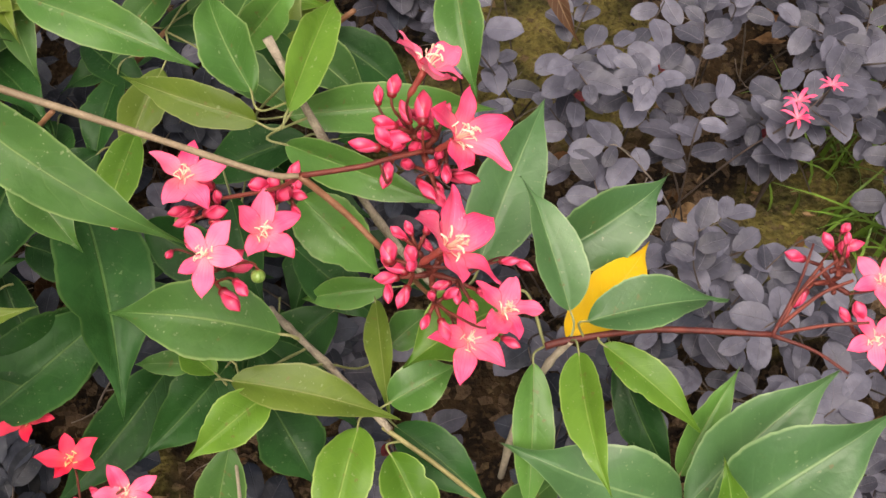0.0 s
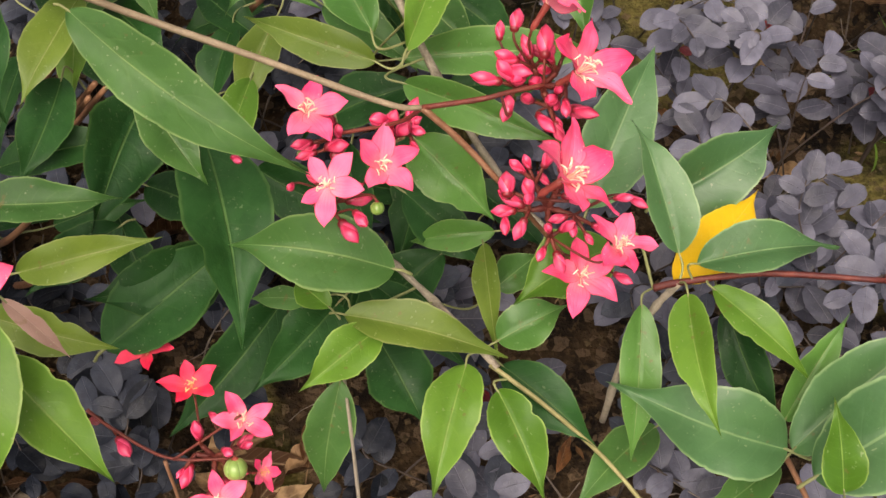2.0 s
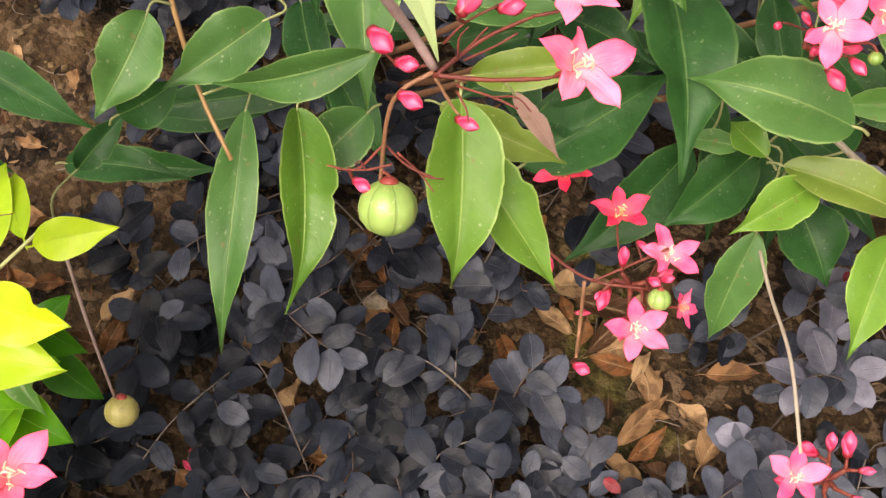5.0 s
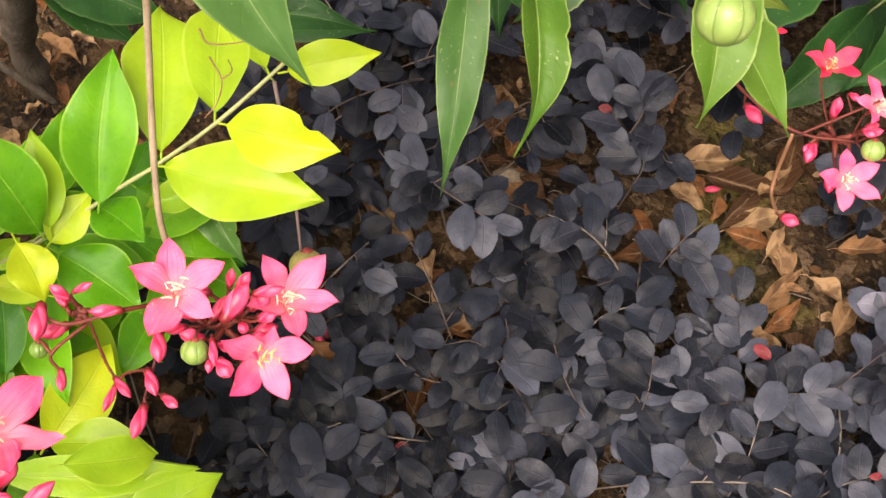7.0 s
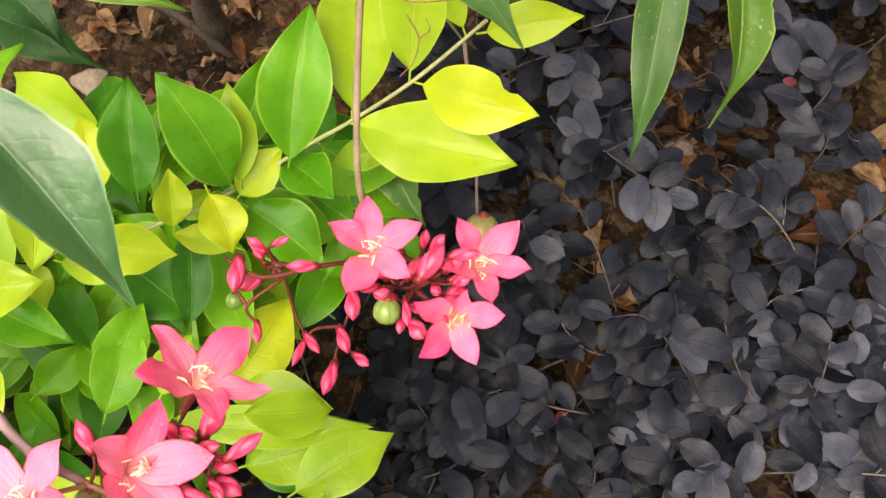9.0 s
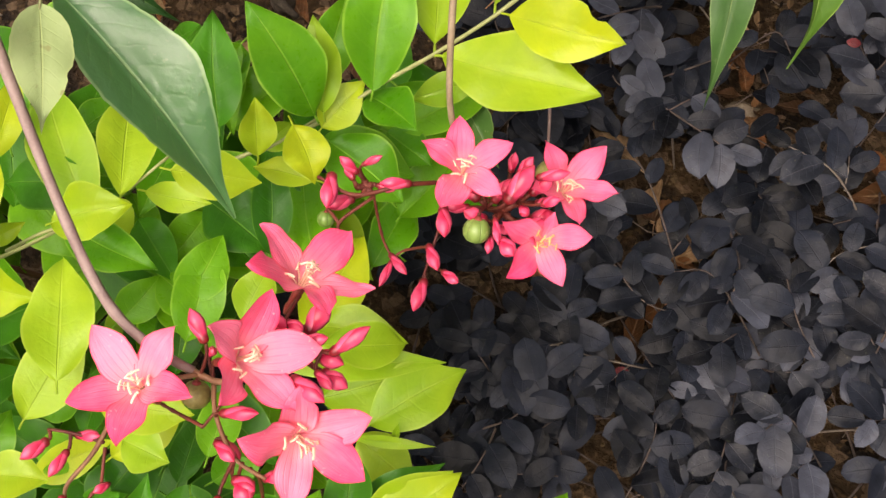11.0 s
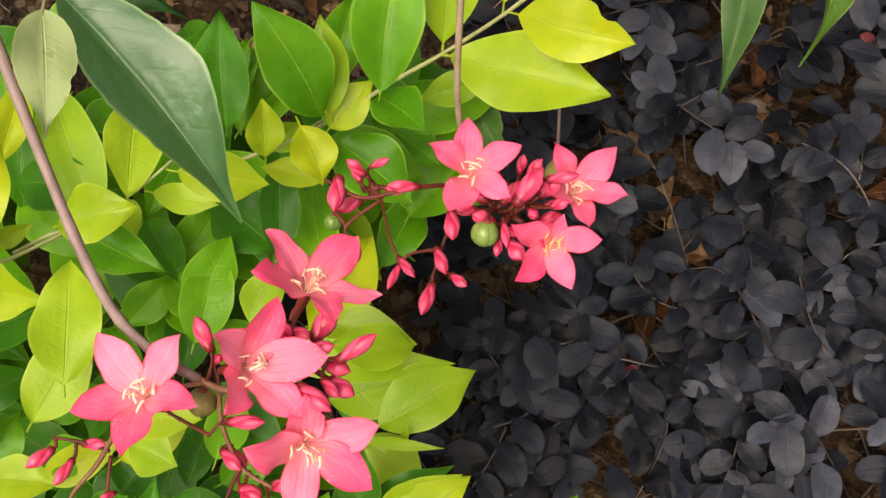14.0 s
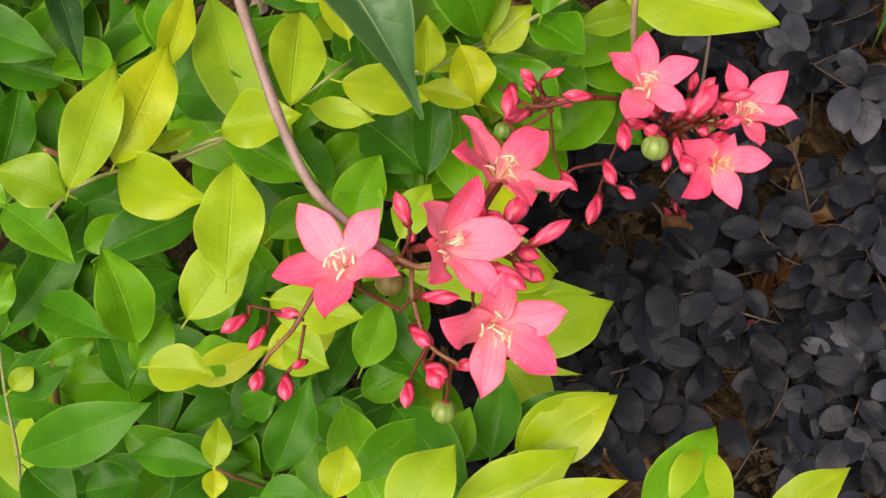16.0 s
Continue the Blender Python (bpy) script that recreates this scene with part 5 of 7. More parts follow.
shrub_leaf(GREEN, (-0.3262, 0.2766, 0.2200), (-0.3185, 0.1812, 0.1880), 0.0202, (0.18, -0.29, 0.94), 0.06, 0.14)
shrub_leaf(BRIGHT, (-0.3056, 0.2807, 0.2200), (-0.2877, 0.2016, 0.2040), 0.0276, (0.64, -0.00, 0.77), 0.06, 0.25, ((0.45, 0.3, 1, 0.04), (0.52, 0.2, 1, 0.03),))
shrub_leaf(GREEN, (-0.2817, 0.2932, 0.2000), (-0.3056, 0.2626, 0.1900), 0.0257, (0.17, -0.41, 0.90), 0.08, 0.14)
shrub_leaf(DARK, (-0.4363, 0.2676, 0.1400), (-0.3719, 0.2696, 0.1450), 0.0196, (-0.07, -0.26, 0.96), 0.08, 0.23)
shrub_leaf(GREEN, (-0.3543, 0.2862, 0.2700), (-0.3656, 0.2447, 0.2600), 0.0258, (0.42, -0.31, 0.85), 0.04, 0.13)
shrub_leaf(GREEN, (-0.4025, 0.2144, 0.3500), (-0.3527, 0.1671, 0.3050), 0.0272, (0.23, -0.58, 0.79), 0.04, 0.26)
shrub_leaf(DARK, (-0.4166, 0.2547, 0.2800), (-0.3635, 0.2407, 0.2600), 0.0194, (0.28, -0.32, 0.91), 0.04, 0.18)
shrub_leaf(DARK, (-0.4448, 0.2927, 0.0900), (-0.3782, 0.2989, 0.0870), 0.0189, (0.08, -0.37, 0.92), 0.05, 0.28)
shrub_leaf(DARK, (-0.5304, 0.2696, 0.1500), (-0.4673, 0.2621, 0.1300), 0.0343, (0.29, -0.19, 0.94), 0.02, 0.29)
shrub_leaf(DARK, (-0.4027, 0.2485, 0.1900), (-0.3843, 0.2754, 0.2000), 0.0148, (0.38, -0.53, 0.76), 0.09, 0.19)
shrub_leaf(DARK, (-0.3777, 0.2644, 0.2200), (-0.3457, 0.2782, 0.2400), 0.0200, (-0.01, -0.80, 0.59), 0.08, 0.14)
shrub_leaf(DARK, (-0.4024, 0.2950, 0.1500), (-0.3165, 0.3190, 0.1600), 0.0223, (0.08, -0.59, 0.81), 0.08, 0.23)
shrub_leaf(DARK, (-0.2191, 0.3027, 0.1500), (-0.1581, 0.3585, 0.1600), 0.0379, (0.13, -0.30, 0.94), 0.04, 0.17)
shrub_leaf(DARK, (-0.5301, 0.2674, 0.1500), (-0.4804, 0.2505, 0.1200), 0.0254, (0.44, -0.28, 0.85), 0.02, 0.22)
shrub_leaf(GLOSSY, (-0.5011, 0.1062, 0.3350), (-0.4424, 0.0660, 0.2950), 0.0300, (0.58, 0.06, 0.81), 0.08, 0.40)
shrub_leaf(PALE, (-0.4842, 0.0896, 0.3653), (-0.4755, 0.0596, 0.3553), 0.0161, (0.56, -0.11, 0.82), 0.08, 0.11)
shrub_leaf(MID, (-0.4183, 0.1706, 0.1700), (-0.3939, 0.1454, 0.1620), 0.0166, (0.05, -0.27, 0.96), 0.07, 0.28)
shrub_leaf(DARK, (-0.6570, 0.2148, 0.1100), (-0.5848, 0.1982, 0.1000), 0.0296, (0.05, -0.36, 0.93), 0.08, 0.22)
shrub_leaf(DARK, (-0.6603, 0.2255, 0.1300), (-0.5948, 0.1963, 0.1200), 0.0316, (0.18, 0.07, 0.98), 0.07, 0.13)
shrub_leaf(DARK, (-0.6493, 0.1078, 0.2000), (-0.6148, 0.0693, 0.2000), 0.0146, (0.29, 0.27, 0.92), 0.07, 0.20)
shrub_leaf(DARK, (-0.3474, 0.4121, 0.2000), (-0.3209, 0.3416, 0.1800), 0.0326, (0.19, -0.20, 0.96), 0.06, 0.29)
shrub_leaf(GREEN, (-0.3137, 0.4031, 0.2200), (-0.2849, 0.2993, 0.1900), 0.0455, (0.24, -0.20, 0.95), 0.07, 0.17)
shrub_leaf(DRY, (0.0198, 0.4504, 0.2700), (0.0325, 0.4239, 0.2550), 0.0079, (-0.25, -0.56, 0.79), 0.09, 0.27)
shrub_leaf(BRIGHT, (-0.5396, 0.1795, 0.2900), (-0.4664, 0.1637, 0.2850), 0.0225, (-0.02, -0.41, 0.91), 0.06, 0.35)

# ---- hedge: leaves in the light ----
hedge_leaf(LIME, (-0.4219, 0.1671, 0.2200), (-0.4434, 0.2314, 0.2100), 0.0296, (0.15, 0.21, 0.97), 0.09, 0.22)
hedge_leaf(FRESH, (-0.4388, 0.1432, 0.2200), (-0.4433, 0.1956, 0.2410), 0.0269, (0.31, -0.34, 0.89), 0.04, 0.27)
hedge_leaf(FRESH, (-0.4569, 0.1281, 0.2200), (-0.4842, 0.1521, 0.2530), 0.0258, (0.58, -0.37, 0.72), 0.07, 0.17)
hedge_leaf(LIME, (-0.4558, 0.1319, 0.2150), (-0.4666, 0.1617, 0.2330), 0.0164, (0.34, -0.41, 0.85), 0.06, 0.26)
hedge_leaf(LIME, (-0.4004, 0.1794, 0.2400), (-0.4148, 0.2341, 0.2250), 0.0245, (0.03, 0.28, 0.96), 0.08, 0.28)
hedge_leaf(GOLD, (-0.3868, 0.2000, 0.2400), (-0.4091, 0.2305, 0.2250), 0.0131, (-0.16, 0.36, 0.92), 0.08, 0.10)
hedge_leaf(GOLD, (-0.3759, 0.1948, 0.2520), (-0.3444, 0.2061, 0.2570), 0.0155, (0.04, -0.52, 0.86), 0.08, 0.11)
hedge_leaf(GOLD, (-0.3924, 0.1717, 0.2500), (-0.3498, 0.1675, 0.2570), 0.0220, (-0.19, -0.32, 0.93), 0.05, 0.20, ((0.74, 0.4, 1, 0.06),))
hedge_leaf(LIME, (-0.4136, 0.1571, 0.2350), (-0.3548, 0.1552, 0.2400), 0.0290, (-0.09, -0.20, 0.97), 0.04, 0.21)
hedge_leaf(LIME, (-0.4077, 0.1644, 0.2000), (-0.4290, 0.1510, 0.2000), 0.0135, (0.22, -0.35, 0.91), 0.05, 0.26)
hedge_leaf(GOLD, (-0.4560, 0.1274, 0.2100), (-0.4443, 0.1494, 0.2150), 0.0159, (0.13, -0.29, 0.95), 0.02, 0.13)
hedge_leaf(FRESH, (-0.4425, 0.1447, 0.2100), (-0.4176, 0.1320, 0.2230), 0.0193, (-0.35, 0.26, 0.90), 0.02, 0.29)
hedge_leaf(GOLD, (-0.4722, 0.1070, 0.2200), (-0.4762, 0.1246, 0.2330), 0.0143, (0.64, -0.37, 0.67), 0.03, 0.20)
hedge_leaf(GOLD, (-0.4636, 0.1223, 0.2200), (-0.4507, 0.1051, 0.2100), 0.0182, (0.48, -0.16, 0.86), 0.04, 0.17)
hedge_leaf(GOLD, (-0.4552, 0.1094, 0.2000), (-0.4806, 0.1081, 0.2000), 0.0114, (0.01, -0.13, 0.99), 0.06, 0.17)
hedge_leaf(FRESH, (-0.4549, 0.1259, 0.2000), (-0.4213, 0.1128, 0.1900), 0.0267, (0.29, -0.02, 0.96), 0.04, 0.12)
hedge_leaf(GOLD, (-0.4492, 0.0573, 0.1700), (-0.4390, 0.1024, 0.1630), 0.0257, (0.40, 0.06, 0.92), 0.07, 0.18)
hedge_leaf(GOLD, (-0.4478, 0.0582, 0.1700), (-0.4062, 0.0634, 0.1680), 0.0191, (0.04, 0.09, 1.00), 0.03, 0.17)
hedge_leaf(LIME, (-0.4657, 0.0427, 0.1700), (-0.3903, 0.0617, 0.1600), 0.0166, (0.17, -0.11, 0.98), 0.07, 0.18)
hedge_leaf(LIME, (-0.4756, 0.1133, 0.2100), (-0.4676, 0.1268, 0.2100), 0.0113, (0.49, -0.28, 0.83), 0.06, 0.19)
hedge_leaf(LIME, (-0.4123, 0.0290, 0.1600), (-0.3826, 0.0620, 0.1550), 0.0261, (0.18, -0.01, 0.98), 0.05, 0.24)
hedge_leaf(LIME, (-0.4350, 0.0332, 0.1600), (-0.3938, 0.0630, 0.1500), 0.0263, (0.26, -0.02, 0.96), 0.07, 0.19)
hedge_leaf(LIME, (-0.4338, 0.0504, 0.1900), (-0.4066, 0.0632, 0.1680), 0.0188, (0.60, 0.13, 0.79), 0.06, 0.24)
hedge_leaf(LIME, (-0.4629, 0.0487, 0.2000), (-0.4595, 0.0731, 0.2000), 0.0157, (0.16, -0.02, 0.99), 0.05, 0.19)
hedge_leaf(GOLD, (-0.4171, 0.0238, 0.1500), (-0.3900, 0.0130, 0.1400), 0.0215, (0.25, -0.25, 0.93), 0.09, 0.17)
hedge_leaf(LIME, (-0.4169, 0.0225, 0.1600), (-0.3833, 0.0282, 0.1650), 0.0049, (-0.09, -0.29, 0.95), 0.08, 0.15)
hedge_leaf(LIME, (-0.4009, 0.0260, 0.1600), (-0.3999, 0.0323, 0.1680), 0.0032, (0.14, -0.78, 0.61), 0.03, 0.26)
hedge_leaf(GOLD, (-0.3937, -0.0106, 0.2000), (-0.3691, 0.0187, 0.2090), 0.0191, (0.01, -0.30, 0.95), 0.08, 0.26)
hedge_leaf(DEEP, (-0.4055, -0.0026, 0.1700), (-0.3768, 0.0227, 0.1750), 0.0130, (0.04, -0.24, 0.97), 0.07, 0.21)
hedge_leaf(LIME, (-0.5041, 0.0060, 0.2400), (-0.5217, 0.0480, 0.2360), 0.0245, (0.19, 0.18, 0.96), 0.06, 0.10)
hedge_leaf(LIME, (-0.5202, -0.0098, 0.2200), (-0.5124, 0.0316, 0.2200), 0.0229, (0.30, -0.05, 0.95), 0.07, 0.11)
hedge_leaf(GOLD, (-0.5336, 0.0595, 0.2300), (-0.5058, 0.0736, 0.2340), 0.0214, (-0.00, -0.27, 0.96), 0.03, 0.28)
hedge_leaf(FRESH, (-0.5412, 0.0640, 0.2100), (-0.4981, 0.0571, 0.2100), 0.0192, (0.01, 0.04, 1.00), 0.02, 0.27)
hedge_leaf(LIME, (-0.5364, 0.0709, 0.2000), (-0.5798, 0.1222, 0.2000), 0.0259, (0.08, 0.07, 0.99), 0.08, 0.23)
hedge_leaf(LIME, (-0.5127, 0.0764, 0.2300), (-0.5290, 0.1172, 0.2200), 0.0220, (0.40, 0.39, 0.83), 0.09, 0.22)
hedge_leaf(GOLD, (-0.4957, 0.0894, 0.2350), (-0.4663, 0.0970, 0.2220), 0.0185, (0.47, -0.33, 0.82), 0.02, 0.25)
hedge_leaf(LIME, (-0.5140, 0.0848, 0.2100), (-0.4866, 0.0871, 0.2100), 0.0116, (0.03, -0.27, 0.96), 0.07, 0.12)
hedge_leaf(DEEP, (-0.5838, 0.1091, 0.1500), (-0.5828, 0.1423, 0.1500), 0.0216, (0.59, -0.01, 0.81), 0.09, 0.11)
hedge_leaf(DEEP, (-0.5270, 0.0794, 0.1800), (-0.5000, 0.0579, 0.1800), 0.0177, (0.12, 0.16, 0.98), 0.06, 0.27)
hedge_leaf(DEEP, (-0.5022, 0.0949, 0.1800), (-0.4672, 0.0809, 0.1800), 0.0258, (0.01, 0.04, 1.00), 0.03, 0.15)
hedge_leaf(DEEP, (-0.4652, 0.0784, 0.1900), (-0.4767, 0.1158, 0.2000), 0.0165, (0.35, -0.14, 0.93), 0.07, 0.18)
hedge_leaf(DEEP, (-0.4836, 0.1125, 0.1700), (-0.4653, 0.1044, 0.1700), 0.0151, (-0.02, -0.04, 1.00), 0.05, 0.17)
hedge_leaf(FRESH, (-0.4850, 0.0362, 0.1900), (-0.4888, 0.0756, 0.1900), 0.0208, (0.31, 0.04, 0.95), 0.03, 0.20)
hedge_leaf(GOLD, (-0.5729, 0.0778, 0.2200), (-0.5780, 0.1159, 0.2200), 0.0140, (0.67, 0.10, 0.74), 0.05, 0.25)
hedge_leaf(GOLD, (-0.5563, 0.0227, 0.2200), (-0.5353, 0.0337, 0.2200), 0.0131, (0.09, -0.17, 0.98), 0.07, 0.25)
hedge_leaf(GOLD, (-0.5178, -0.0284, 0.2000), (-0.4945, -0.0071, 0.2000), 0.0146, (0.23, -0.25, 0.94), 0.06, 0.20)
hedge_leaf(GOLD, (-0.4922, -0.0128, 0.2000), (-0.4734, 0.0147, 0.2000), 0.0188, (0.31, -0.20, 0.93), 0.08, 0.13)
hedge_leaf(DEEP, (-0.4919, -0.0244, 0.1900), (-0.4842, -0.0072, 0.1900), 0.0196, (0.15, -0.06, 0.99), 0.07, 0.28)
hedge_leaf(DEEP, (-0.4870, -0.0113, 0.1600), (-0.4837, 0.0199, 0.1600), 0.0184, (0.34, -0.03, 0.94), 0.05, 0.24)
hedge_leaf(LIME, (-0.5681, 0.0161, 0.2500), (-0.5753, 0.0673, 0.2470), 0.0204, (0.39, 0.12, 0.91), 0.04, 0.14)
hedge_leaf(GOLD, (-0.5620, 0.0322, 0.2400), (-0.5630, 0.0826, 0.2400), 0.0220, (0.53, 0.02, 0.84), 0.04, 0.15)
hedge_leaf(LIME, (-0.5745, 0.0156, 0.2400), (-0.5992, 0.0139, 0.2500), 0.0202, (0.39, -0.03, 0.92), 0.09, 0.16)
hedge_leaf(GOLD, (-0.5655, 0.0318, 0.2300), (-0.5216, 0.0308, 0.2400), 0.0229, (-0.22, -0.27, 0.94), 0.05, 0.27)
hedge_leaf(GOLD, (-0.5619, 0.0457, 0.2200), (-0.5495, 0.0586, 0.2200), 0.0081, (0.37, -0.34, 0.86), 0.04, 0.14)
hedge_leaf(FRESH, (-0.5805, 0.0894, 0.2000), (-0.5947, 0.1190, 0.2100), 0.0183, (0.26, -0.20, 0.94), 0.05, 0.18)
hedge_leaf(FRESH, (-0.6217, 0.0079, 0.2000), (-0.5827, -0.0032, 0.2000), 0.0195, (0.06, 0.22, 0.97), 0.05, 0.16)
hedge_leaf(DEEP, (-0.6447, 0.0238, 0.1800), (-0.6559, 0.0648, 0.1800), 0.0188, (0.61, 0.18, 0.77), 0.03, 0.30)
hedge_leaf(DEEP, (-0.6792, 0.0792, 0.2000), (-0.6304, 0.0748, 0.2000), 0.0229, (-0.01, -0.18, 0.98), 0.06, 0.19)
hedge_leaf(FRESH, (-0.5396, -0.0236, 0.2100), (-0.5560, 0.0028, 0.2350), 0.0218, (0.73, -0.18, 0.66), 0.08, 0.21)
hedge_leaf(DEEP, (-0.6088, -0.0335, 0.1800), (-0.5999, 0.0236, 0.1800), 0.0213, (0.51, -0.07, 0.86), 0.07, 0.27)
hedge_leaf(DEEP, (-0.5999, -0.0223, 0.1800), (-0.5543, -0.0248, 0.2000), 0.0190, (-0.40, 0.06, 0.91), 0.07, 0.29)
hedge_leaf(DEEP, (-0.6074, 0.0243, 0.1700), (-0.5576, 0.0115, 0.1700), 0.0228, (0.01, 0.04, 1.00), 0.04, 0.15)
hedge_leaf(FRESH, (-0.5401, -0.0332, 0.2000), (-0.5366, -0.0079, 0.2000), 0.0174, (0.50, -0.06, 0.86), 0.07, 0.29)
hedge_leaf(DEEP, (-0.5443, -0.0414, 0.1900), (-0.5668, -0.0199, 0.1900), 0.0150, (0.31, 0.34, 0.89), 0.04, 0.14)
hedge_leaf(GOLD, (-0.5174, -0.0311, 0.2400), (-0.4939, -0.0258, 0.2400), 0.0167, (0.00, -0.01, 1.00), 0.03, 0.24)
hedge_leaf(DEEP, (-0.5470, -0.0743, 0.2400), (-0.5066, -0.0419, 0.2500), 0.0203, (0.13, -0.43, 0.89), 0.08, 0.15)
hedge_leaf(DEEP, (-0.5789, -0.0570, 0.2100), (-0.5557, -0.0413, 0.2200), 0.0130, (0.04, -0.56, 0.83), 0.04, 0.18)
hedge_leaf(DEEP, (-0.4672, -0.0489, 0.2200), (-0.4653, -0.0141, 0.2300), 0.0174, (0.39, -0.27, 0.88), 0.03, 0.12)
hedge_leaf(DEEP, (-0.4862, -0.0548, 0.2300), (-0.5157, -0.0612, 0.2300), 0.0132, (-0.03, 0.12, 0.99), 0.04, 0.17)
hedge_leaf(GOLD, (-0.4773, -0.0531, 0.2500), (-0.4829, -0.0380, 0.2500), 0.0096, (0.35, 0.14, 0.93), 0.07, 0.10)
hedge_leaf(GOLD, (-0.4772, -0.0542, 0.2500), (-0.4733, -0.0632, 0.2500), 0.0082, (0.37, 0.17, 0.91), 0.05, 0.20)
hedge_leaf(GOLD, (-0.4391, -0.0485, 0.2400), (-0.4417, -0.0312, 0.2400), 0.0142, (0.13, 0.02, 0.99), 0.06, 0.29)
hedge_leaf(FRESH, (-0.4431, -0.0413, 0.2100), (-0.4279, -0.0108, 0.2000), 0.0160, (0.27, 0.19, 0.94), 0.06, 0.12)
hedge_leaf(LIME, (-0.4184, -0.0502, 0.2300), (-0.4096, -0.0179, 0.2300), 0.0232, (0.08, -0.02, 1.00), 0.07, 0.12)
hedge_leaf(GOLD, (-0.3906, -0.0138, 0.2000), (-0.3659, 0.0186, 0.2090), 0.0211, (0.10, -0.34, 0.94), 0.08, 0.12)
hedge_leaf(LIME, (-0.4055, -0.0377, 0.2100), (-0.3725, -0.0029, 0.2100), 0.0232, (0.21, -0.19, 0.96), 0.05, 0.25)
hedge_leaf(GOLD, (-0.3871, -0.0312, 0.2200), (-0.3529, -0.0082, 0.2200), 0.0124, (0.10, -0.14, 0.99), 0.04, 0.24)
hedge_leaf(FRESH, (-0.3438, -0.0166, 0.1800), (-0.3302, 0.0267, 0.1680), 0.0220, (0.15, 0.23, 0.96), 0.08, 0.15)
hedge_leaf(LIME, (-0.3282, -0.0125, 0.1780), (-0.3317, 0.0190, 0.1720), 0.0238, (0.04, 0.20, 0.98), 0.09, 0.23)
hedge_leaf(GOLD, (-0.3048, -0.0036, 0.1800), (-0.2819, 0.0273, 0.1800), 0.0160, (-0.01, 0.01, 1.00), 0.03, 0.20)
hedge_leaf(DEEP, (-0.4039, -0.0154, 0.1800), (-0.4110, 0.0180, 0.1800), 0.0179, (0.07, 0.02, 1.00), 0.07, 0.24)
hedge_leaf(GOLD, (-0.4823, 0.0040, 0.2500), (-0.4501, 0.0089, 0.2500), 0.0177, (0.03, -0.18, 0.98), 0.03, 0.23)
hedge_leaf(LIME, (-0.4821, -0.0059, 0.2200), (-0.4633, -0.0082, 0.2200), 0.0169, (-0.01, -0.08, 1.00), 0.03, 0.28)
hedge_leaf(FRESH, (-0.4576, -0.0024, 0.2000), (-0.4589, 0.0254, 0.2000), 0.0161, (0.33, 0.02, 0.95), 0.03, 0.29)
hedge_leaf(DEEP, (-0.4755, -0.0153, 0.1700), (-0.4763, 0.0144, 0.1700), 0.0149, (0.14, 0.01, 0.99), 0.04, 0.24)
hedge_leaf(FRESH, (-0.5014, -0.0160, 0.2000), (-0.5237, -0.0190, 0.2000), 0.0162, (0.01, -0.05, 1.00), 0.06, 0.23)
hedge_leaf(DEEP, (-0.4746, -0.0207, 0.1800), (-0.4484, -0.0264, 0.1800), 0.0184, (0.01, 0.06, 1.00), 0.04, 0.14)
hedge_leaf(FRESH, (-0.4150, -0.0228, 0.1900), (-0.4163, -0.0008, 0.1900), 0.0138, (-0.01, -0.00, 1.00), 0.07, 0.25)
hedge_leaf(DEEP, (-0.4626, -0.0574, 0.2400), (-0.4441, -0.0504, 0.2400), 0.0139, (0.03, -0.06, 1.00), 0.07, 0.17)
hedge_leaf(DEEP, (-0.5642, -0.0818, 0.2000), (-0.5373, -0.0882, 0.2000), 0.0205, (0.07, 0.32, 0.94), 0.05, 0.27)
hedge_leaf(DEEP, (-0.5390, -0.0812, 0.2000), (-0.5201, -0.0695, 0.2000), 0.0182, (-0.03, 0.04, 1.00), 0.06, 0.15)
hedge_leaf(DEEP, (-0.5072, -0.0713, 0.2000), (-0.4989, -0.0562, 0.1900), 0.0150, (0.57, 0.24, 0.79), 0.04, 0.17)
hedge_leaf(FRESH, (-0.4918, 0.0493, 0.1900), (-0.4862, 0.0808, 0.1900), 0.0193, (0.31, -0.05, 0.95), 0.06, 0.25)
hedge_leaf(GOLD, (-0.5727, -0.0563, 0.2200), (-0.5683, -0.0458, 0.2200), 0.0093, (0.37, -0.15, 0.92), 0.08, 0.12)
hedge_leaf(FRESH, (-0.6068, -0.0345, 0.2000), (-0.6065, -0.0149, 0.2000), 0.0136, (0.46, -0.00, 0.89), 0.03, 0.12)
hedge_leaf(DEEP, (-0.4937, -0.0331, 0.2000), (-0.4806, -0.0231, 0.2100), 0.0127, (-0.12, -0.62, 0.78), 0.07, 0.14)
hedge_leaf(DEEP, (-0.4997, 0.1202, 0.2000), (-0.5110, 0.1593, 0.2200), 0.0229, (0.34, -0.36, 0.87), 0.05, 0.25)
hedge_leaf(FRESH, (-0.4697, 0.1491, 0.1900), (-0.4687, 0.1896, 0.2000), 0.0188, (0.47, -0.23, 0.85), 0.07, 0.22)
hedge_leaf(DEEP, (-0.4506, 0.1592, 0.1700), (-0.4464, 0.1893, 0.1700), 0.0147, (0.20, -0.03, 0.98), 0.05, 0.14)
hedge_leaf(GOLD, (-0.5140, 0.1189, 0.2000), (-0.5291, 0.1432, 0.2100), 0.0160, (0.42, -0.13, 0.90), 0.06, 0.14)
hedge_leaf(FRESH, (-0.4424, 0.1458, 0.1700), (-0.4195, 0.1365, 0.1700), 0.0190, (-0.01, -0.03, 1.00), 0.07, 0.11)
hedge_leaf(FRESH, (-0.4651, 0.1314, 0.1800), (-0.4248, 0.1301, 0.1700), 0.0265, (0.22, -0.34, 0.91), 0.08, 0.29)
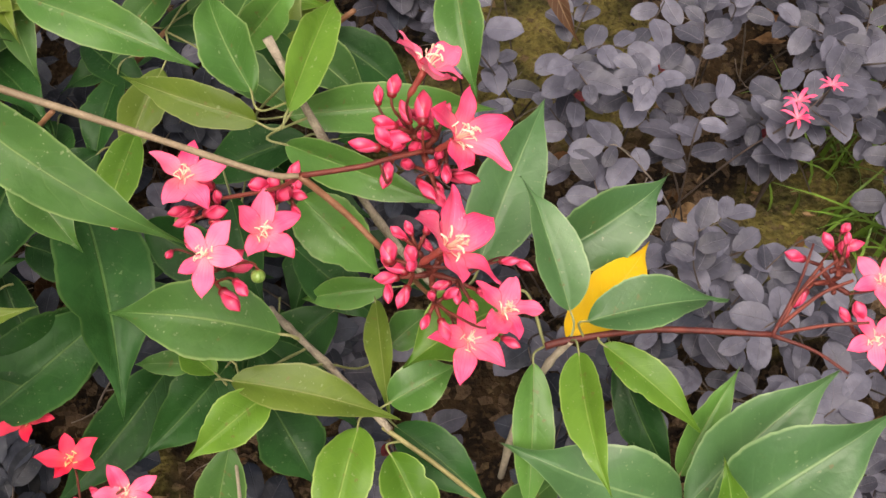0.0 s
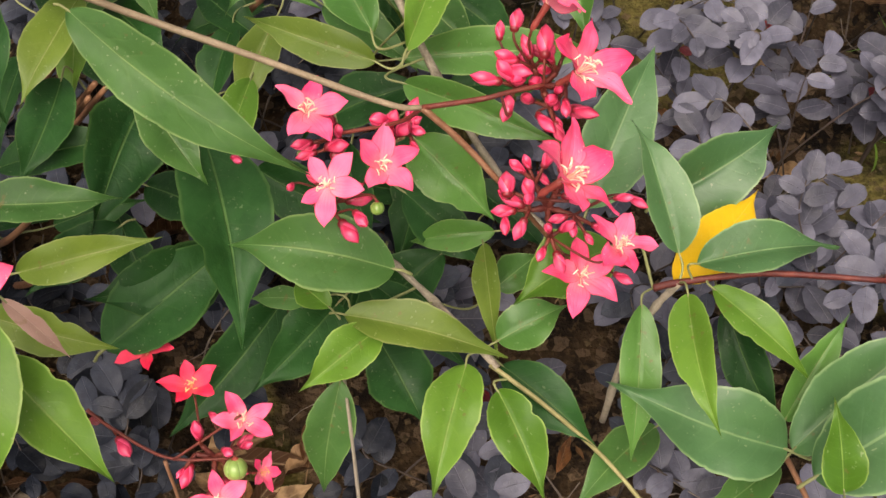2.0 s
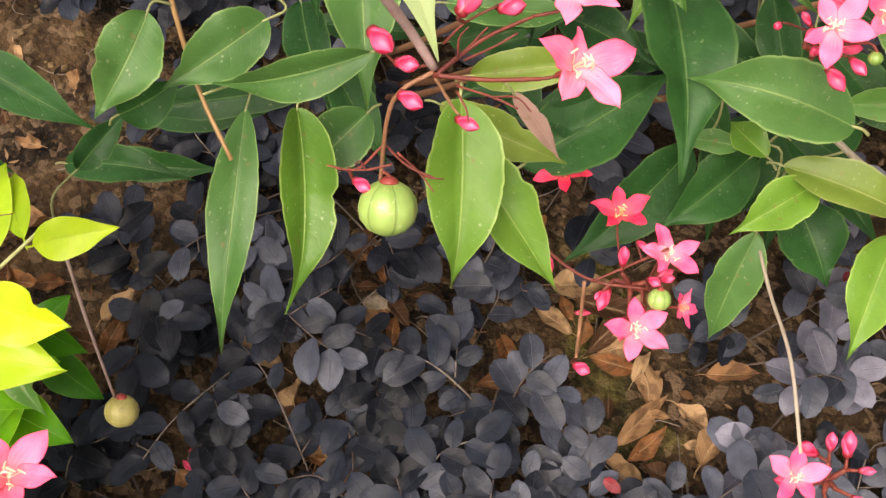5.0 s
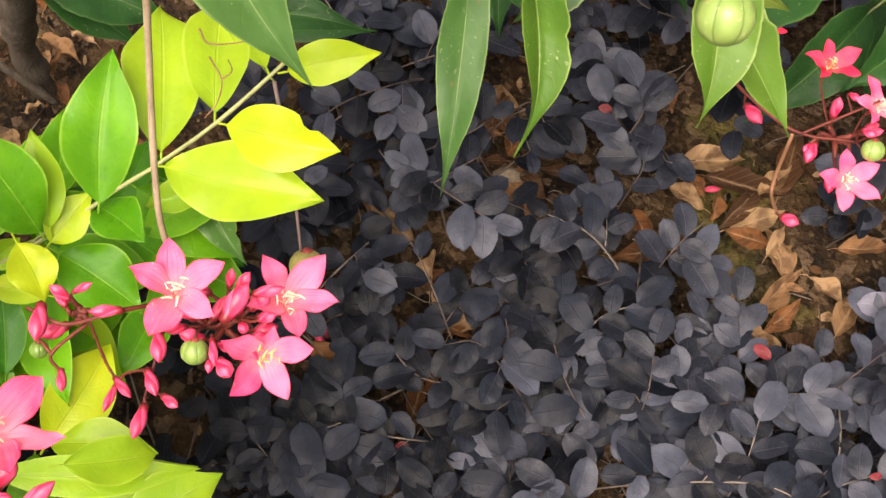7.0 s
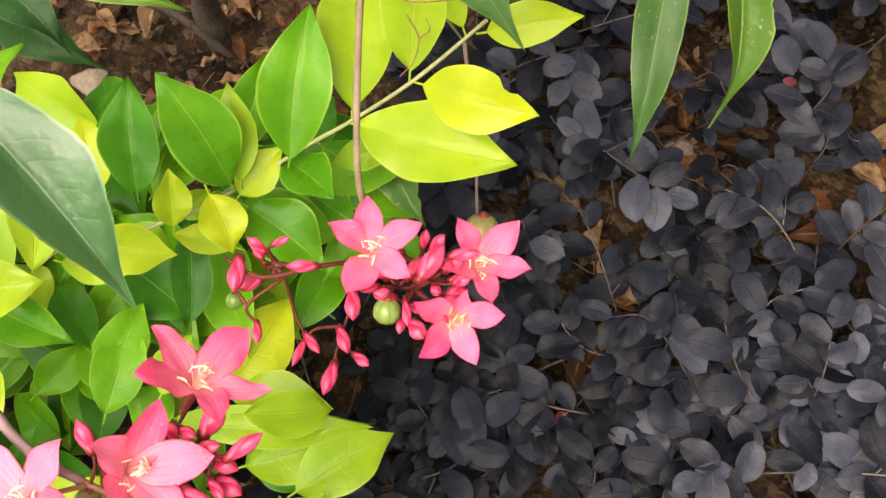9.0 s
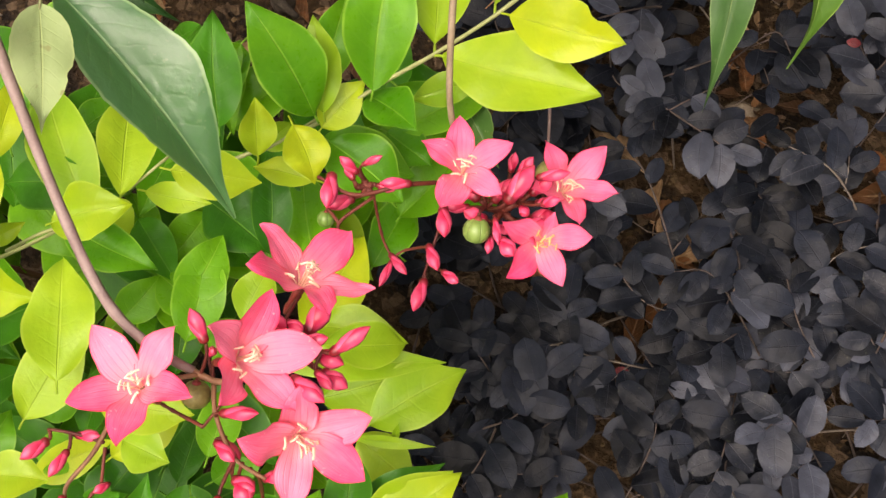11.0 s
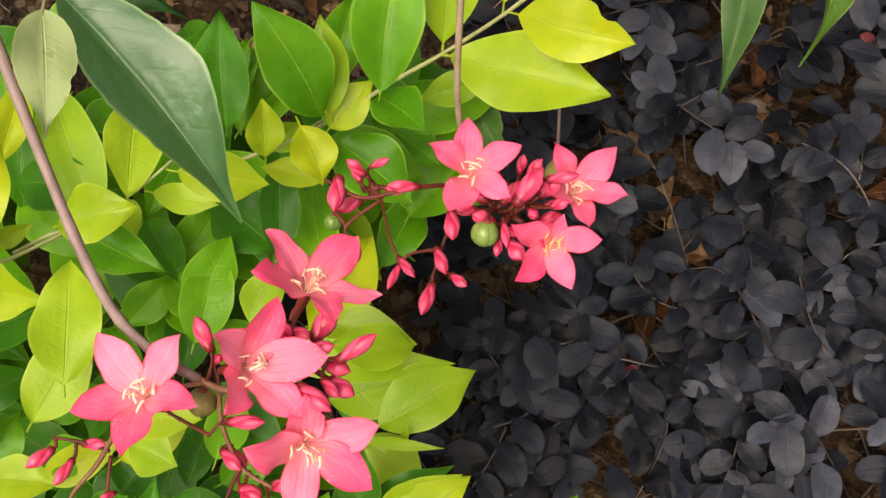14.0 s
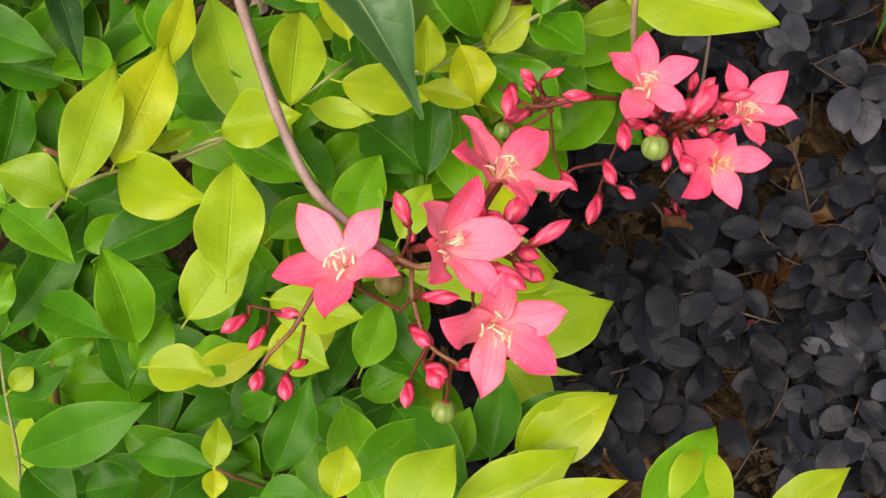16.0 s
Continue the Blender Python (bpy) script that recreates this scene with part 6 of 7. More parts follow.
hedge_leaf(LIME, (-0.4908, 0.1032, 0.1700), (-0.5115, 0.1075, 0.1800), 0.0191, (0.40, -0.20, 0.89), 0.06, 0.22)
hedge_leaf(DEEP, (-0.4985, 0.0887, 0.1700), (-0.4736, 0.0753, 0.1700), 0.0214, (0.01, 0.02, 1.00), 0.09, 0.24)
hedge_leaf(FRESH, (-0.5088, 0.0595, 0.1800), (-0.4824, 0.0475, 0.1800), 0.0206, (0.08, 0.19, 0.98), 0.08, 0.20)
hedge_leaf(LIME, (-0.5275, 0.0691, 0.1800), (-0.5452, 0.0815, 0.1900), 0.0207, (0.48, -0.04, 0.88), 0.07, 0.10)
hedge_leaf(FRESH, (-0.4871, 0.0432, 0.1700), (-0.5118, 0.0560, 0.1700), 0.0188, (0.11, 0.23, 0.97), 0.07, 0.20)
hedge_leaf(FRESH, (-0.5763, 0.0652, 0.1700), (-0.5621, 0.0891, 0.1700), 0.0198, (0.43, -0.25, 0.87), 0.05, 0.14)
hedge_leaf(FRESH, (-0.5039, 0.0916, 0.1700), (-0.5135, 0.0646, 0.1700), 0.0193, (0.37, -0.12, 0.92), 0.02, 0.20)
hedge_leaf(FRESH, (-0.5190, 0.0362, 0.1800), (-0.5087, 0.0600, 0.1800), 0.0165, (0.42, -0.17, 0.89), 0.05, 0.21)
hedge_leaf(FRESH, (-0.5871, 0.0047, 0.1900), (-0.5729, 0.0248, 0.1900), 0.0166, (0.51, -0.35, 0.78), 0.08, 0.13)
hedge_leaf(FRESH, (-0.5795, -0.0419, 0.1900), (-0.5658, -0.0273, 0.1900), 0.0137, (0.35, -0.32, 0.88), 0.06, 0.11)
hedge_leaf(FRESH, (-0.5390, -0.0057, 0.1800), (-0.5205, 0.0106, 0.1800), 0.0184, (0.18, -0.20, 0.96), 0.04, 0.12)
hedge_leaf(FRESH, (-0.4591, -0.0104, 0.1800), (-0.4424, 0.0074, 0.1800), 0.0155, (0.18, -0.16, 0.97), 0.09, 0.16)
hedge_leaf(FRESH, (-0.4725, 0.0527, 0.1700), (-0.4794, 0.0327, 0.1700), 0.0189, (0.16, -0.05, 0.99), 0.07, 0.13)


# ---- deeper leaves of the hedge, below the ones in the light ----
def fill_hedge():
    rnd = random.Random(11)
    made = 0
    while made < 340:
        x, y = rnd.uniform(-0.85, -0.36), rnd.uniform(-0.28, 0.24)
        edge = -0.465 - 0.9 * (y - 0.09) if y < 0.09 else -0.465 + 0.25 * (y - 0.09)
        if x > edge - 0.01 or y > max(0.11, 0.135 + 0.5 * (x + 0.6)):
            continue
        z = rnd.uniform(0.06, 0.2)
        if x > edge - 0.05:
            z *= 0.8
        ang = rnd.uniform(0, math.tau)
        long = rnd.uniform(0.032, 0.05)
        base = Vector((x, y, z))
        way = Vector((math.cos(ang), math.sin(ang), rnd.uniform(-0.5, 0.3)))
        up = (rnd.uniform(-0.5, 0.5), rnd.uniform(-0.7, 0.3), 1)
        hedge_leaf(rnd.choice((DEEP, DEEP, DEEP, FRESH, FRESH, FRESH, LIME)), base, base + way.normalized() * long, long * rnd.uniform(0.42, 0.55), up, 0.06, 0.25)
        made += 1
    for _ in range(70):
        x = rnd.uniform(-0.64, -0.43)
        base = Vector((x, rnd.uniform(0.075, 0.148 + 0.12 * (x + 0.6)), rnd.uniform(0.12, 0.175)))
        ang, long = rnd.uniform(0, math.tau), rnd.uniform(0.04, 0.055)
        way = Vector((math.cos(ang), math.sin(ang), rnd.uniform(-0.4, 0.2))).normalized()
        hedge_leaf(rnd.choice((FRESH, FRESH, FRESH, LIME, DEEP)), base, base + way * long, long * rnd.uniform(0.46, 0.56), (rnd.uniform(-0.3, 0.5), rnd.uniform(-0.6, 0.1), 1), 0.06, 0.22)
    for _ in range(110):
        base = Vector((rnd.uniform(-0.66, -0.47), rnd.uniform(-0.14, 0.03), rnd.uniform(0.10, 0.16)))
        ang, long = rnd.uniform(0, math.tau), rnd.uniform(0.036, 0.05)
        way = Vector((math.cos(ang), math.sin(ang), rnd.uniform(-0.4, 0.2))).normalized()
        hedge_leaf(rnd.choice((FRESH, DEEP, DEEP)), base, base + way * long, long * rnd.uniform(0.46, 0.56), (rnd.uniform(-0.3, 0.4), rnd.uniform(-0.5, 0.2), 1), 0.06, 0.22)
    for _ in range(50):
        base = Vector((rnd.uniform(-0.76, -0.6), rnd.uniform(0.03, 0.13), rnd.uniform(0.13, 0.195)))
        ang, long = rnd.uniform(0, math.tau), rnd.uniform(0.036, 0.052)
        way = Vector((math.cos(ang), math.sin(ang), rnd.uniform(-0.4, 0.2))).normalized()
        hedge_leaf(rnd.choice((DEEP, DEEP, FRESH, FRESH, LIME)), base, base + way * long, long * rnd.uniform(0.42, 0.52), (rnd.uniform(-0.4, 0.5), rnd.uniform(-0.6, 0.2), 1), 0.06, 0.25)
    for _ in range(16):
        x, y = rnd.uniform(-0.75, -0.55), rnd.uniform(-0.2, 0.15)
        stem(HEDGE, BROWN_STEM, [(x, y, 0), (x + rnd.uniform(-0.03, 0.03), y + rnd.uniform(-0.03, 0.03), 0.09), (x + rnd.uniform(-0.06, 0.06), y + rnd.uniform(-0.06, 0.06), 0.19)], 0.0022, 0.0012)


fill_hedge()


# ---- inner leaves of the flowering shrub, the shade of the lowest put into their colour ----
def fill_shrub():
    rnd = random.Random(15)
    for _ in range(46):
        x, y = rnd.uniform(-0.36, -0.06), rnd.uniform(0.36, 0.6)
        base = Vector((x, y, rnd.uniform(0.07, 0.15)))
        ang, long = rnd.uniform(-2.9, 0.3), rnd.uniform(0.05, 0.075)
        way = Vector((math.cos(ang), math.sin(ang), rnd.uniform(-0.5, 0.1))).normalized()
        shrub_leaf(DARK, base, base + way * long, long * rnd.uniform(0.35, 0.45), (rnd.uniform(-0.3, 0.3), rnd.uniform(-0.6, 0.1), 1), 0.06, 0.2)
    for _ in range(26):
        base = Vector((rnd.uniform(-0.3, -0.1), rnd.uniform(0.44, 0.57), rnd.uniform(0.14, 0.2)))
        ang, long = rnd.uniform(-2.4, 0.9), rnd.uniform(0.05, 0.075)
        way = Vector((math.cos(ang), math.sin(ang), rnd.uniform(-0.4, 0.1))).normalized()
        shrub_leaf(rnd.choice((GREEN, GREEN, OLIVE, BRIGHT)), base, base + way * long, long * rnd.uniform(0.33, 0.42), (rnd.uniform(-0.3, 0.3), rnd.uniform(-0.6, 0.1), 1), 0.06, 0.2)
    for _ in range(14):
        x, y = rnd.uniform(-0.36, -0.1), rnd.uniform(0.36, 0.58)
        stem(SHRUB, BROWN_STEM, [(x - 0.05, y + 0.03, 0), (x, y, 0.08), (x + 0.05, y - 0.02, 0.16)], 0.0025, 0.0014)


fill_shrub()


def grow_petioles():
    """Bent petioles from the blades to the nearest stem, or a short stub where none is near."""
    for n, (end, way, r) in enumerate(LEAF_ENDS):
        near = [p for p in STEM_SPOTS if (p - end).dot(way) > 0 and (p - end).length < 0.04]
        root = min(near, key=lambda p: (p - end).length) if near else end + way * 0.007 - Vector((0, 0, 0.003))
        gap = (root - end).length
        if gap < 0.001:
            continue
        bm = tube([p - SHRUB_AT for p in (end - way * 0.002, end + way * gap * 0.45, root)], r, r * 1.2, 6, 0.08, n)
        part("petiole", bm, PETIOLE, SHRUB)


grow_petioles()


# ---- dark groundcover plants ----
BARE = ((-0.137, 0.222, 0.024), (-0.172, 0.263, 0.030), (-0.205, 0.300, 0.020), (-0.145, 0.303, 0.016), (-0.307, 0.163, 0.010), (-0.325, 0.187, 0.007),
        (-0.345, 0.150, 0.005), (-0.322, 0.125, 0.005), (-0.299, 0.266, 0.013), (-0.312, 0.300, 0.014), (-0.457, 0.224, 0.022), (-0.600, 0.280, 0.120),
        (-0.232, 0.262, 0.007), (0.030, 0.600, 0.024), (0.050, 0.555, 0.018), (-0.040, 0.540, 0.028), (0.187, 0.450, 0.030), (-0.060, 0.235, 0.006), (-0.107, 0.214, 0.012), (0.160, 0.437, 0.010), (0.086, 0.590, 0.010))


def clear(x, y):
    return all((x - a) ** 2 + (y - b) ** 2 > r * r for a, b, r in BARE)


def in_hedge(x, y):
    return x < (-0.465 - 0.9 * (y - 0.09) if y < 0.09 else -0.465 + 0.25 * (y - 0.09)) - 0.04 and y < 0.24


def groundcover_leaves(tone):
    made = []
    for k in range(8):
        rnd = random.Random(500 + k)
        long = 0.0225
        bm = blade(long, long * rnd.uniform(0.56, 0.7), rnd.uniform(0.5, 0.6), rnd.uniform(0.48, 0.66), rnd.uniform(0.02, 0.1), rnd.uniform(0.1, 0.45), 0.04, 500 + k, nu=9, nv=2, twist=rnd.uniform(-0.6, 0.6))
        data = bpy.data.meshes.new("leaf")
        bm.to_mesh(data)
        bm.free()
        data.polygons.foreach_set("use_smooth", [True] * len(data.polygons))
        data.materials.append(tone)
        made.append(data)
    return made


SPRIG_LEAVES, DUSK_LEAVES, LIT_MAUVE_LEAVES, RED_LEAVES = groundcover_leaves(PLUM), groundcover_leaves(DUSK), groundcover_leaves(LIT_MAUVE), groundcover_leaves(RED_LEAF)


def groundcover_plant(x, y, rnd, tall, shoots):
    """Woody shoots from one root, each with a side twig; the leaves sit in pairs along the upper part."""
    dusky = x + 0.55 * y < 0.15
    plant = thing("groundcover_plant", (x, y, ground_height(x, y)), "low groundcover plant with small dusky purple-black oval leaves" if dusky else "mauve-grey groundcover plant with small oval leaves", "plant", "dark groundcover plants")
    for s in range(shoots):
        ang = s * 2.4 + rnd.uniform(-0.4, 0.4)
        reach, high = rnd.uniform(0.03, 0.10), tall * rnd.uniform(0.5, 1.1)
        out = Vector((math.cos(ang), math.sin(ang), 0))
        bow = Vector((-out.y, out.x, 0)) * rnd.uniform(-0.012, 0.012)
        foot = Vector((rnd.uniform(-0.03, 0.03), rnd.uniform(-0.03, 0.03), -0.004))
        pts = [foot, foot * 0.6 + out * reach * 0.35 + bow * 0.6 + Vector((0, 0, high * 0.55)), out * reach * 0.75 + bow + Vector((0, 0, high * 0.9)), out * reach * 1.05 + Vector((0, 0, high * rnd.uniform(0.85, 1.05)))]
        if not clear(x + pts[2].x, y + pts[2].y) or noise.noise(((x + pts[2].x) * 34, (y + pts[2].y) * 34, 2.2)) < (-0.18 if y > 0.15 else -0.6):
            continue
        fork = pts[1].lerp(pts[2], rnd.uniform(0.1, 0.5))
        hand = rnd.choice((-1, 1))
        aside = (out * rnd.uniform(0.4, 0.9) + Vector((-out.y, out.x, 0)) * hand * rnd.uniform(0.6, 1.1)).normalized()
        long = rnd.uniform(0.018, 0.034)
        twig = [fork, fork + aside * long * 0.5 + Vector((0, 0, 0.005)), fork + aside * long + Vector((0, 0, rnd.uniform(0.002, 0.008)))]
        wood = tube(pts, 0.00062, 0.0003, 5, 0.2, rnd.randrange(9999))
        merge(wood, tube(twig, 0.0004, 0.00025, 5, 0.2, rnd.randrange(9999)))
        part("stem", wood, TWIG_STEM if rnd.random() < 0.88 else PALE_TWIG, plant)
        spots = []
        n = rnd.randint(6, 8)
        old = rnd.uniform(-0.35, 0.35) + (0.4 if rnd.random() < 0.14 else 0)
        for i in range(n):
            # alternate along the shoot, the last one at its tip
            q = 3 * (0.34 + 0.66 * (i + 0.6) / n)
            k = min(2, int(q))
            spots.append((pts[k].lerp(pts[k + 1], min(1.0, q - k)), (pts[k + 1] - pts[k]).normalized(), 1 if i % 2 else -1, i == n - 1))
        for i in range(4):
            k = i // 2
            spots.append((twig[k].lerp(twig[k + 1], 0.5 + 0.45 * (i % 2)), (twig[k + 1] - twig[k]).normalized(), 1 if i % 2 else -1, i == 3))
        for spot, way, hand, young in spots:
            side = way.cross(Vector((0, 0, 1)))
            side = side.normalized() if side.length > 0.05 else Vector((out.y, -out.x, 0))
            flat = Vector((way.x, way.y, way.z * 0.3))
            grow = (flat * (1.2 if young else rnd.uniform(0.4, 0.9)) + side * hand * (0.25 if young else rnd.uniform(0.7, 1.1)) + Vector((0, 0, rnd.uniform(-0.25, 0.15)))).normalized()
            wx, wy = x + spot.x + grow.x * 0.012, y + spot.y + grow.y * 0.012
            if not clear(wx, wy):
                continue
            # paler leaves to the right and back: the stronger light is in their colour
            lit_tone = (wx + 0.55 * wy + 0.04) / 0.33 + old + rnd.uniform(-0.2, 0.2)
            red = rnd.random() < (0.010 if wx > -0.1 else 0.003)
            ob = part("leaf", (RED_LEAVES if red else LIT_MAUVE_LEAVES if lit_tone > 0.68 else DUSK_LEAVES if lit_tone > -0.1 else SPRIG_LEAVES)[rnd.randrange(8)], None, plant, "dark red old leaf" if red else "")
            size = rnd.uniform(0.66, 1.14) * (0.9 if young else 1) * (0.45 if red else 0.92 if wx > 0.02 else 1)
            normal = Vector((rnd.uniform(-0.42, 0.42), rnd.uniform(-0.55, 0.3), 1))
            ob.matrix_basis = frame_matrix(spot + Vector((0, 0, 0.0022)), grow, normal) @ Matrix.Scale(size, 4)
    if not plant.children:
        bpy.data.objects.remove(plant)


SPARSE = ((-0.122, 0.183), (-0.140, 0.152), (-0.088, 0.178), (-0.254, 0.281), (-0.212, 0.188))  # young plants in the thin places


def plant_groundcover():
    rnd = random.Random(21)
    step = 0.081
    for i in range(-9, 9):
        for j in range(-4, 12):
            x = -0.12 + step * (i + 0.5 * (j % 2)) + rnd.uniform(-0.025, 0.025)
            y = 0.22 + step * 0.87 * j + rnd.uniform(-0.025, 0.025)
            if in_hedge(x, y) or not clear(x, y) or y < 0.6 * x + 0.14 or x > 0.31 or y > min(0.68, x + 1.03):
                continue
            tall = 0.055 + 0.055 * min(1, max(0, (x + y - 0.15) / 0.4)) + rnd.uniform(-0.012, 0.015)
            groundcover_plant(x, y, rnd, tall, 8 if x < -0.25 and y < 0.16 else 7)
    for x, y in SPARSE:
        groundcover_plant(x, y, rnd, 0.06, 6)


plant_groundcover()


def fringe_flowers(x, y, tall, seed_at):
    """A flowering shoot of the groundcover: tufts of narrow pink ribbons."""
    rnd = random.Random(seed_at)
    plant = thing("groundcover_plant", (x, y, ground_height(x, y)), "mauve groundcover plant with fringed hot-pink flowers", "plant", "dark groundcover plants")
    for q in range(3):
        top = Vector((rnd.uniform(-0.018, 0.018), rnd.uniform(-0.012, 0.012), tall + rnd.uniform(-0.008, 0.008)))
        part("stem", tube([(0, 0, -0.004), (top.x * 0.4, top.y * 0.4, tall * 0.6), top], 0.001, 0.0006, 5), TWIG_STEM, plant)
        tuft = part("flower", spindle([(0, 0.0006), (0.001, 0.0012), (0.002, 0.0008)], 6), CALYX, plant)
        tuft.location = top
        for k in range(9):
            long = rnd.uniform(0.007, 0.011)
            strip = part("petal", blade(long, long * 0.2, 0.5, 0.4, 0.12, 0.2, 0.1, seed_at + k + 10 * q, nu=6, nv=1, curl=1.0), PETAL, tuft)
            strip.matrix_basis = frame_matrix((0, 0, 0.001), (math.cos(k * 0.9), math.sin(k * 0.9), rnd.uniform(-0.2, 1.0)), (0, 0, 1))
        for k in range(5):
            ob = part("leaf", LIT_MAUVE_LEAVES[rnd.randrange(8)], None, plant)
            ob.matrix_basis = frame_matrix(top * rnd.uniform(0.5, 0.85), (math.cos(k * 1.3 + q), math.sin(k * 1.3 + q), 0.2), (0, -0.2, 1)) @ Matrix.Scale(0.8, 4)


fringe_flowers(0.178, 0.486, 0.125, 71)


# ---- fallen leaves, a stone, grit and twigs on the soil ----
def dead_leaf_meshes(tone):
    made = []
    for k in range(14):
        rnd = random.Random(900 + k)
        long = rnd.uniform(0.03, 0.055)
        bm = blade(long, long * rnd.uniform(0.4, 0.58), 0.7, rnd.uniform(1.4, 1.9), rnd.uniform(-0.1, 0.25), rnd.uniform(0.2, 1.0), 0.14, 900 + k, nu=18, nv=5, petiole=0.008, curl=rnd.uniform(-1.5, 2.0), drip=0.35, twist=rnd.uniform(-1.2, 1.2), peak=rnd.uniform(0.4, 0.5))
        # dry and crumpled: uneven folds, torn sides, rolled ends
        roll, turn = rnd.uniform(0.5, 2.2), rnd.uniform(-0.8, 0.8)
        for v in bm.verts:
            x, y = v.co.x / long, v.co.y / long
            v.co.z += long * (0.10 * noise.noise((x * 4 + k, y * 5, 0.3)) + 0.04 * noise.noise((x * 13, y * 13, k)))
            v.co.z += long * roll * (abs(y + turn * (x - 0.5) * 0.3) ** 1.6 + 0.35 * max(0, x - 0.6) ** 1.5)
            v.co.y *= (1 - 0.28 * min(1, roll * 0.5)) * (1 + 0.13 * noise.noise((x * 8, 2.0 * k, 4.4 if y > 0 else 1.1)))
        data = bpy.data.meshes.new("dead_leaf")
        bm.to_mesh(data)
        bm.free()
        data.polygons.foreach_set("use_smooth", [True] * len(data.polygons))
        data.materials.append(tone)
        made.append(data)
    return made


FALLEN = ((-0.376, 0.137, 1.4), (-0.379, 0.150, 2.5), (-0.371, 0.140, 1.6), (-0.370, 0.153, 2.6), (-0.190, 0.285, 0.2), (-0.379, 0.155, 2.2), (-0.280, 0.208, 1.2))


def scatter_litter():
    rnd = random.Random(31)
    meshes, tan = dead_leaf_meshes(DRY), dead_leaf_meshes(TAN_DRY)
    for i in range(150):
        if i < 70:
            a, b, r = BARE[rnd.choice((0, 1, 2, 3, 4, 4, 5, 6, 7, 8, 9, 10, 11, 11, 11, 11, 11, 12, 18))]
            x, y = a + rnd.uniform(-1.1, 1.1) * r, b + rnd.uniform(-1.1, 1.1) * r
        else:
            x, y = rnd.uniform(-0.75, 0.3), rnd.uniform(-0.05, 0.65)
        if in_hedge(x, y):
            continue
        size = rnd.uniform(0.3, 0.62) if rnd.random() < 0.7 else rnd.uniform(0.62, 1.0)
        ob = new("dead_leaf", meshes[rnd.randrange(14)])
        ob.matrix_basis = Matrix.Translation((x, y, ground_height(x, y) + 0.005 + rnd.uniform(0, 0.006))) @ Euler((rnd.uniform(-0.35, 0.35), rnd.uniform(-0.3, 0.3), rnd.uniform(0, 6.28))).to_matrix().to_4x4() @ Matrix.Scale(size, 4)
        tagged(ob, "curled brown dead leaf lying on the soil", "dead leaf", "fallen leaves")
    # the large tan ones on the open ground
    for x, y, turn, size, k in ((-0.172, 0.263, 0.5, 1.25, 3), (-0.153, 0.214, 1.0, 0.95, 5), (-0.160, 0.207, -0.5, 0.75, 8), (-0.107, 0.213, 1.2, 1.1, 6), (-0.125, 0.243, -0.6, 0.9, 9), (-0.238, 0.250, 2.4, 0.6, 1),
                                (-0.328, 0.188, -0.5, 0.6, 10), (-0.312, 0.164, -1.1, 0.5, 2), (-0.205, 0.297, 0.2, 0.9, 4), (-0.136, 0.236, 2.0, 0.9, 7), (-0.188, 0.272, 2.7, 0.8, 1), (-0.112, 0.262, 0.2, 0.8, 12), (-0.150, 0.250, 1.2, 0.7, 13), (-0.457, 0.224, 0.9, 0.8, 7)):
        ob = new("dead_leaf", tan[k])
        ob.matrix_basis = Matrix.Translation((x, y, ground_height(x, y) + 0.010)) @ Euler((rnd.uniform(-0.3, 0.3), rnd.uniform(-0.2, 0.2), turn)).to_matrix().to_4x4() @ Matrix.Scale(size * 0.85, 4)
        tagged(ob, "large tan dead leaf with rolled edges on the soil", "dead leaf", "fallen leaves")
    # a deeper drift of them round the trunk
    for i in range(60):
        x, y = rnd.gauss(-0.6, 0.06), rnd.gauss(0.27, 0.05)
        ob = new("dead_leaf", meshes[rnd.randrange(14)])
        ob.matrix_basis = Matrix.Translation((x, y, ground_height(x, y) + 0.005 + 0.0002 * i)) @ Euler((rnd.uniform(-0.5, 0.5), rnd.uniform(-0.4, 0.4), rnd.uniform(0, 6.28))).to_matrix().to_4x4() @ Matrix.Scale(rnd.uniform(0.25, 0.62), 4)
        tagged(ob, "dry brown leaf in the drift round the trunk", "dead leaf", "fallen leaves")
    # buds that dropped from the shrub
    for x, y, turn in FALLEN:
        data = bpy.data.meshes.new("fallen_bud")
        bm = bud_bmesh(0.011, 0.0042)
        bm.to_mesh(data)
        bm.free()
        data.polygons.foreach_set("use_smooth", [True] * len(data.polygons))
        data.materials.append(BUD)
        ob = tagged(new("fallen_bud", data), "fallen crimson flower bud lying on the soil", "flower bud", "fallen buds")
        ob.matrix_basis = Matrix.Translation((x, y, ground_height(x, y) + 0.004)) @ Euler((0, -0.1, turn)).to_matrix().to_4x4()


scatter_litter()


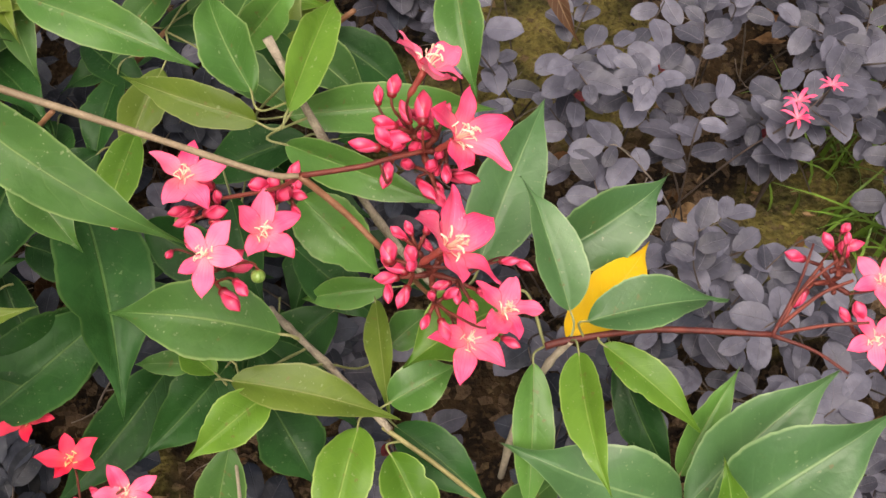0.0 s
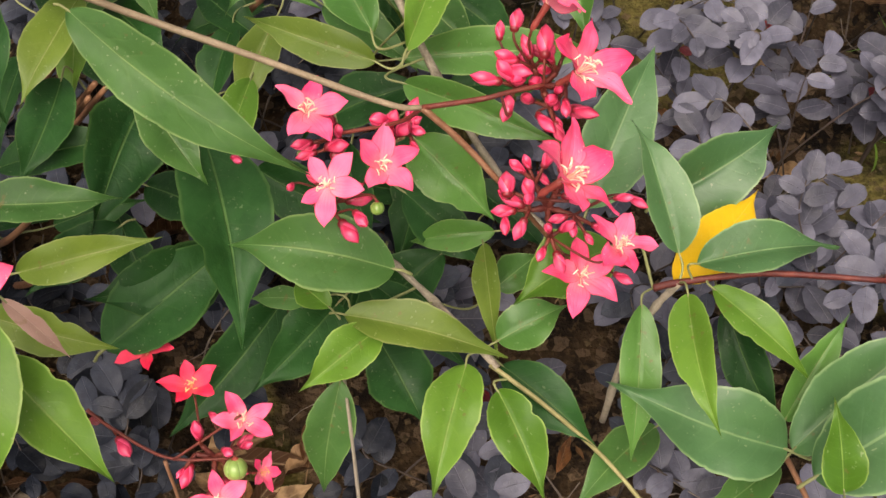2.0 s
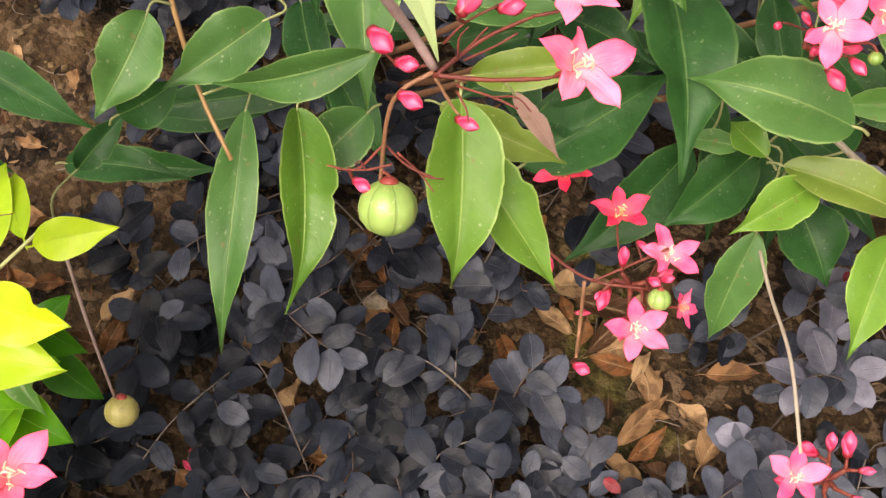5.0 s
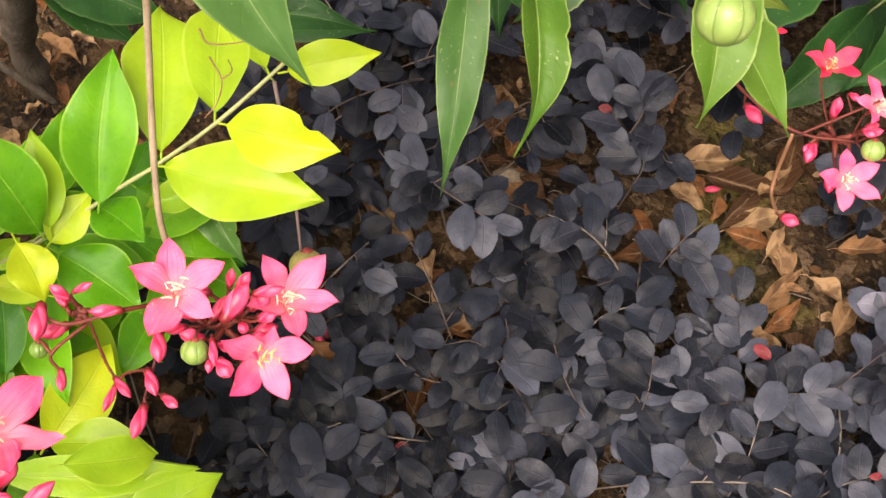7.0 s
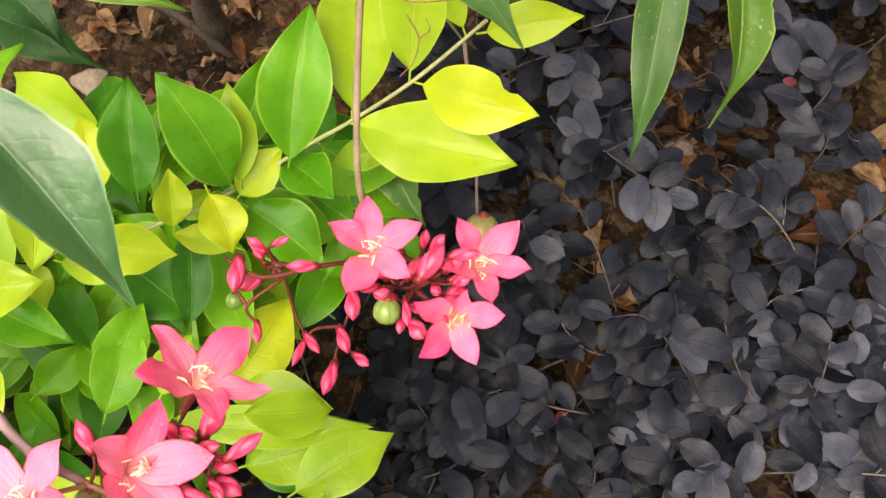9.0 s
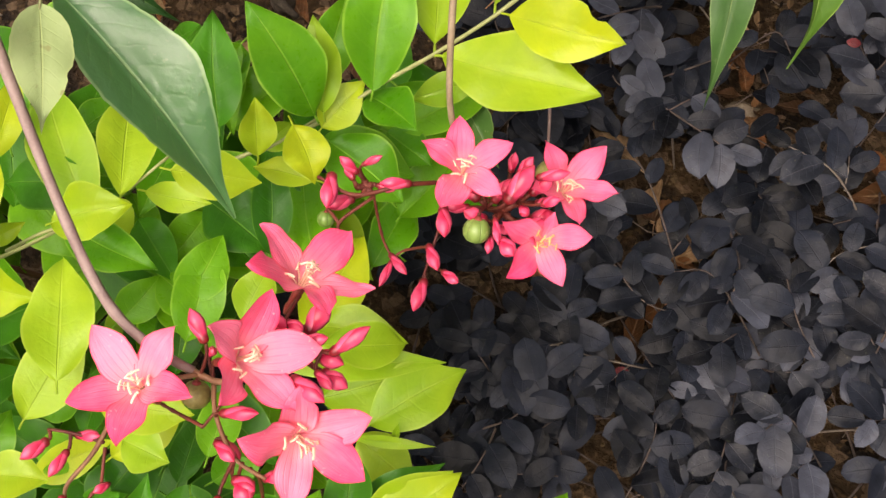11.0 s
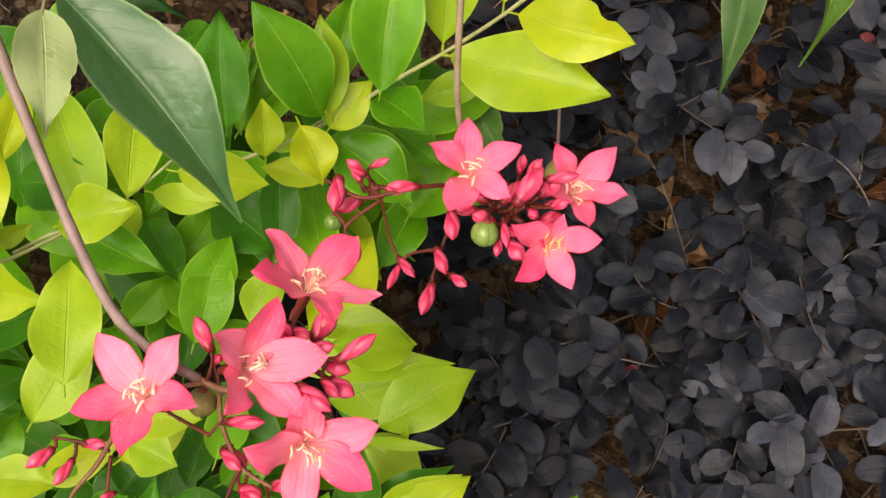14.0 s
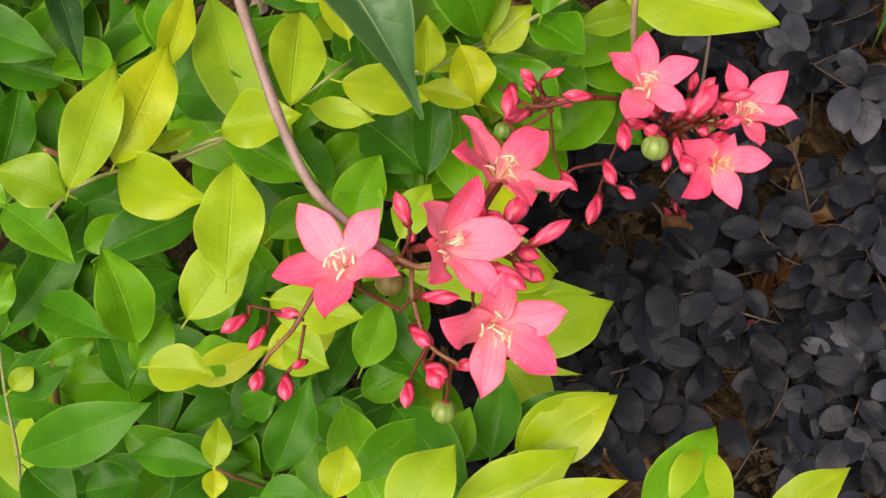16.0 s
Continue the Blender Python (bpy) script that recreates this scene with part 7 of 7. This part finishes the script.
def grit():
    rnd = random.Random(41)
    verts, faces = [], []
    for _ in range(8000):
        x, y = rnd.uniform(-0.85, 0.45), rnd.uniform(-0.15, 0.85)
        z, r = ground_height(x, y), rnd.choice((0.0008, 0.0012, 0.0016, 0.0028))
        r *= rnd.uniform(0.7, 1.3)
        n = len(verts)
        turn = rnd.uniform(0, 6.28)
        for q in range(4):
            verts.append((x + r * math.cos(turn + 1.57 * q) * rnd.uniform(0.7, 1.2), y + r * math.sin(turn + 1.57 * q), z + r * 0.2))
        verts.append((x, y, z + r * rnd.uniform(0.5, 0.9)))
        verts.append((x, y, z - r * 0.5))
        for q in range(4):
            faces += [(n + q, n + (q + 1) % 4, n + 4), (n + (q + 1) % 4, n + q, n + 5)]
    data = bpy.data.meshes.new("soil_grit")
    data.from_pydata(verts, [], faces)
    data.materials.append(GRIT)
    tagged(new("soil_grit", data), "scattered small grit and crumbs on the soil", "grit", kind="stuff")
    verts, faces = [], []
    for _ in range(520):
        x, y = rnd.uniform(-0.85, 0.45), rnd.uniform(-0.15, 0.85)
        z, a, long, w = ground_height(x, y) + 0.002, rnd.uniform(0, 6.28), rnd.uniform(0.008, 0.032), rnd.uniform(0.0002, 0.0005)
        dx, dy, tilt, bow = math.cos(a), math.sin(a), rnd.uniform(0, 0.01), rnd.uniform(-0.006, 0.006)
        n = len(verts)
        for q in range(4):
            s = q / 3
            cx, cy, cz = x + dx * long * s - dy * bow * math.sin(3.14 * s), y + dy * long * s + dx * bow * math.sin(3.14 * s), z + tilt * s
            verts += [(cx - dy * w, cy + dx * w, cz), (cx + dy * w, cy - dx * w, cz), (cx, cy, cz + 1.6 * w)]
        for q in range(3):
            m = n + 3 * q
            faces += [(m, m + 1, m + 4, m + 3), (m + 1, m + 2, m + 5, m + 4), (m + 2, m, m + 3, m + 5)]
    data = bpy.data.meshes.new("twig_litter")
    data.from_pydata(verts, [], faces)
    data.materials.append(PALE_TWIG)
    tagged(new("twig_litter", data), "fine dry twigs and stalks strewn on the soil", "twigs", kind="stuff")


grit()


def leaf_crumbs():
    """Broken bits of dead leaves, too many to count."""
    rnd = random.Random(47)
    verts, faces = [], []
    for _ in range(4200):
        x, y = rnd.uniform(-0.8, 0.4), rnd.uniform(-0.1, 0.75)
        if noise.noise((x * 9, y * 9, 1.3)) < -0.1 or in_hedge(x, y):
            continue
        z, a, long = ground_height(x, y) + rnd.uniform(0.002, 0.007), rnd.uniform(0, 6.28), rnd.uniform(0.003, 0.012) * rnd.uniform(0.5, 1.0)
        w, cup, tilt = long * rnd.uniform(0.25, 0.6), rnd.uniform(-0.6, 1.0), rnd.uniform(-0.4, 0.4)
        n = len(verts)
        for i in range(4):
            for j in (-1, 0, 1):
                u, v = i / 3 - 0.5, j * w * (0.2, 1.0, 0.8, 0.1)[i] * rnd.uniform(0.4, 1.3) * 0.5
                verts.append((x + math.cos(a) * u * long - math.sin(a) * v, y + math.sin(a) * u * long + math.cos(a) * v, z + tilt * u * long + cup * abs(v) + cup * long * u * u))
        for i in range(3):
            for j in (0, 1):
                m = n + 3 * i + j
                faces.append((m, m + 3, m + 4, m + 1))
    data = bpy.data.meshes.new("leaf_crumbs")
    data.from_pydata(verts, [], faces)
    data.materials.append(CRUMB)
    tagged(new("leaf_crumbs", data), "broken brown bits of dead leaves on the soil", "leaf litter", kind="stuff")


leaf_crumbs()


def pebble(x, y, r):
    bm = bmesh.new()
    bmesh.ops.create_icosphere(bm, subdivisions=4, radius=r)
    shift = Vector((x * 50, y * 50, 0))
    cuts = [Vector((math.cos(k * 1.9 + x * 90), math.sin(k * 1.9 + x * 90), 0.5 * math.cos(k * 2.7))).normalized() for k in range(7)]
    for v in bm.verts:
        for c in cuts:
            over = v.co.dot(c) - 0.62 * r
            if over > 0:
                v.co -= c * over
        v.co *= 1 + 0.12 * noise.noise(v.co * 70 + shift) + 0.07 * noise.noise(v.co * 420 + shift)
        v.co.z *= 0.55
    data = bpy.data.meshes.new("stone")
    bm.to_mesh(data)
    bm.free()
    data.polygons.foreach_set("use_smooth", [True] * len(data.polygons))
    data.materials.append(STONE)
    ob = tagged(new("stone", data), "pale grey-beige angular stone on the soil", "stone")
    ob.location = (x, y, ground_height(x, y) + 0.3 * r)


pebble(-0.299, 0.266, 0.011)
for stone_x, stone_y, stone_r in ((-0.645, 0.222, 0.013), (-0.615, 0.205, 0.012), (-0.66, 0.2, 0.008), (-0.59, 0.215, 0.007), (-0.63, 0.19, 0.006), (-0.605, 0.235, 0.006), (-0.57, 0.2, 0.008)):
    pebble(stone_x, stone_y, stone_r)


def grass():
    """Thin blades in a few tufts."""
    rnd = random.Random(61)
    verts, faces = [], []
    for x0, y0 in ((0.250, 0.560), (0.240, 0.468), (0.229, 0.523)):
        for _ in range(30):
            x, y = x0 + rnd.gauss(0, 0.016), y0 + rnd.gauss(0, 0.016)
            a, lean, high, w = rnd.uniform(0, 6.28), rnd.uniform(0.2, 1.0), rnd.uniform(0.03, 0.08), rnd.uniform(0.0009, 0.0018)
            n, z = len(verts), ground_height(x, y) - 0.002
            for q in range(6):
                s = q / 5
                cx, cy, cz = x + math.cos(a) * lean * high * s * s, y + math.sin(a) * lean * high * s * s, z + high * (s - 0.3 * lean * s * s)
                ww = w * (1 - s) ** 0.7 + 0.0001
                verts += [(cx - math.sin(a) * ww, cy + math.cos(a) * ww, cz), (cx, cy, cz - 0.3 * ww), (cx + math.sin(a) * ww, cy - math.cos(a) * ww, cz)]
            for q in range(5):
                m = n + 3 * q
                faces += [(m, m + 1, m + 4, m + 3), (m + 1, m + 2, m + 5, m + 4)]
    data = bpy.data.meshes.new("grass")
    data.from_pydata(verts, [], faces)
    data.polygons.foreach_set("use_smooth", [True] * len(faces))
    data.materials.append(GRASS)
    tagged(new("grass", data), "thin green grass blades among the groundcover", "grass", kind="stuff")


grass()
